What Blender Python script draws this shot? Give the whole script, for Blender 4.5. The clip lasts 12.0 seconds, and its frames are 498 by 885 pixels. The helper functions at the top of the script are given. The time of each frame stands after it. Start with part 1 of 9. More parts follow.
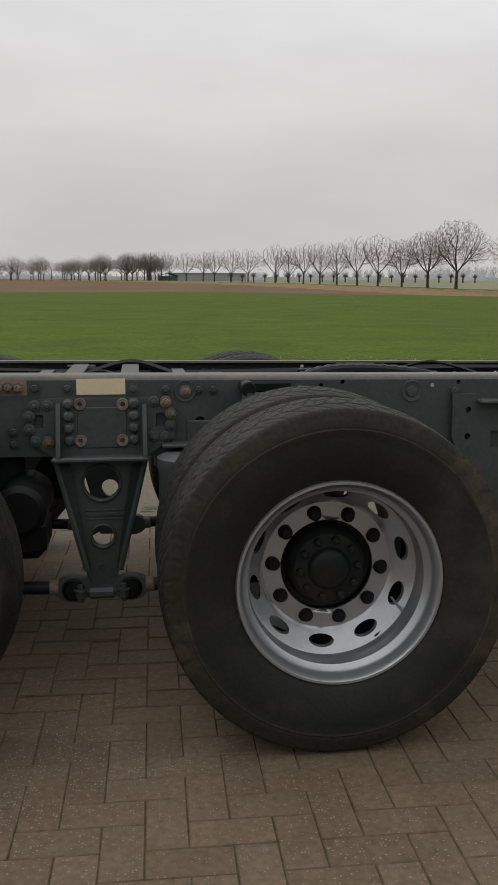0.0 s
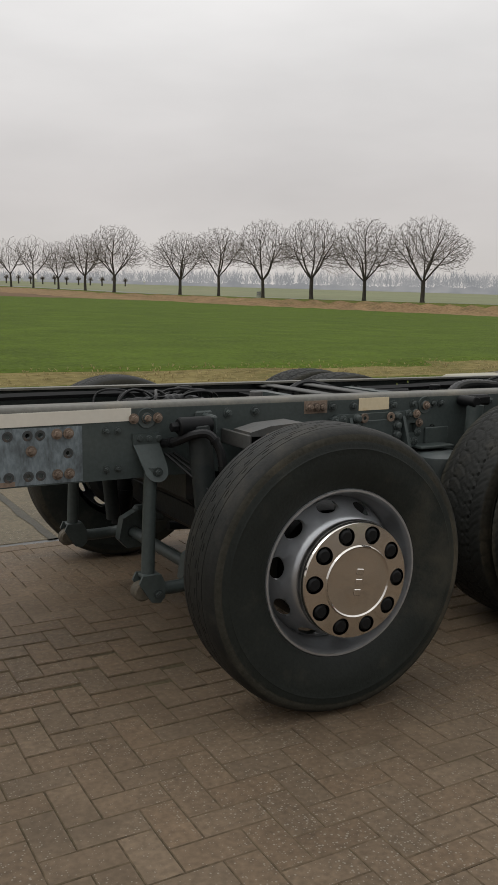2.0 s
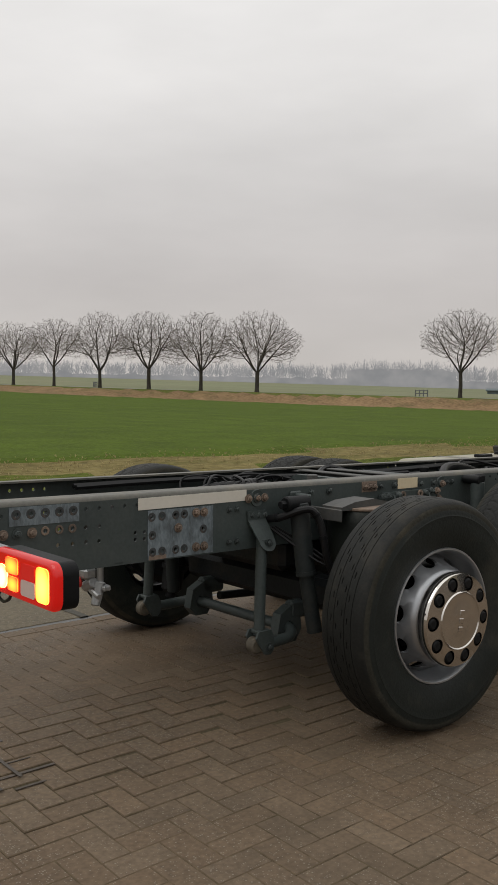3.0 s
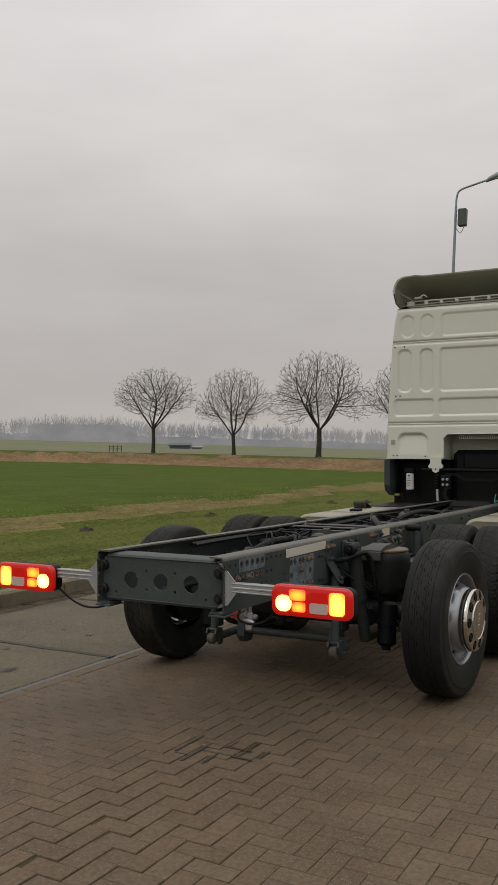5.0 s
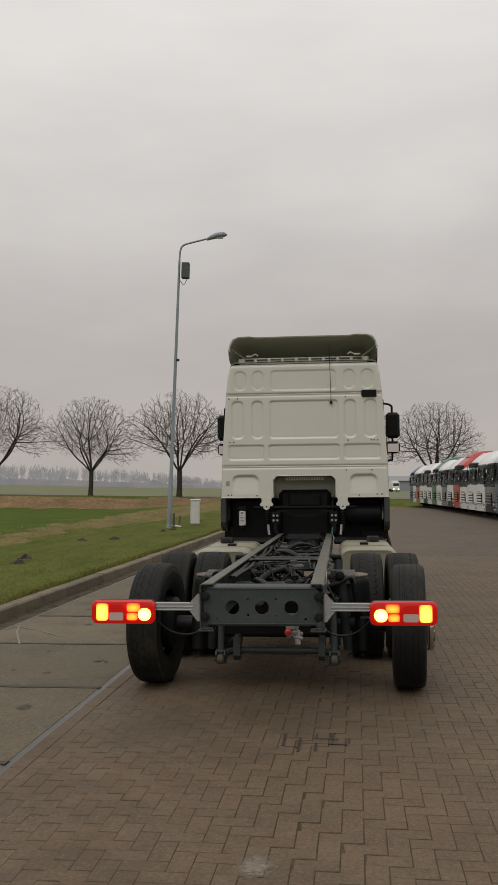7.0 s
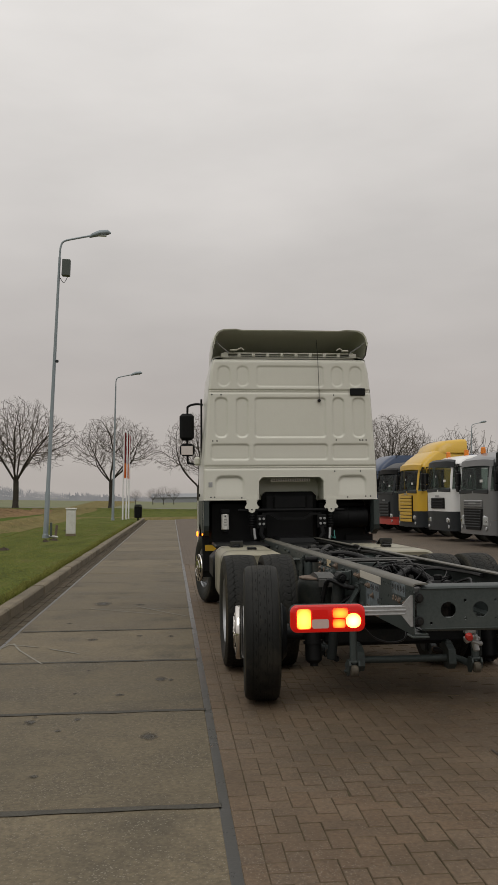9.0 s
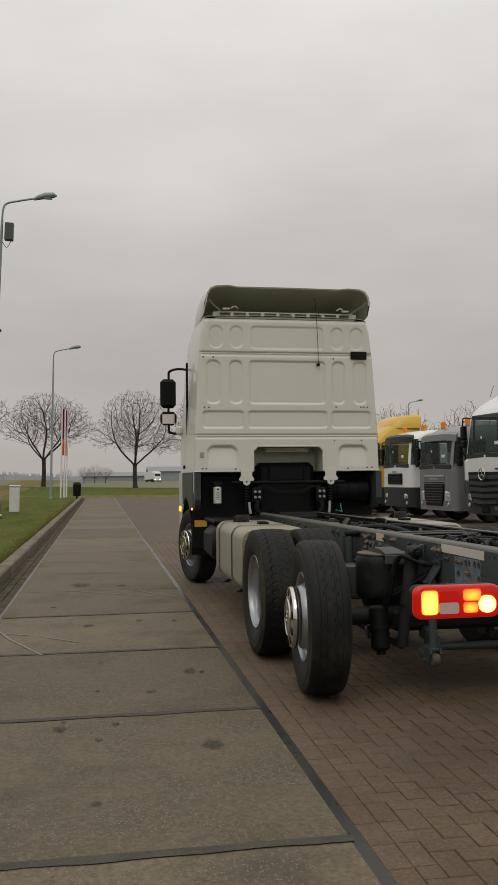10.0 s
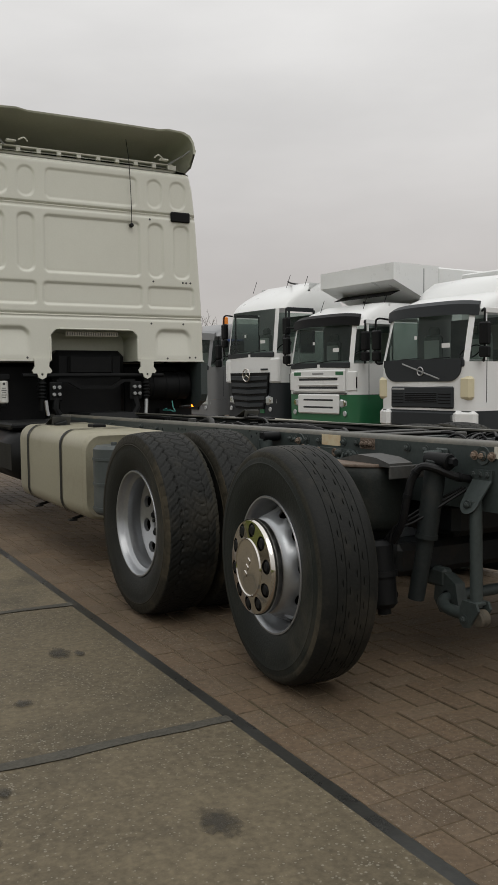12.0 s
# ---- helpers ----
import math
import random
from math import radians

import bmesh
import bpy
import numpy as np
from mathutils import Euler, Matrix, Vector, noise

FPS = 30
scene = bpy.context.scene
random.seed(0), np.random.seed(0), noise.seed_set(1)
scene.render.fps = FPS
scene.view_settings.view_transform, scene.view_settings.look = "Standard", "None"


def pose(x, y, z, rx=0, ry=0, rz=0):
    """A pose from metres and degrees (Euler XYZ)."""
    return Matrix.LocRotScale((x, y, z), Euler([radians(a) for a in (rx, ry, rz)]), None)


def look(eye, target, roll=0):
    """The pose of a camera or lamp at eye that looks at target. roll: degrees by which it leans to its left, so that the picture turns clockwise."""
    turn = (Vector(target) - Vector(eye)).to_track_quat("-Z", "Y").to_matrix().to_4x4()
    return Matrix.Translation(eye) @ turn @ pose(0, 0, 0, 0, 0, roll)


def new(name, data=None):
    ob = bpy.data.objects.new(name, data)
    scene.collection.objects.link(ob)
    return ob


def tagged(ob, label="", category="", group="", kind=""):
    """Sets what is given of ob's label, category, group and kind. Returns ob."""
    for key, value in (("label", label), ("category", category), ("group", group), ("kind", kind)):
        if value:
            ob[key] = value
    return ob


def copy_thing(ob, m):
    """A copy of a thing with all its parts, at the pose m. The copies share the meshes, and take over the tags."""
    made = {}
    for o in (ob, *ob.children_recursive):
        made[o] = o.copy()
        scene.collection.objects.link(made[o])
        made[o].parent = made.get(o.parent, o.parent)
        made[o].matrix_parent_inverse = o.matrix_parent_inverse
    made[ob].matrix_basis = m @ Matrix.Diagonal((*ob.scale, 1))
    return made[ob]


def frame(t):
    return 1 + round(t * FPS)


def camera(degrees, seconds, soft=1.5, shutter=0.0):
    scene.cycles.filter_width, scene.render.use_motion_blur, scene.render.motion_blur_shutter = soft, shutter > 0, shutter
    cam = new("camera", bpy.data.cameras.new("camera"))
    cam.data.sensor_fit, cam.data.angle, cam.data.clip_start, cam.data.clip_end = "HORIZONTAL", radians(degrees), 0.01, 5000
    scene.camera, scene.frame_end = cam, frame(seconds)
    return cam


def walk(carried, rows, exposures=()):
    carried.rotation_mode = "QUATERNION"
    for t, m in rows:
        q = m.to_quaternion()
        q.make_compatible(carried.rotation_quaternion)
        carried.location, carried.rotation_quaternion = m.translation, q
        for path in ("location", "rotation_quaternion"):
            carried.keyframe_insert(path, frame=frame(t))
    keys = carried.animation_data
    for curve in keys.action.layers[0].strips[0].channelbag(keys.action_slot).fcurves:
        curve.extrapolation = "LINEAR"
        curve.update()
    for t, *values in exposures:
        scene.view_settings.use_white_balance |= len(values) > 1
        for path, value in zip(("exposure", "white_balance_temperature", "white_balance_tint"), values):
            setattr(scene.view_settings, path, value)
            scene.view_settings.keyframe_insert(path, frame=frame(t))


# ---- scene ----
from mathutils.geometry import tessellate_polygon

cam = camera(32.0, 12.0, 1.0)

PATH = [
    (0, (0.877, -3.477, 1.234), (1.107, -1.516, 0.914), 0.0),
    (0.5, (0.258, -3.525, 1.312), (0.705, -1.603, 0.987), 0.1),
    (1, (-0.406, -3.479, 1.309), (0.191, -1.598, 0.987), 0.4),
    (1.5, (-1.04, -3.474, 1.333), (-0.252, -1.664, 1.018), 0.7),
    (2, (-1.678, -3.484, 1.363), (-0.705, -1.765, 1.053), 0.8),
    (2.5, (-2.328, -3.474, 1.39), (-1.199, -1.838, 1.169), 0.8),
    (3, (-3.016, -3.418, 1.395), (-1.719, -1.9, 1.292), 0.6),
    (3.5, (-3.649, -3.3, 1.403), (-2.191, -1.931, 1.353), 0.5),
    (3.7, (-3.913, -3.241, 1.419), (-2.4, -1.933, 1.379), 0.4),
    (5.3, (-5.933, -2.425, 1.553), (-4.131, -1.558, 1.601), -0.1),
    (5.5, (-6.156, -2.264, 1.57), (-4.324, -1.464, 1.633), -0.3),
    (6, (-6.668, -1.78, 1.602), (-4.769, -1.158, 1.693), -0.4),
    (6.5, (-7.038, -1.257, 1.614), (-5.092, -0.807, 1.715), -0.4),
    (7, (-7.346, -0.576, 1.611), (-5.362, -0.351, 1.717), -0.5),
    (7.2, (-7.383, -0.322, 1.592), (-5.393, -0.158, 1.701), -0.6),
    (8.8, (-6.807, 1.506, 1.477), (-4.815, 1.372, 1.605), -0.8),
    (9, (-6.626, 1.744, 1.487), (-4.638, 1.565, 1.617), -0.5),
    (9.5, (-6.129, 2.147, 1.44), (-4.147, 1.902, 1.552), -0.5),
    (10, (-5.581, 2.482, 1.398), (-3.612, 2.144, 1.478), -0.6),
    (10.5, (-5.011, 2.717, 1.363), (-3.069, 2.24, 1.399), -0.6),
    (11, (-4.363, 2.91, 1.322), (-2.469, 2.268, 1.315), -0.4),
    (11.5, (-3.714, 2.97, 1.285), (-1.887, 2.161, 1.208), -0.4),
    (12, (-3.081, 2.986, 1.247), (-1.332, 2.025, 1.108), -0.5),
]
walk(cam, [(t, look(eye, target, roll)) for t, eye, target, roll in PATH], [(0, 0.2, 6520, 10), (1.2, 0.27, 6540, 10), (2.5, 0.22, 6600, 10), (3.5, 0.0, 6680, 10.5), (5.5, -0.13, 6750, 11), (7, -0.17, 6820, 11.5), (9.5, -0.17, 6820, 11), (10.5, -0.1, 6720, 10.5), (12, 0.05, 6600, 9.5)])

# ---- world and light ----
SUN_ELEV, SUN_ROT = radians(52), radians(200)
world = bpy.data.worlds.new("overcast_sky")
scene.world = world
world.use_nodes = True
wn, wl = world.node_tree.nodes, world.node_tree.links
wn.clear()
w_out = wn.new("ShaderNodeOutputWorld")
w_bg = wn.new("ShaderNodeBackground")
w_sky = wn.new("ShaderNodeTexSky")
w_sky.sky_type = "NISHITA"
w_sky.sun_disc = False
w_sky.sun_elevation, w_sky.sun_rotation = SUN_ELEV, SUN_ROT
w_co = wn.new("ShaderNodeTexCoord")
w_sep = wn.new("ShaderNodeSeparateXYZ")
w_ramp = wn.new("ShaderNodeValToRGB")
w_ramp.color_ramp.elements[0].position = 0.0
w_ramp.color_ramp.elements[0].color = (0.50, 0.475, 0.462, 1)
w_ramp.color_ramp.elements[1].position = 1.0
w_ramp.color_ramp.elements[1].color = (1.18, 1.19, 1.20, 1)
for at, col in ((0.12, (0.53, 0.505, 0.495, 1)), (0.28, (0.67, 0.66, 0.655, 1)), (0.5, (0.86, 0.86, 0.86, 1))):
    w_ramp.color_ramp.elements.new(at).color = col
w_map = wn.new("ShaderNodeMapping")
w_map.inputs["Scale"].default_value = (1.0, 1.0, 3.2)
w_noise = wn.new("ShaderNodeTexNoise")
w_noise.inputs["Scale"].default_value = 2.6
w_noise.inputs["Detail"].default_value = 5
w_noise.inputs["Roughness"].default_value = 0.5
w_cl = wn.new("ShaderNodeMapRange")
w_cl.inputs["From Min"].default_value, w_cl.inputs["From Max"].default_value = 0.3, 0.7
w_cl.inputs["To Min"].default_value, w_cl.inputs["To Max"].default_value = 0.91, 1.09
w_mul = wn.new("ShaderNodeMixRGB")
w_mul.blend_type = "MULTIPLY"
w_mul.inputs[0].default_value = 1.0
w_scale = wn.new("ShaderNodeMixRGB")
w_scale.blend_type = "MULTIPLY"
w_scale.inputs[0].default_value = 1.0
w_scale.inputs[2].default_value = (0.08, 0.08, 0.08, 1)
w_mix = wn.new("ShaderNodeMixRGB")
w_mix.inputs[0].default_value = 0.95
wl.new(w_co.outputs["Generated"], w_sep.inputs[0])
wl.new(w_sep.outputs["Z"], w_ramp.inputs[0])
wl.new(w_co.outputs["Generated"], w_map.inputs["Vector"])
wl.new(w_map.outputs[0], w_noise.inputs["Vector"])
wl.new(w_noise.outputs["Fac"], w_cl.inputs["Value"])
wl.new(w_ramp.outputs[0], w_mul.inputs[1])
wl.new(w_cl.outputs[0], w_mul.inputs[2])
wl.new(w_sky.outputs[0], w_scale.inputs[1])
wl.new(w_scale.outputs[0], w_mix.inputs[1])
wl.new(w_mul.outputs[0], w_mix.inputs[2])
wl.new(w_mix.outputs[0], w_bg.inputs["Color"])
wl.new(w_bg.outputs[0], w_out.inputs["Surface"])
w_bg.inputs["Strength"].default_value = 1.0

sun = new("sun", bpy.data.lights.new("sun", "SUN"))
sun.data.energy = 0.6
sun.data.angle = radians(40)
sun.data.color = (1.0, 0.97, 0.93)
sun.matrix_world = look((-6, 2.2, 9), (0, 0, 0))

# ---- materials ----


def mat(name, base, rough=0.6, metal=0.0, var=0.15, scale=2.0, fine=60.0, bump=0.15, dirt=None, dirt_amount=0.4, dirt_scale=1.5,
        per_object=0.0, stretch=(1, 1, 1), spec=0.5, coat=0.0, speck=None, speck_scale=120.0, speck_at=0.68, space="Object", rough_var=0.12,
        bump_dist=0.01, island=False, tint=None):
    """A surface with broad and fine variation, an optional stain colour and optional specks."""
    m = bpy.data.materials.new(name)
    m.use_nodes = True
    n, l = m.node_tree.nodes, m.node_tree.links
    b = n["Principled BSDF"]
    b.inputs["Metallic"].default_value = metal
    b.inputs["Specular IOR Level"].default_value = spec
    b.inputs["Coat Weight"].default_value = coat
    if space == "World":
        src = n.new("ShaderNodeNewGeometry").outputs["Position"]
    else:
        src = n.new("ShaderNodeTexCoord").outputs["Object"]
    mp = n.new("ShaderNodeMapping")
    mp.inputs["Scale"].default_value = stretch
    l.new(src, mp.inputs["Vector"])
    n1, n2 = n.new("ShaderNodeTexNoise"), n.new("ShaderNodeTexNoise")
    n1.inputs["Scale"].default_value, n1.inputs["Detail"].default_value = scale, 6
    n2.inputs["Scale"].default_value, n2.inputs["Detail"].default_value = fine, 4
    n1.inputs["Roughness"].default_value = 0.65
    l.new(mp.outputs[0], n1.inputs["Vector"])
    l.new(mp.outputs[0], n2.inputs["Vector"])
    add = n.new("ShaderNodeMath")
    add.operation = "ADD"
    l.new(n1.outputs["Fac"], add.inputs[0])
    l.new(n2.outputs["Fac"], add.inputs[1])
    rng = n.new("ShaderNodeMapRange")
    rng.inputs["From Min"].default_value, rng.inputs["From Max"].default_value = 0.6, 1.4
    rng.inputs["To Min"].default_value, rng.inputs["To Max"].default_value = 1 - var, 1 + var
    l.new(add.outputs[0], rng.inputs["Value"])
    val = rng.outputs[0]
    if per_object:
        if island:
            rnd = n.new("ShaderNodeNewGeometry").outputs["Random Per Island"]
        else:
            rnd = n.new("ShaderNodeObjectInfo").outputs["Random"]
        pr = n.new("ShaderNodeMapRange")
        pr.inputs["To Min"].default_value, pr.inputs["To Max"].default_value = 1 - per_object, 1 + per_object
        l.new(rnd, pr.inputs["Value"])
        pm = n.new("ShaderNodeMath")
        pm.operation = "MULTIPLY"
        l.new(val, pm.inputs[0])
        l.new(pr.outputs[0], pm.inputs[1])
        val = pm.outputs[0]
    mul = n.new("ShaderNodeMixRGB")
    mul.blend_type = "MULTIPLY"
    mul.inputs[0].default_value = 1.0
    mul.inputs[1].default_value = (*base, 1)
    l.new(val, mul.inputs[2])
    if tint:  # a second colour that single pieces lean to
        tm, tn = n.new("ShaderNodeMixRGB"), n.new("ShaderNodeMath")
        tn.operation = "FRACT"
        ts = n.new("ShaderNodeMath")
        ts.operation, ts.inputs[1].default_value = "MULTIPLY", 7.31
        l.new(rnd, ts.inputs[0])
        l.new(ts.outputs[0], tn.inputs[0])
        l.new(tn.outputs[0], tm.inputs[0])
        tm.inputs[1].default_value, tm.inputs[2].default_value = (*base, 1), (*tint, 1)
        l.new(tm.outputs[0], mul.inputs[1])
    col = mul.outputs[0]
    if dirt:
        n3 = n.new("ShaderNodeTexNoise")
        n3.inputs["Scale"].default_value, n3.inputs["Detail"].default_value, n3.inputs["Roughness"].default_value = dirt_scale, 8, 0.7
        l.new(mp.outputs[0], n3.inputs["Vector"])
        r3 = n.new("ShaderNodeMapRange")
        r3.inputs["From Min"].default_value, r3.inputs["From Max"].default_value = 0.5, 0.72
        r3.inputs["To Max"].default_value = dirt_amount
        l.new(n3.outputs["Fac"], r3.inputs["Value"])
        mx = n.new("ShaderNodeMixRGB")
        mx.inputs[2].default_value = (*dirt, 1)
        l.new(r3.outputs[0], mx.inputs[0])
        l.new(col, mx.inputs[1])
        col = mx.outputs[0]
    if speck:
        v = n.new("ShaderNodeTexVoronoi")
        v.inputs["Scale"].default_value = speck_scale
        l.new(mp.outputs[0], v.inputs["Vector"])
        vs_ = n.new("ShaderNodeSeparateColor")
        l.new(v.outputs["Color"], vs_.inputs[0])
        vr = n.new("ShaderNodeMapRange")
        vr.inputs["From Min"].default_value, vr.inputs["From Max"].default_value = speck_at, 1.0
        vr.inputs["To Min"].default_value, vr.inputs["To Max"].default_value = -0.02, 0.42
        l.new(vs_.outputs[0], vr.inputs["Value"])
        vd = n.new("ShaderNodeMath")
        vd.operation = "SUBTRACT"
        l.new(vr.outputs[0], vd.inputs[0])
        drift = n.new("ShaderNodeMath")
        drift.operation = "MULTIPLY_ADD"
        drift.inputs[1].default_value, drift.inputs[2].default_value = 0.9, -0.46
        l.new(n1.outputs["Fac"], drift.inputs[0])
        vq = n.new("ShaderNodeMath")
        vq.operation = "ADD"
        l.new(v.outputs["Distance"], vq.inputs[0])
        l.new(drift.outputs[0], vq.inputs[1])
        l.new(vq.outputs[0], vd.inputs[1])
        r4 = n.new("ShaderNodeMapRange")
        r4.inputs["From Min"].default_value, r4.inputs["From Max"].default_value = 0.0, 0.12
        r4.inputs["To Max"].default_value = 0.75
        l.new(vd.outputs[0], r4.inputs["Value"])
        ms = n.new("ShaderNodeMixRGB")
        ms.inputs[2].default_value = (*speck, 1)
        l.new(r4.outputs[0], ms.inputs[0])
        l.new(col, ms.inputs[1])
        col = ms.outputs[0]
    l.new(col, b.inputs["Base Color"])
    rr = n.new("ShaderNodeMapRange")
    rr.inputs["To Min"].default_value, rr.inputs["To Max"].default_value = max(0.02, rough - rough_var), min(1, rough + rough_var)
    l.new(n1.outputs["Fac"], rr.inputs["Value"])
    l.new(rr.outputs[0], b.inputs["Roughness"])
    if bump:
        bp = n.new("ShaderNodeBump")
        bp.inputs["Strength"].default_value = bump
        bp.inputs["Distance"].default_value = bump_dist
        l.new(n2.outputs["Fac"], bp.inputs["Height"])
        l.new(bp.outputs[0], b.inputs["Normal"])
    return m


def glow(name, base, emit, strength):
    m = mat(name, base, 0.2, var=0.05, bump=0.0)
    b = m.node_tree.nodes["Principled BSDF"]
    b.inputs["Emission Color"].default_value = (*emit, 1)
    b.inputs["Emission Strength"].default_value = strength
    return m


M_GRAPH = mat("graphite_paint", (0.045, 0.056, 0.054), 0.45, var=0.25, scale=3, bump=0.05, dirt=(0.080, 0.084, 0.075), dirt_amount=0.5, spec=0.28)
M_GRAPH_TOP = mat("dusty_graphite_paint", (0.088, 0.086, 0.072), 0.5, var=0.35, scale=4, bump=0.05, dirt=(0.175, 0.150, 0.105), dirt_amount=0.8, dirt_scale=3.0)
M_BLACK = mat("black_plastic", (0.0055, 0.006, 0.0065), 0.5, var=0.2, bump=0.1, dirt=(0.016, 0.0155, 0.014), dirt_amount=0.4, spec=0.15)
# shock paint with the shade under the frame put into its colour
M_SHOCK = mat("dark_shock_paint", (0.018, 0.022, 0.022), 0.5, var=0.3, scale=5, bump=0.05, dirt=(0.045, 0.040, 0.032), dirt_amount=0.5, dirt_scale=5, spec=0.22)
M_DARKSTEEL = mat("dark_greased_steel", (0.012, 0.014, 0.015), 0.45, 0.2, var=0.3, bump=0.1, dirt=(0.05, 0.037, 0.026), dirt_amount=0.4, dirt_scale=6, spec=0.2)
M_RUBBER = mat("tyre_rubber", (0.0112, 0.0124, 0.0106), 0.56, var=0.4, scale=3, fine=90, bump=0.15, dirt=(0.048, 0.042, 0.029), dirt_amount=0.75, dirt_scale=3.2, spec=0.24)
M_RUBBER_COOL = mat("dark_road_tyre_rubber", (0.0112, 0.0142, 0.0124), 0.55, var=0.35, scale=3, fine=90, bump=0.15, dirt=(0.050, 0.046, 0.034), dirt_amount=0.75, dirt_scale=3.2, spec=0.24)
M_SHOULDER = mat("muddy_tyre_shoulder", (0.028, 0.027, 0.021), 0.8, var=0.4, scale=4, fine=80, bump=0.2, dirt=(0.090, 0.077, 0.054), dirt_amount=0.8, dirt_scale=3.0, spec=0.15)
M_SIDEBAND = mat("dusty_brown_sidewall", (0.026, 0.024, 0.018), 0.68, var=0.4, scale=3, fine=80, bump=0.15, dirt=(0.098, 0.080, 0.052), dirt_amount=0.85, dirt_scale=2.4, spec=0.12)
M_TREAD = mat("tyre_tread_rubber", (0.0115, 0.0122, 0.0110), 0.62, var=0.35, scale=4, fine=90, bump=0.15, dirt=(0.046, 0.041, 0.031), dirt_amount=0.7, dirt_scale=3.6, spec=0.2)
M_SILVER = mat("silver_wheel_paint", (0.355, 0.368, 0.382), 0.32, 0.75, var=0.08, scale=6, bump=0.03, dirt=(0.2, 0.19, 0.18), dirt_amount=0.35)
M_CHROME = mat("polished_stainless", (0.62, 0.59, 0.55), 0.09, 1.0, var=0.05, scale=6, bump=0.01, rough_var=0.05)
M_WHITE = mat("white_cab_paint", (0.63, 0.63, 0.555), 0.32, var=0.03, scale=1.2, bump=0.02, dirt=(0.55, 0.54, 0.47), dirt_amount=0.25, coat=0.3)
M_WHITE2 = mat("clean_white_paint", (0.74, 0.75, 0.74), 0.3, var=0.03, scale=1.2, bump=0.02, dirt=(0.6, 0.6, 0.57), dirt_amount=0.2, coat=0.3)
M_BEIGE = mat("beige_tank_paint", (0.29, 0.272, 0.20), 0.42, var=0.10, scale=2, bump=0.03, dirt=(0.17, 0.15, 0.11), dirt_amount=0.6)
M_ALU = mat("weathered_aluminium", (0.36, 0.37, 0.37), 0.45, 0.6, var=0.15, scale=8, bump=0.08)
M_RUST = mat("rusty_bolt", (0.135, 0.098, 0.072), 0.8, var=0.35, scale=25, bump=0.3, dirt=(0.26, 0.22, 0.18), dirt_amount=0.5, dirt_scale=40, per_object=0.3)
M_BOLT = mat("painted_bolt", (0.044, 0.053, 0.051), 0.45, var=0.2, scale=20, bump=0.1, per_object=0.2, spec=0.3)
M_BARE = mat("scuffed_bare_patch", (0.125, 0.152, 0.165), 0.55, var=0.6, scale=14, fine=50, bump=0.2, dirt=(0.038, 0.044, 0.046), dirt_amount=1.0, dirt_scale=8, stretch=(1.6, 1, 0.7))
M_WASHER = mat("dark_washer_mark", (0.030, 0.034, 0.035), 0.6, var=0.4, scale=40, bump=0.1, dirt=(0.11, 0.06, 0.03), dirt_amount=0.7, dirt_scale=25)
M_TAPE = mat("faded_white_tape", (0.56, 0.53, 0.46), 0.5, var=0.05, scale=6, bump=0.03, dirt=(0.42, 0.38, 0.3), dirt_amount=0.4)
M_YELTAPE = mat("faded_yellow_sticker", (0.57, 0.485, 0.325), 0.5, var=0.08, scale=10, bump=0.03, dirt=(0.50, 0.29, 0.13), dirt_amount=0.8, dirt_scale=9)
# even glow put into the red lens, for light scattered from its bulbs
M_REDLENS = glow("red_lamp_lens", (0.30, 0.005, 0.004), (1.0, 0.012, 0.006), 0.28)


def painted_bulb_glow(name, hot, warm, edge, power):
    """A lens with its bulb's hot middle painted into the emission colour."""
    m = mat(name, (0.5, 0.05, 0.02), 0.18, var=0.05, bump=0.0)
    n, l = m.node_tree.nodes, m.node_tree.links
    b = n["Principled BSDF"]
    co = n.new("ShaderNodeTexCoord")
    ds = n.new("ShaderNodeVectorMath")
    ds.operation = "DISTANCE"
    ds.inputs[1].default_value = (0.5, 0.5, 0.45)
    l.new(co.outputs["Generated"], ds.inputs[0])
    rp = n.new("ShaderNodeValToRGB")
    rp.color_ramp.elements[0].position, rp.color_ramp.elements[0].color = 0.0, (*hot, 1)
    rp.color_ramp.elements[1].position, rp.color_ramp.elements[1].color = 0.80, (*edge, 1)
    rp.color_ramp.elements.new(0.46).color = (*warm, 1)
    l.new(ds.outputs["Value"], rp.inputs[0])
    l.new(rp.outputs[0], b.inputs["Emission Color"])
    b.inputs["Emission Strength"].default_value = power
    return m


M_LIT = painted_bulb_glow("lit_brake_lamp", (1.0, 0.90, 0.55), (1.0, 0.50, 0.09), (0.9, 0.03, 0.005), 15.0)
M_LITRED = painted_bulb_glow("lit_tail_lamp", (1.0, 0.55, 0.10), (1.0, 0.14, 0.012), (0.8, 0.015, 0.004), 7.0)
M_LITAMBER = painted_bulb_glow("lit_amber_lamp", (1.0, 0.66, 0.22), (1.0, 0.33, 0.05), (0.9, 0.10, 0.010), 6.0)
M_AMBER = glow("amber_lens", (0.7, 0.2, 0.02), (1.0, 0.20, 0.012), 5.0)
M_CLEARLENS = mat("clear_lamp_lens", (0.55, 0.42, 0.38), 0.15, var=0.05, bump=0.02)
M_AMBERDULL = mat("unlit_amber_lens", (0.62, 0.24, 0.04), 0.2, var=0.08, bump=0.02)
M_RED = mat("red_plastic", (0.5, 0.03, 0.02), 0.35, var=0.15, bump=0.05)
M_YELLOW = mat("yellow_paint", (0.62, 0.38, 0.03), 0.32, var=0.04, bump=0.02, coat=0.3)
M_GLASS = mat("dark_cab_glass", (0.030, 0.040, 0.042), 0.06, var=0.3, scale=1.5, bump=0.0, rough_var=0.03, spec=0.5)
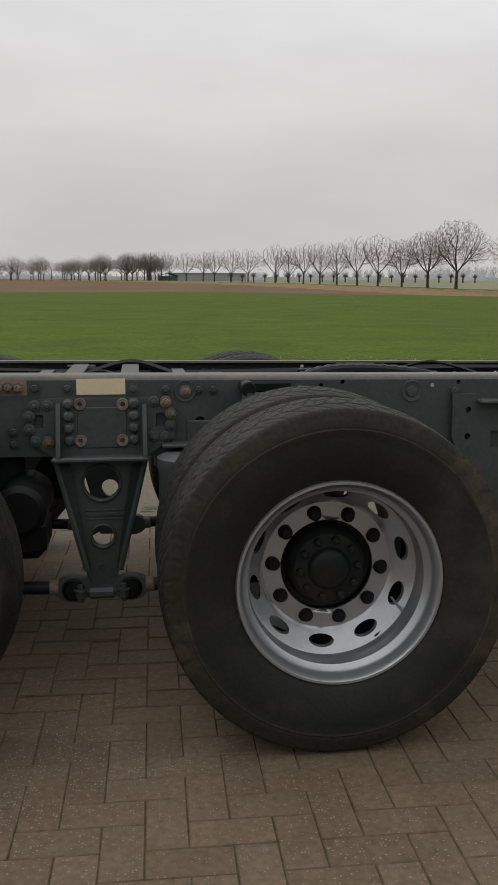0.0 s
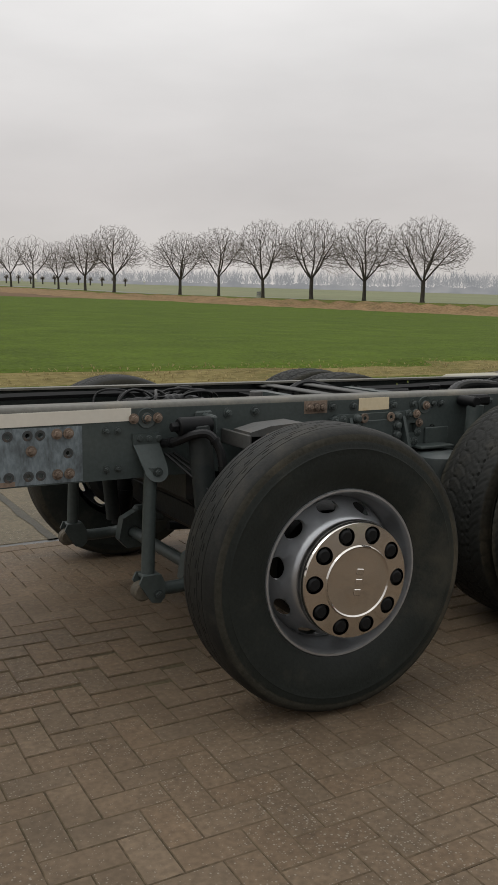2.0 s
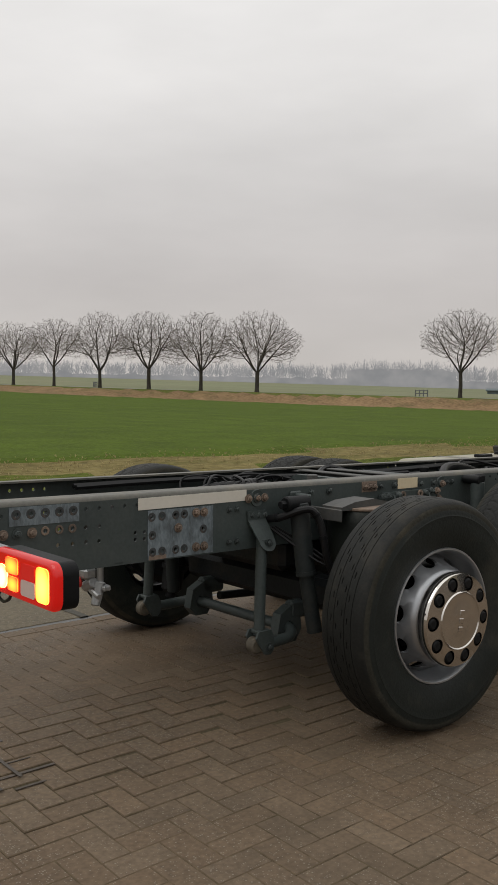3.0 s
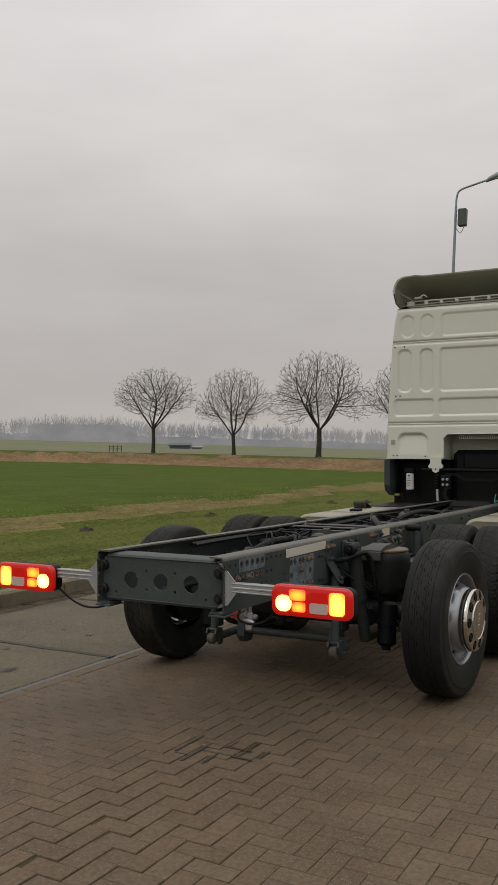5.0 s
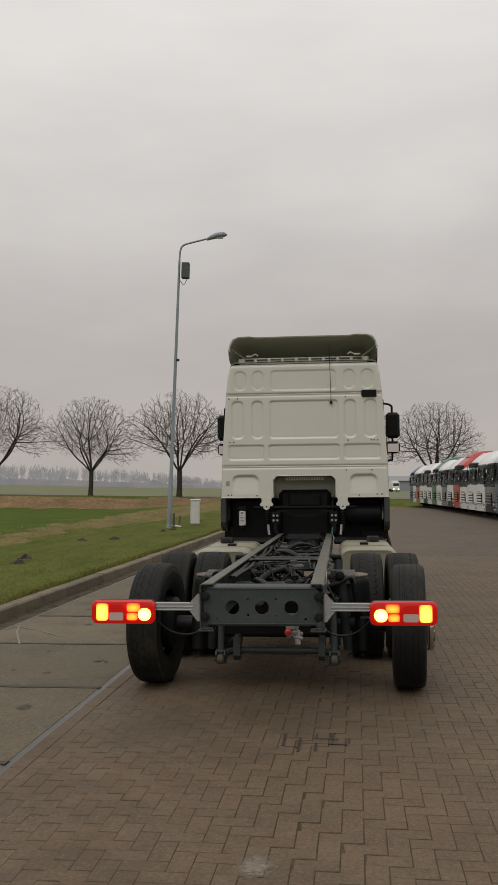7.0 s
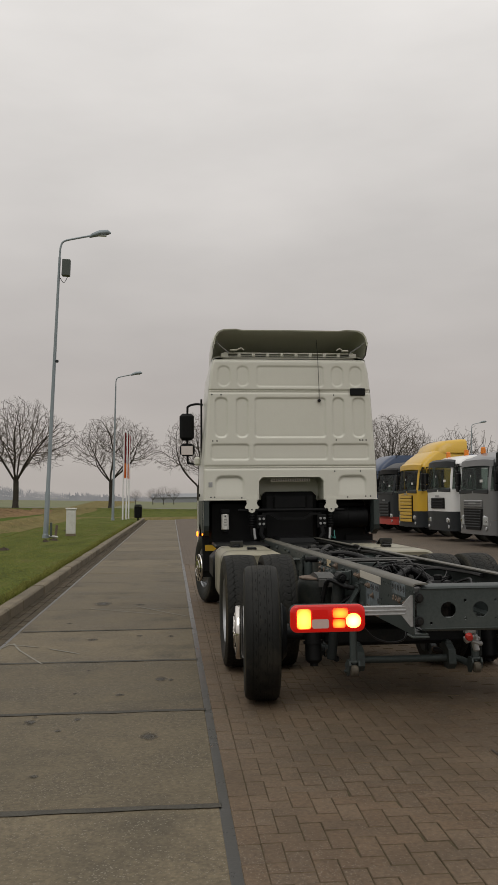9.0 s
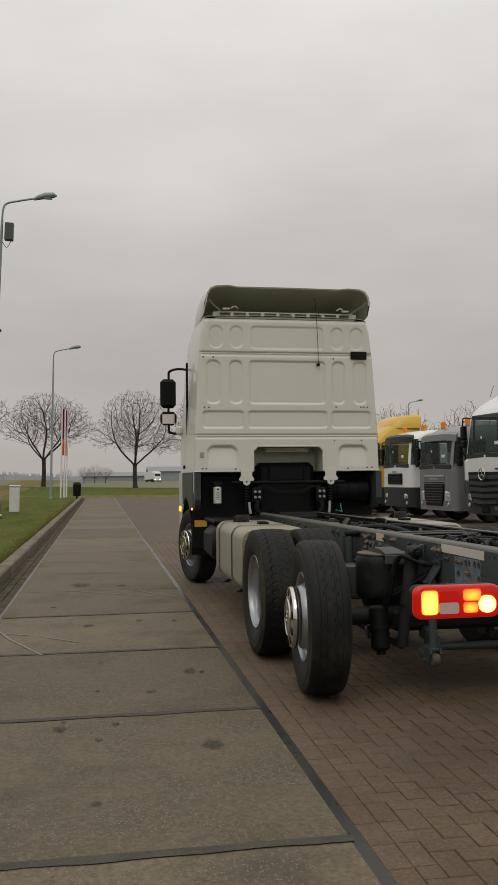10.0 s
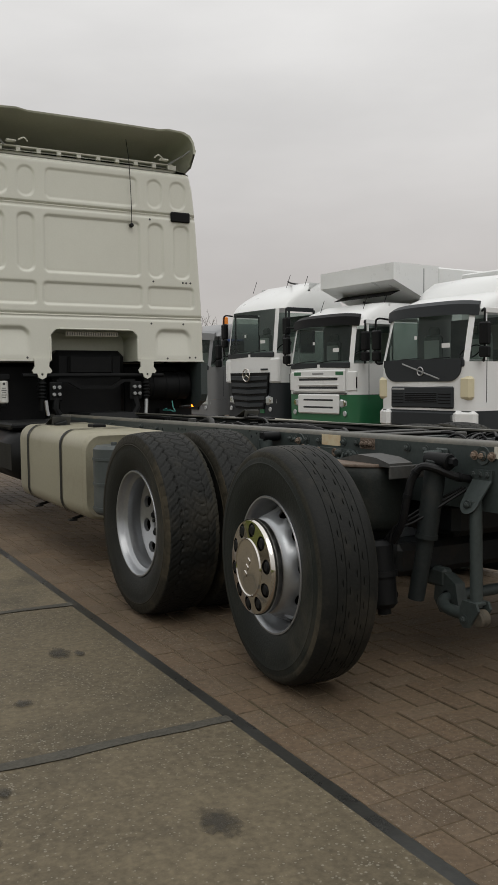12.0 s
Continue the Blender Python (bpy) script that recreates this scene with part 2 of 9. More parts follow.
M_GALV = mat("galvanised_steel", (0.24, 0.28, 0.30), 0.5, 0.3, var=0.12, scale=3, bump=0.04)
M_GREENBOX = mat("grey_green_box", (0.06, 0.075, 0.065), 0.5, var=0.1)
M_BUSH = mat("worn_rubber_bush", (0.075, 0.064, 0.046), 0.75, var=0.4, scale=20, bump=0.2, dirt=(0.14, 0.11, 0.075), dirt_amount=0.6, dirt_scale=18)
M_CABLE = mat("black_cable", (0.0062, 0.0064, 0.0068), 0.42, var=0.2, bump=0.05, spec=0.24)
M_BLUEGREY = mat("blue_grey_canister", (0.050, 0.060, 0.060), 0.5, var=0.1, bump=0.04, dirt=(0.15, 0.15, 0.14), dirt_amount=0.4)
M_FILTER = mat("white_filter_canister", (0.62, 0.62, 0.58), 0.45, var=0.06, dirt=(0.35, 0.33, 0.28), dirt_amount=0.4, dirt_scale=8)
M_INK = mat("dark_print", (0.05, 0.05, 0.05), 0.6, var=0.1, bump=0)
M_SPOILER = mat("grey_green_spoiler_inside", (0.50, 0.51, 0.42), 0.55, var=0.08, scale=3, bump=0.03, dirt=(0.34, 0.34, 0.27), dirt_amount=0.4)
M_DULLALU = mat("dusty_dull_metal", (0.055, 0.056, 0.053), 0.6, 0.1, var=0.25, scale=8, bump=0.08, dirt=(0.10, 0.085, 0.07), dirt_amount=0.5, dirt_scale=7)
M_BARK = mat("tree_bark", (0.050, 0.044, 0.036), 0.95, var=0.35, scale=1.5, fine=25, bump=0.4, dirt=(0.10, 0.10, 0.075), dirt_amount=0.6, spec=0.2)
# twig colour is lifted, with the haze of distance put into it
M_TWIG = mat("bare_twigs", (0.115, 0.098, 0.082), 0.95, var=0.2, bump=0, spec=0.2)
M_VERGE = mat("verge_grass", (0.086, 0.104, 0.018), 1.0, var=0.7, scale=0.9, fine=14, bump=0.8, dirt=(0.108, 0.084, 0.036), dirt_amount=0.8, dirt_scale=0.9, stretch=(0.45, 1.5, 1), space="World", spec=0.1, bump_dist=0.06)
M_FIELD = mat("winter_wheat_field", (0.064, 0.094, 0.012), 1.0, var=0.45, scale=0.5, fine=9, bump=0.9, dirt=(0.040, 0.060, 0.012), dirt_amount=0.5, dirt_scale=0.12, space="World", spec=0.08, bump_dist=0.08)
M_STRAW = mat("straw_coloured_bank", (0.165, 0.135, 0.055), 1.0, var=0.5, scale=1.2, fine=10, bump=0.9, dirt=(0.085, 0.095, 0.024), dirt_amount=0.9, dirt_scale=0.8, stretch=(0.5, 1.4, 1), space="World", spec=0.1, bump_dist=0.08)
M_BANK = mat("rough_roadside_bank", (0.200, 0.132, 0.070), 1.0, var=0.5, scale=0.5, fine=4, bump=0.9, dirt=(0.100, 0.092, 0.036), dirt_amount=0.9, dirt_scale=0.35, stretch=(1.0, 0.6, 1), space="World", spec=0.1, bump_dist=0.12)
M_PLOUGH = mat("stubble_field", (0.125, 0.078, 0.048), 1.0, var=0.35, scale=0.08, fine=2, bump=0.6, dirt=(0.12, 0.115, 0.05), dirt_amount=0.5, dirt_scale=0.03, space="World", spec=0.1, bump_dist=0.1)
M_MEADOW = mat("far_meadow", (0.16, 0.17, 0.10), 1.0, var=0.25, scale=0.02, fine=0.5, bump=0.3, dirt=(0.22, 0.19, 0.13), dirt_amount=0.6, dirt_scale=0.012, space="World", spec=0.1)
M_ASPHALT = mat("worn_asphalt", (0.16, 0.16, 0.155), 0.9, var=0.2, scale=1, fine=30, bump=0.2, space="World")
M_CONCRETE = mat("exposed_aggregate_concrete", (0.123, 0.101, 0.065), 0.72, var=0.48, scale=1.3, fine=45, bump=0.5, dirt=(0.050, 0.044, 0.031), dirt_amount=0.85, dirt_scale=0.9,
                 per_object=0.17, speck=(0.22, 0.20, 0.155), speck_scale=85, speck_at=0.30, space="World", bump_dist=0.005, spec=0.28)
M_JOINT = mat("bitumen_joint", (0.030, 0.030, 0.027), 0.30, var=0.35, scale=5, bump=0.05, space="World", spec=0.5)
M_KERB = mat("weathered_kerb_concrete", (0.158, 0.130, 0.088), 0.85, var=0.25, scale=2.5, fine=60, bump=0.3, dirt=(0.055, 0.048, 0.026), dirt_amount=0.9, dirt_scale=2.2, per_object=0.12, space="World")
M_BRICK = mat("concrete_paver", (0.119, 0.088, 0.0585), 0.70, var=0.42, scale=1.3, fine=50, bump=0.45, dirt=(0.058, 0.043, 0.028), dirt_amount=0.85, dirt_scale=0.6,
              per_object=0.08, tint=(0.120, 0.084, 0.053), speck=(0.215, 0.192, 0.155), speck_scale=125, speck_at=0.42, space="World", bump_dist=0.004, spec=0.25)
M_BRICKFAR = mat("concrete_paver_joined", (0.119, 0.088, 0.0585), 0.70, var=0.42, scale=1.3, fine=50, bump=0.45, dirt=(0.058, 0.043, 0.028), dirt_amount=0.85, dirt_scale=0.6,
              per_object=0.08, tint=(0.120, 0.084, 0.053), speck=(0.215, 0.192, 0.155), speck_scale=125, speck_at=0.42, space="World", bump_dist=0.004, island=True, spec=0.25)
M_SAND = mat("sandy_joint_fill", (0.072, 0.060, 0.037), 1.0, var=0.5, scale=2.5, fine=60, bump=0.3, space="World", spec=0.1)
M_SOIL = mat("dug_soil", (0.045, 0.032, 0.022), 1.0, var=0.4, scale=8, fine=40, bump=0.6)

# ---- mesh helpers ----


class Geo:
    """Collects vertices and faces of one mesh."""

    def __init__(self):
        self.v, self.f = [], []

    def add(self, vs, fs, m=None):
        o = len(self.v)
        self.v += [tuple(m @ Vector(p)) for p in vs] if m is not None else [tuple(p) for p in vs]
        self.f += [tuple(i + o for i in f) for f in fs]
        return self

    def box(self, c, s, b=0.004, m=None):
        """A box with chamfered edges, of size s round c."""
        hx, hy, hz = (k / 2 for k in s)
        b = min(b, hx * 0.9, hy * 0.9, hz * 0.9)
        vs, idx = [], {}
        for sx in (-1, 1):
            for sy in (-1, 1):
                for sz in (-1, 1):
                    for ax in range(3):
                        h = [hx - b, hy - b, hz - b]
                        h[ax] += b
                        idx[(sx, sy, sz, ax)] = len(vs)
                        vs.append((c[0] + sx * h[0], c[1] + sy * h[1], c[2] + sz * h[2]))
        fs = []
        q = [(-1, -1), (1, -1), (1, 1), (-1, 1)]
        for ax in range(3):
            for s1 in (-1, 1):
                loop = []
                for a, d in q:
                    k = [0, 0, 0]
                    k[ax], k[(ax + 1) % 3], k[(ax + 2) % 3] = s1, a, d
                    loop.append(idx[(*k, ax)])
                fs.append(tuple(loop if s1 > 0 else loop[::-1]))
        for ax in range(3):
            a1, a2 = (ax + 1) % 3, (ax + 2) % 3
            for u in (-1, 1):
                for w in (-1, 1):
                    k0, k1 = [0, 0, 0], [0, 0, 0]
                    k0[ax], k1[ax] = -1, 1
                    k0[a1] = k1[a1] = u
                    k0[a2] = k1[a2] = w
                    loop = [idx[(*k0, a1)], idx[(*k1, a1)], idx[(*k1, a2)], idx[(*k0, a2)]]
                    fs.append(tuple(loop if u * w < 0 else loop[::-1]))
        for sx in (-1, 1):
            for sy in (-1, 1):
                for sz in (-1, 1):
                    t = [idx[(sx, sy, sz, a)] for a in range(3)]
                    fs.append(tuple(t if sx * sy * sz > 0 else t[::-1]))
        return self.add(vs, fs, m)

    def cyl(self, p0, p1, r, r1=None, n=12, caps=True, ch=0.0):
        r1 = r if r1 is None else r1
        p0, p1 = Vector(p0), Vector(p1)
        d = (p1 - p0)
        u = d.normalized()
        a = u.orthogonal().normalized()
        b = u.cross(a)
        rings = [(p0, r), (p1, r1)] if not ch else [(p0, r - ch), (p0 + u * ch, r), (p1 - u * ch, r1), (p1, r1 - ch)]
        vs = [p + (a * math.cos(2 * math.pi * k / n) + b * math.sin(2 * math.pi * k / n)) * q for p, q in rings for k in range(n)]
        fs = [(j * n + k, j * n + (k + 1) % n, (j + 1) * n + (k + 1) % n, (j + 1) * n + k) for j in range(len(rings) - 1) for k in range(n)]
        if caps:
            fs += [tuple(range(n))[::-1], tuple((len(rings) - 1) * n + k for k in range(n))]
        return self.add(vs, fs)

    def tube(self, pts, r, n=8, caps=True):
        pts = [Vector(p) for p in pts]
        vs, fs = [], []
        a = None
        for i, p in enumerate(pts):
            d = (pts[min(i + 1, len(pts) - 1)] - pts[max(i - 1, 0)]).normalized()
            a = d.orthogonal().normalized() if a is None else (a - d * a.dot(d)).normalized()
            b = d.cross(a)
            q = r[i] if isinstance(r, (list, tuple)) else r
            vs += [p + (a * math.cos(2 * math.pi * k / n) + b * math.sin(2 * math.pi * k / n)) * q for k in range(n)]
        for j in range(len(pts) - 1):
            fs += [(j * n + k, j * n + (k + 1) % n, (j + 1) * n + (k + 1) % n, (j + 1) * n + k) for k in range(n)]
        if caps:
            fs += [tuple(range(n))[::-1], tuple((len(pts) - 1) * n + k for k in range(n))]
        return self.add(vs, fs)

    def lathe(self, prof, n=48, c=(0, 0, 0), closed=False):
        """Turns (r, y) pairs round the y axis."""
        m = len(prof)
        vs = [(c[0] + r * math.cos(2 * math.pi * k / n), c[1] + y, c[2] + r * math.sin(2 * math.pi * k / n)) for r, y in prof for k in range(n)]
        fs = [(j * n + k, ((j + 1) % m) * n + k, ((j + 1) % m) * n + (k + 1) % n, j * n + (k + 1) % n) for j in range(m if closed else m - 1) for k in range(n)]
        return self.add(vs, fs)

    def plate(self, outer, holes, t0, t1, m=None):
        """A flat plate from a 2D outline with holes, laid in x and z, from y = t0 to t1."""
        loops = [list(outer), *[list(q) for q in holes]]
        flat = [p for q in loops for p in q]
        tris = tessellate_polygon([[Vector((x, z, 0)) for x, z in q] for q in loops])
        k = len(flat)
        vs = [(x, t0, z) for x, z in flat] + [(x, t1, z) for x, z in flat]
        fs = [tuple(t) for t in tris] + [tuple(i + k for i in t[::-1]) for t in tris]
        o = 0
        for q in loops:
            s = len(q)
            fs += [(o + i, o + (i + 1) % s, o + k + (i + 1) % s, o + k + i) for i in range(s)]
            o += s
        return self.add(vs, fs, m)

    def bent(self, path, y0, y1, t, m=None):
        """Sheet of thickness t along an (x, z) path, from y0 to y1."""
        up = []
        for i, p in enumerate(path):
            a, b = Vector(path[max(i - 1, 0)]), Vector(path[min(i + 1, len(path) - 1)])
            d = (b - a).normalized()
            up.append((p[0] - d.y * t, p[1] + d.x * t))
        loop = list(path) + up[::-1]
        k = len(loop)
        vs = [(x, y0, z) for x, z in loop] + [(x, y1, z) for x, z in loop]
        h = len(path)
        fs = [(i, (i + 1) % k, k + (i + 1) % k, k + i) for i in range(k)]
        fs += [(i, k - 1 - i, k - 2 - i, i + 1) for i in range(h - 1)]
        fs += [(k + i + 1, 2 * k - 2 - i, 2 * k - 1 - i, k + i) for i in range(h - 1)]
        return self.add(vs, fs, m)

    def mesh(self, name, material, smooth=35, weld=False):
        me = bpy.data.meshes.new(name)
        me.from_pydata(self.v, [], self.f)
        for mm in (material if isinstance(material, (list, tuple)) else [material]):
            me.materials.append(mm)
        bm = bmesh.new()
        bm.from_mesh(me)
        if weld:
            bmesh.ops.remove_doubles(bm, verts=bm.verts, dist=0.0001)
        bmesh.ops.recalc_face_normals(bm, faces=bm.faces)
        bm.to_mesh(me)
        bm.free()
        if smooth:
            me.polygons.foreach_set("use_smooth", [True] * len(me.polygons))
            me.set_sharp_from_angle(angle=radians(smooth))
        me.update()
        return me


def part(name, geo, material, parent=None, label="", smooth=35, at=None):
    """One mesh object, a part under its thing where a parent is given."""
    me = geo if isinstance(geo, bpy.types.Mesh) else geo.mesh(name, material, smooth)
    ob = new(name, me)
    if parent is not None:
        ob.parent = parent
    if at is not None:
        ob.matrix_basis = at
    return tagged(ob, label)


def thing(name, label, category, at=None, group="", kind=""):
    ob = new(name)
    ob.empty_display_size = 0.1
    if at is not None:
        ob.matrix_basis = at
    return tagged(ob, label, category, group, kind)


def circle(cx, cz, r, n=20, rz=None):
    rz = rz or r
    return [(cx + r * math.cos(2 * math.pi * k / n), cz + rz * math.sin(2 * math.pi * k / n)) for k in range(n)]


def curve_pts(ctrl, per=6):
    """A smooth line through control points."""
    c = [Vector(p) for p in ctrl]
    c = [c[0] * 2 - c[1], *c, c[-1] * 2 - c[-2]]
    out = []
    for i in range(1, len(c) - 2):
        for k in range(per):
            t = k / per
            a, b, d, e = c[i - 1], c[i], c[i + 1], c[i + 2]
            out.append(0.5 * ((2 * b) + (d - a) * t + (2 * a - 5 * b + 4 * d - e) * t * t + (3 * b - a - 3 * d + e) * t**3))
    return out + [c[-2]]


def hexbolt(r=0.014, h=0.012):
    """A hexagonal bolt head with a washer, pointing to -y."""
    g = Geo()
    g.cyl((0, 0, 0), (0, -0.004, 0), r * 1.45, n=14)
    g.cyl((0, -0.004, 0), (0, -0.004 - h, 0), r, n=6, ch=0.002)
    g.cyl((0, -0.004 - h, 0), (0, -0.010 - h, 0), r * 0.5, n=8)
    return g


LEAN = 1.2  # the yard falls away from the plumb line by this many degrees

# ---- ground ----
TREE_LINE = [(100, -40), (100, -11), (101, -2), (104, 9.5), (97, 20), (96, 31), (96, 43), (97, 56), (94, 67), (81, 93), (77, 102), (72, 109), (70, 120), (70, 136),
             (67, 148), (60, 160), (60, 178), (57, 206), (52, 252), (45, 299), (34, 340), (12, 401), (-40, 520), (-300, 1600)]


def tree_x(y):
    if y <= TREE_LINE[0][1]:
        return TREE_LINE[0][0]
    for (x0, y0), (x1, y1) in zip(TREE_LINE, TREE_LINE[1:]):
        if y <= y1:
            return x0 + (x1 - x0) * (y - y0) / (y1 - y0)
    return TREE_LINE[-1][0]


YARD_TURN = -0.0008


YARD_Z = -0.035  # level of the slab lane


def kerb_y(x):
    return 3.83 + YARD_TURN * x


def ditch_y(x):
    return 8.1 + 0.026 * max(x, -30)


YARD_END = 61.0


def base_z(x, y):
    return 0.0205 * y + max(0, y - 150) * 0.0085 if y > 0 else 0.0205 * y * math.exp(y / 60)


def ease(a, b, v):
    v = min(max((v - a) / (b - a), 0.0), 1.0)
    return v * v * (3 - 2 * v)


def field_drop(x, y, d):
    """The field lies lower towards the bank of the tree-lined road."""
    fall = min(max((x - 14) / 66.0, 0.0), 1.0) * ease(10, 26, y) * (1 - ease(128, 165, y))
    return -1.10 * fall * (1 - ease(-9.0, -2.5, d))


def ground_z(x, y):
    if (y < kerb_y(x) + 0.12 and x < YARD_END + 0.1) or (y < -5 and x < 79):
        return -0.12
    n = noise.noise(Vector((x * 0.35, y * 0.35, 0)))
    n2 = noise.noise(Vector((x * 1.3, y * 1.3, 4)))
    d = x - tree_x(y)
    d = max(-60.0, min(60.0, d))
    road = 0.30 / (1 + math.exp(-(d + 4.5) * 1.3)) * (1 - 1 / (1 + math.exp(-(d - 11) * 0.8)))
    z = base_z(x, y) + road + field_drop(x, y, d)
    if x < YARD_END and y < ditch_y(x) + 30:
        e = y - ditch_y(x)
        if e < 0:
            z = 0.135 + YARD_Z + 0.012 * (y - kerb_y(x)) + 0.02 * n
            z -= 0.14 * math.exp(-((e + 0.1) / 0.5) ** 2)
        else:
            hump = 0.19 * math.exp(-((e - 1.7) / 0.8) ** 2) - 0.14 * math.exp(-((e + 0.1) / 0.6) ** 2)
            z = (0.135 + YARD_Z + 0.012 * (y - kerb_y(x))) * math.exp(-e / 4) + (base_z(x, y) + field_drop(x, y, d)) * (1 - math.exp(-e / 4)) + hump + 0.04 * n2 * math.exp(-((e - 1.2) / 1.5) ** 2)
        z += 0.012 * n2
    elif x >= YARD_END and y < 14:
        z = max(z, 0.1 + 0.02 * n)
    return z


def axis_steps(lo, hi, fine_lo, fine_hi, fine, grow, back):
    s = [fine_lo]
    while s[-1] < fine_hi:
        s.append(s[-1] + fine)
    step = fine
    while s[-1] < hi:
        step *= grow
        s.append(s[-1] + step)
    left, step = [fine_lo], fine
    while left[-1] > lo:
        step *= back
        left.append(left[-1] - step)
    return left[:0:-1] + s


xs = axis_steps(-2600, 2600, -12, 62, 0.7, 1.032, 1.12)
ys = axis_steps(-2600, 2600, 3.0, 15, 0.28, 1.036, 1.09)
gg = Geo()
gg.v = [(x, y, ground_z(x, y)) for y in ys for x in xs]
nx = len(xs)
slot = []
for j in range(len(ys) - 1):
    for i in range(nx - 1):
        gg.f.append((j * nx + i, j * nx + i + 1, (j + 1) * nx + i + 1, (j + 1) * nx + i))
        x, y = (xs[i] + xs[i + 1]) / 2, (ys[j] + ys[j + 1]) / 2
        d, e = x - tree_x(y), y - ditch_y(x)
        wob = 0.7 * noise.noise(Vector((x * 0.15, y * 0.4, 7)))
        if y < kerb_y(x) or (x > YARD_END and y < ditch_y(x)):
            k = 1 if YARD_END < x < YARD_END + 2.2 + 3 * wob else (0 if d < 2 else (5 if d < 8 else 4))
        elif e < 0.6 + wob * 0.35 - 0.06 * max(0, x - 25):
            k = 0
        elif e < 1.25 + wob * 0.45 + 0.05 * max(0, x - 25):
            k = 1
        elif d < -9 + 0.7 * wob and y < 128 + wob * 3 + x * 0.1:
            k = 2
        elif d < -24 + 3 * wob and y > 118:
            k = 3
        elif d < -3.4 + 0.6 * wob:
            k = 6
        elif d < 2:
            k = 0
        elif d < 8:
            k = 5
        else:
            k = 4
        slot.append(k)
ground_mesh = gg.mesh("ground", [M_VERGE, M_STRAW, M_FIELD, M_PLOUGH, M_MEADOW, M_ASPHALT, M_BANK], smooth=0)
ground_mesh.polygons.foreach_set("material_index", slot)
ground_mesh.polygons.foreach_set("use_smooth", [True] * len(ground_mesh.polygons))
ground = tagged(new("ground", ground_mesh), "green winter field with straw-coloured banks and grass verge", "ground", kind="structure")

# distant woods behind everything, a plain glowing backdrop, haze painted into its colour
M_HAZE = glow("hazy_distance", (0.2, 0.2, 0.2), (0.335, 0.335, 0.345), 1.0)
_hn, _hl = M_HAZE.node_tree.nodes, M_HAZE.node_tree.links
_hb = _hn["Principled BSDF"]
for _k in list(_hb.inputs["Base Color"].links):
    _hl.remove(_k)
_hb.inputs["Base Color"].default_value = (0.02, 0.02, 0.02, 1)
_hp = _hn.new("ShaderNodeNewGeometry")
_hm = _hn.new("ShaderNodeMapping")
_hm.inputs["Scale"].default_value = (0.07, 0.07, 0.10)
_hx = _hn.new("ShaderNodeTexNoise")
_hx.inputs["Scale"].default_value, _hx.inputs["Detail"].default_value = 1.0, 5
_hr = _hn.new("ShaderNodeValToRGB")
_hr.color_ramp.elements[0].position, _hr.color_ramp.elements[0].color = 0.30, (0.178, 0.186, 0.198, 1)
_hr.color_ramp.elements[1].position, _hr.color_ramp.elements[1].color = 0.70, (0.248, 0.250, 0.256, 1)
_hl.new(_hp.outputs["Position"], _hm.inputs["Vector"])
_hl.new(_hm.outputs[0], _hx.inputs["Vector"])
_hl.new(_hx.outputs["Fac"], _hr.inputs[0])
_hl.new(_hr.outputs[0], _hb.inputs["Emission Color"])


def wood_top(deg):
    """Height of the far woods over the horizon, in degrees, by bearing."""
    pts = [(-70, 0.45), (-6, 0.40), (2, 0.50), (9, 0.80), (12, 1.30), (20, 1.62), (30, 1.75), (35.5, 1.85), (37, 2.15), (42, 2.1), (44, 1.75), (56, 1.62), (66, 1.50), (73, 1.15), (84, 0.95), (95, 0.75), (100, 0.95), (145, 0.6)]
    for (a0, h0), (a1, h1) in zip(pts, pts[1:]):
        if deg <= a1:
            return h0 + (h1 - h0) * (deg - a0) / (a1 - a0)
    return 0.5


FAR_R = 620.0
rw = random.Random(8)
g = Geo()


def far_strip(a0, z0, a1, z1, w0, w1):
    """One thin upright or slanting strip at the woods' distance."""
    p0, p1 = (FAR_R * math.cos(a0), FAR_R * math.sin(a0)), (FAR_R * math.cos(a1), FAR_R * math.sin(a1))
    t0, t1 = (-math.sin(a0), math.cos(a0)), (-math.sin(a1), math.cos(a1))
    g.add([(p0[0] - t0[0] * w0, p0[1] - t0[1] * w0, z0), (p0[0] + t0[0] * w0, p0[1] + t0[1] * w0, z0), (p1[0] + t1[0] * w1, p1[1] + t1[1] * w1, z1), (p1[0] - t1[0] * w1, p1[1] - t1[1] * w1, z1)], [(0, 1, 2, 3)])


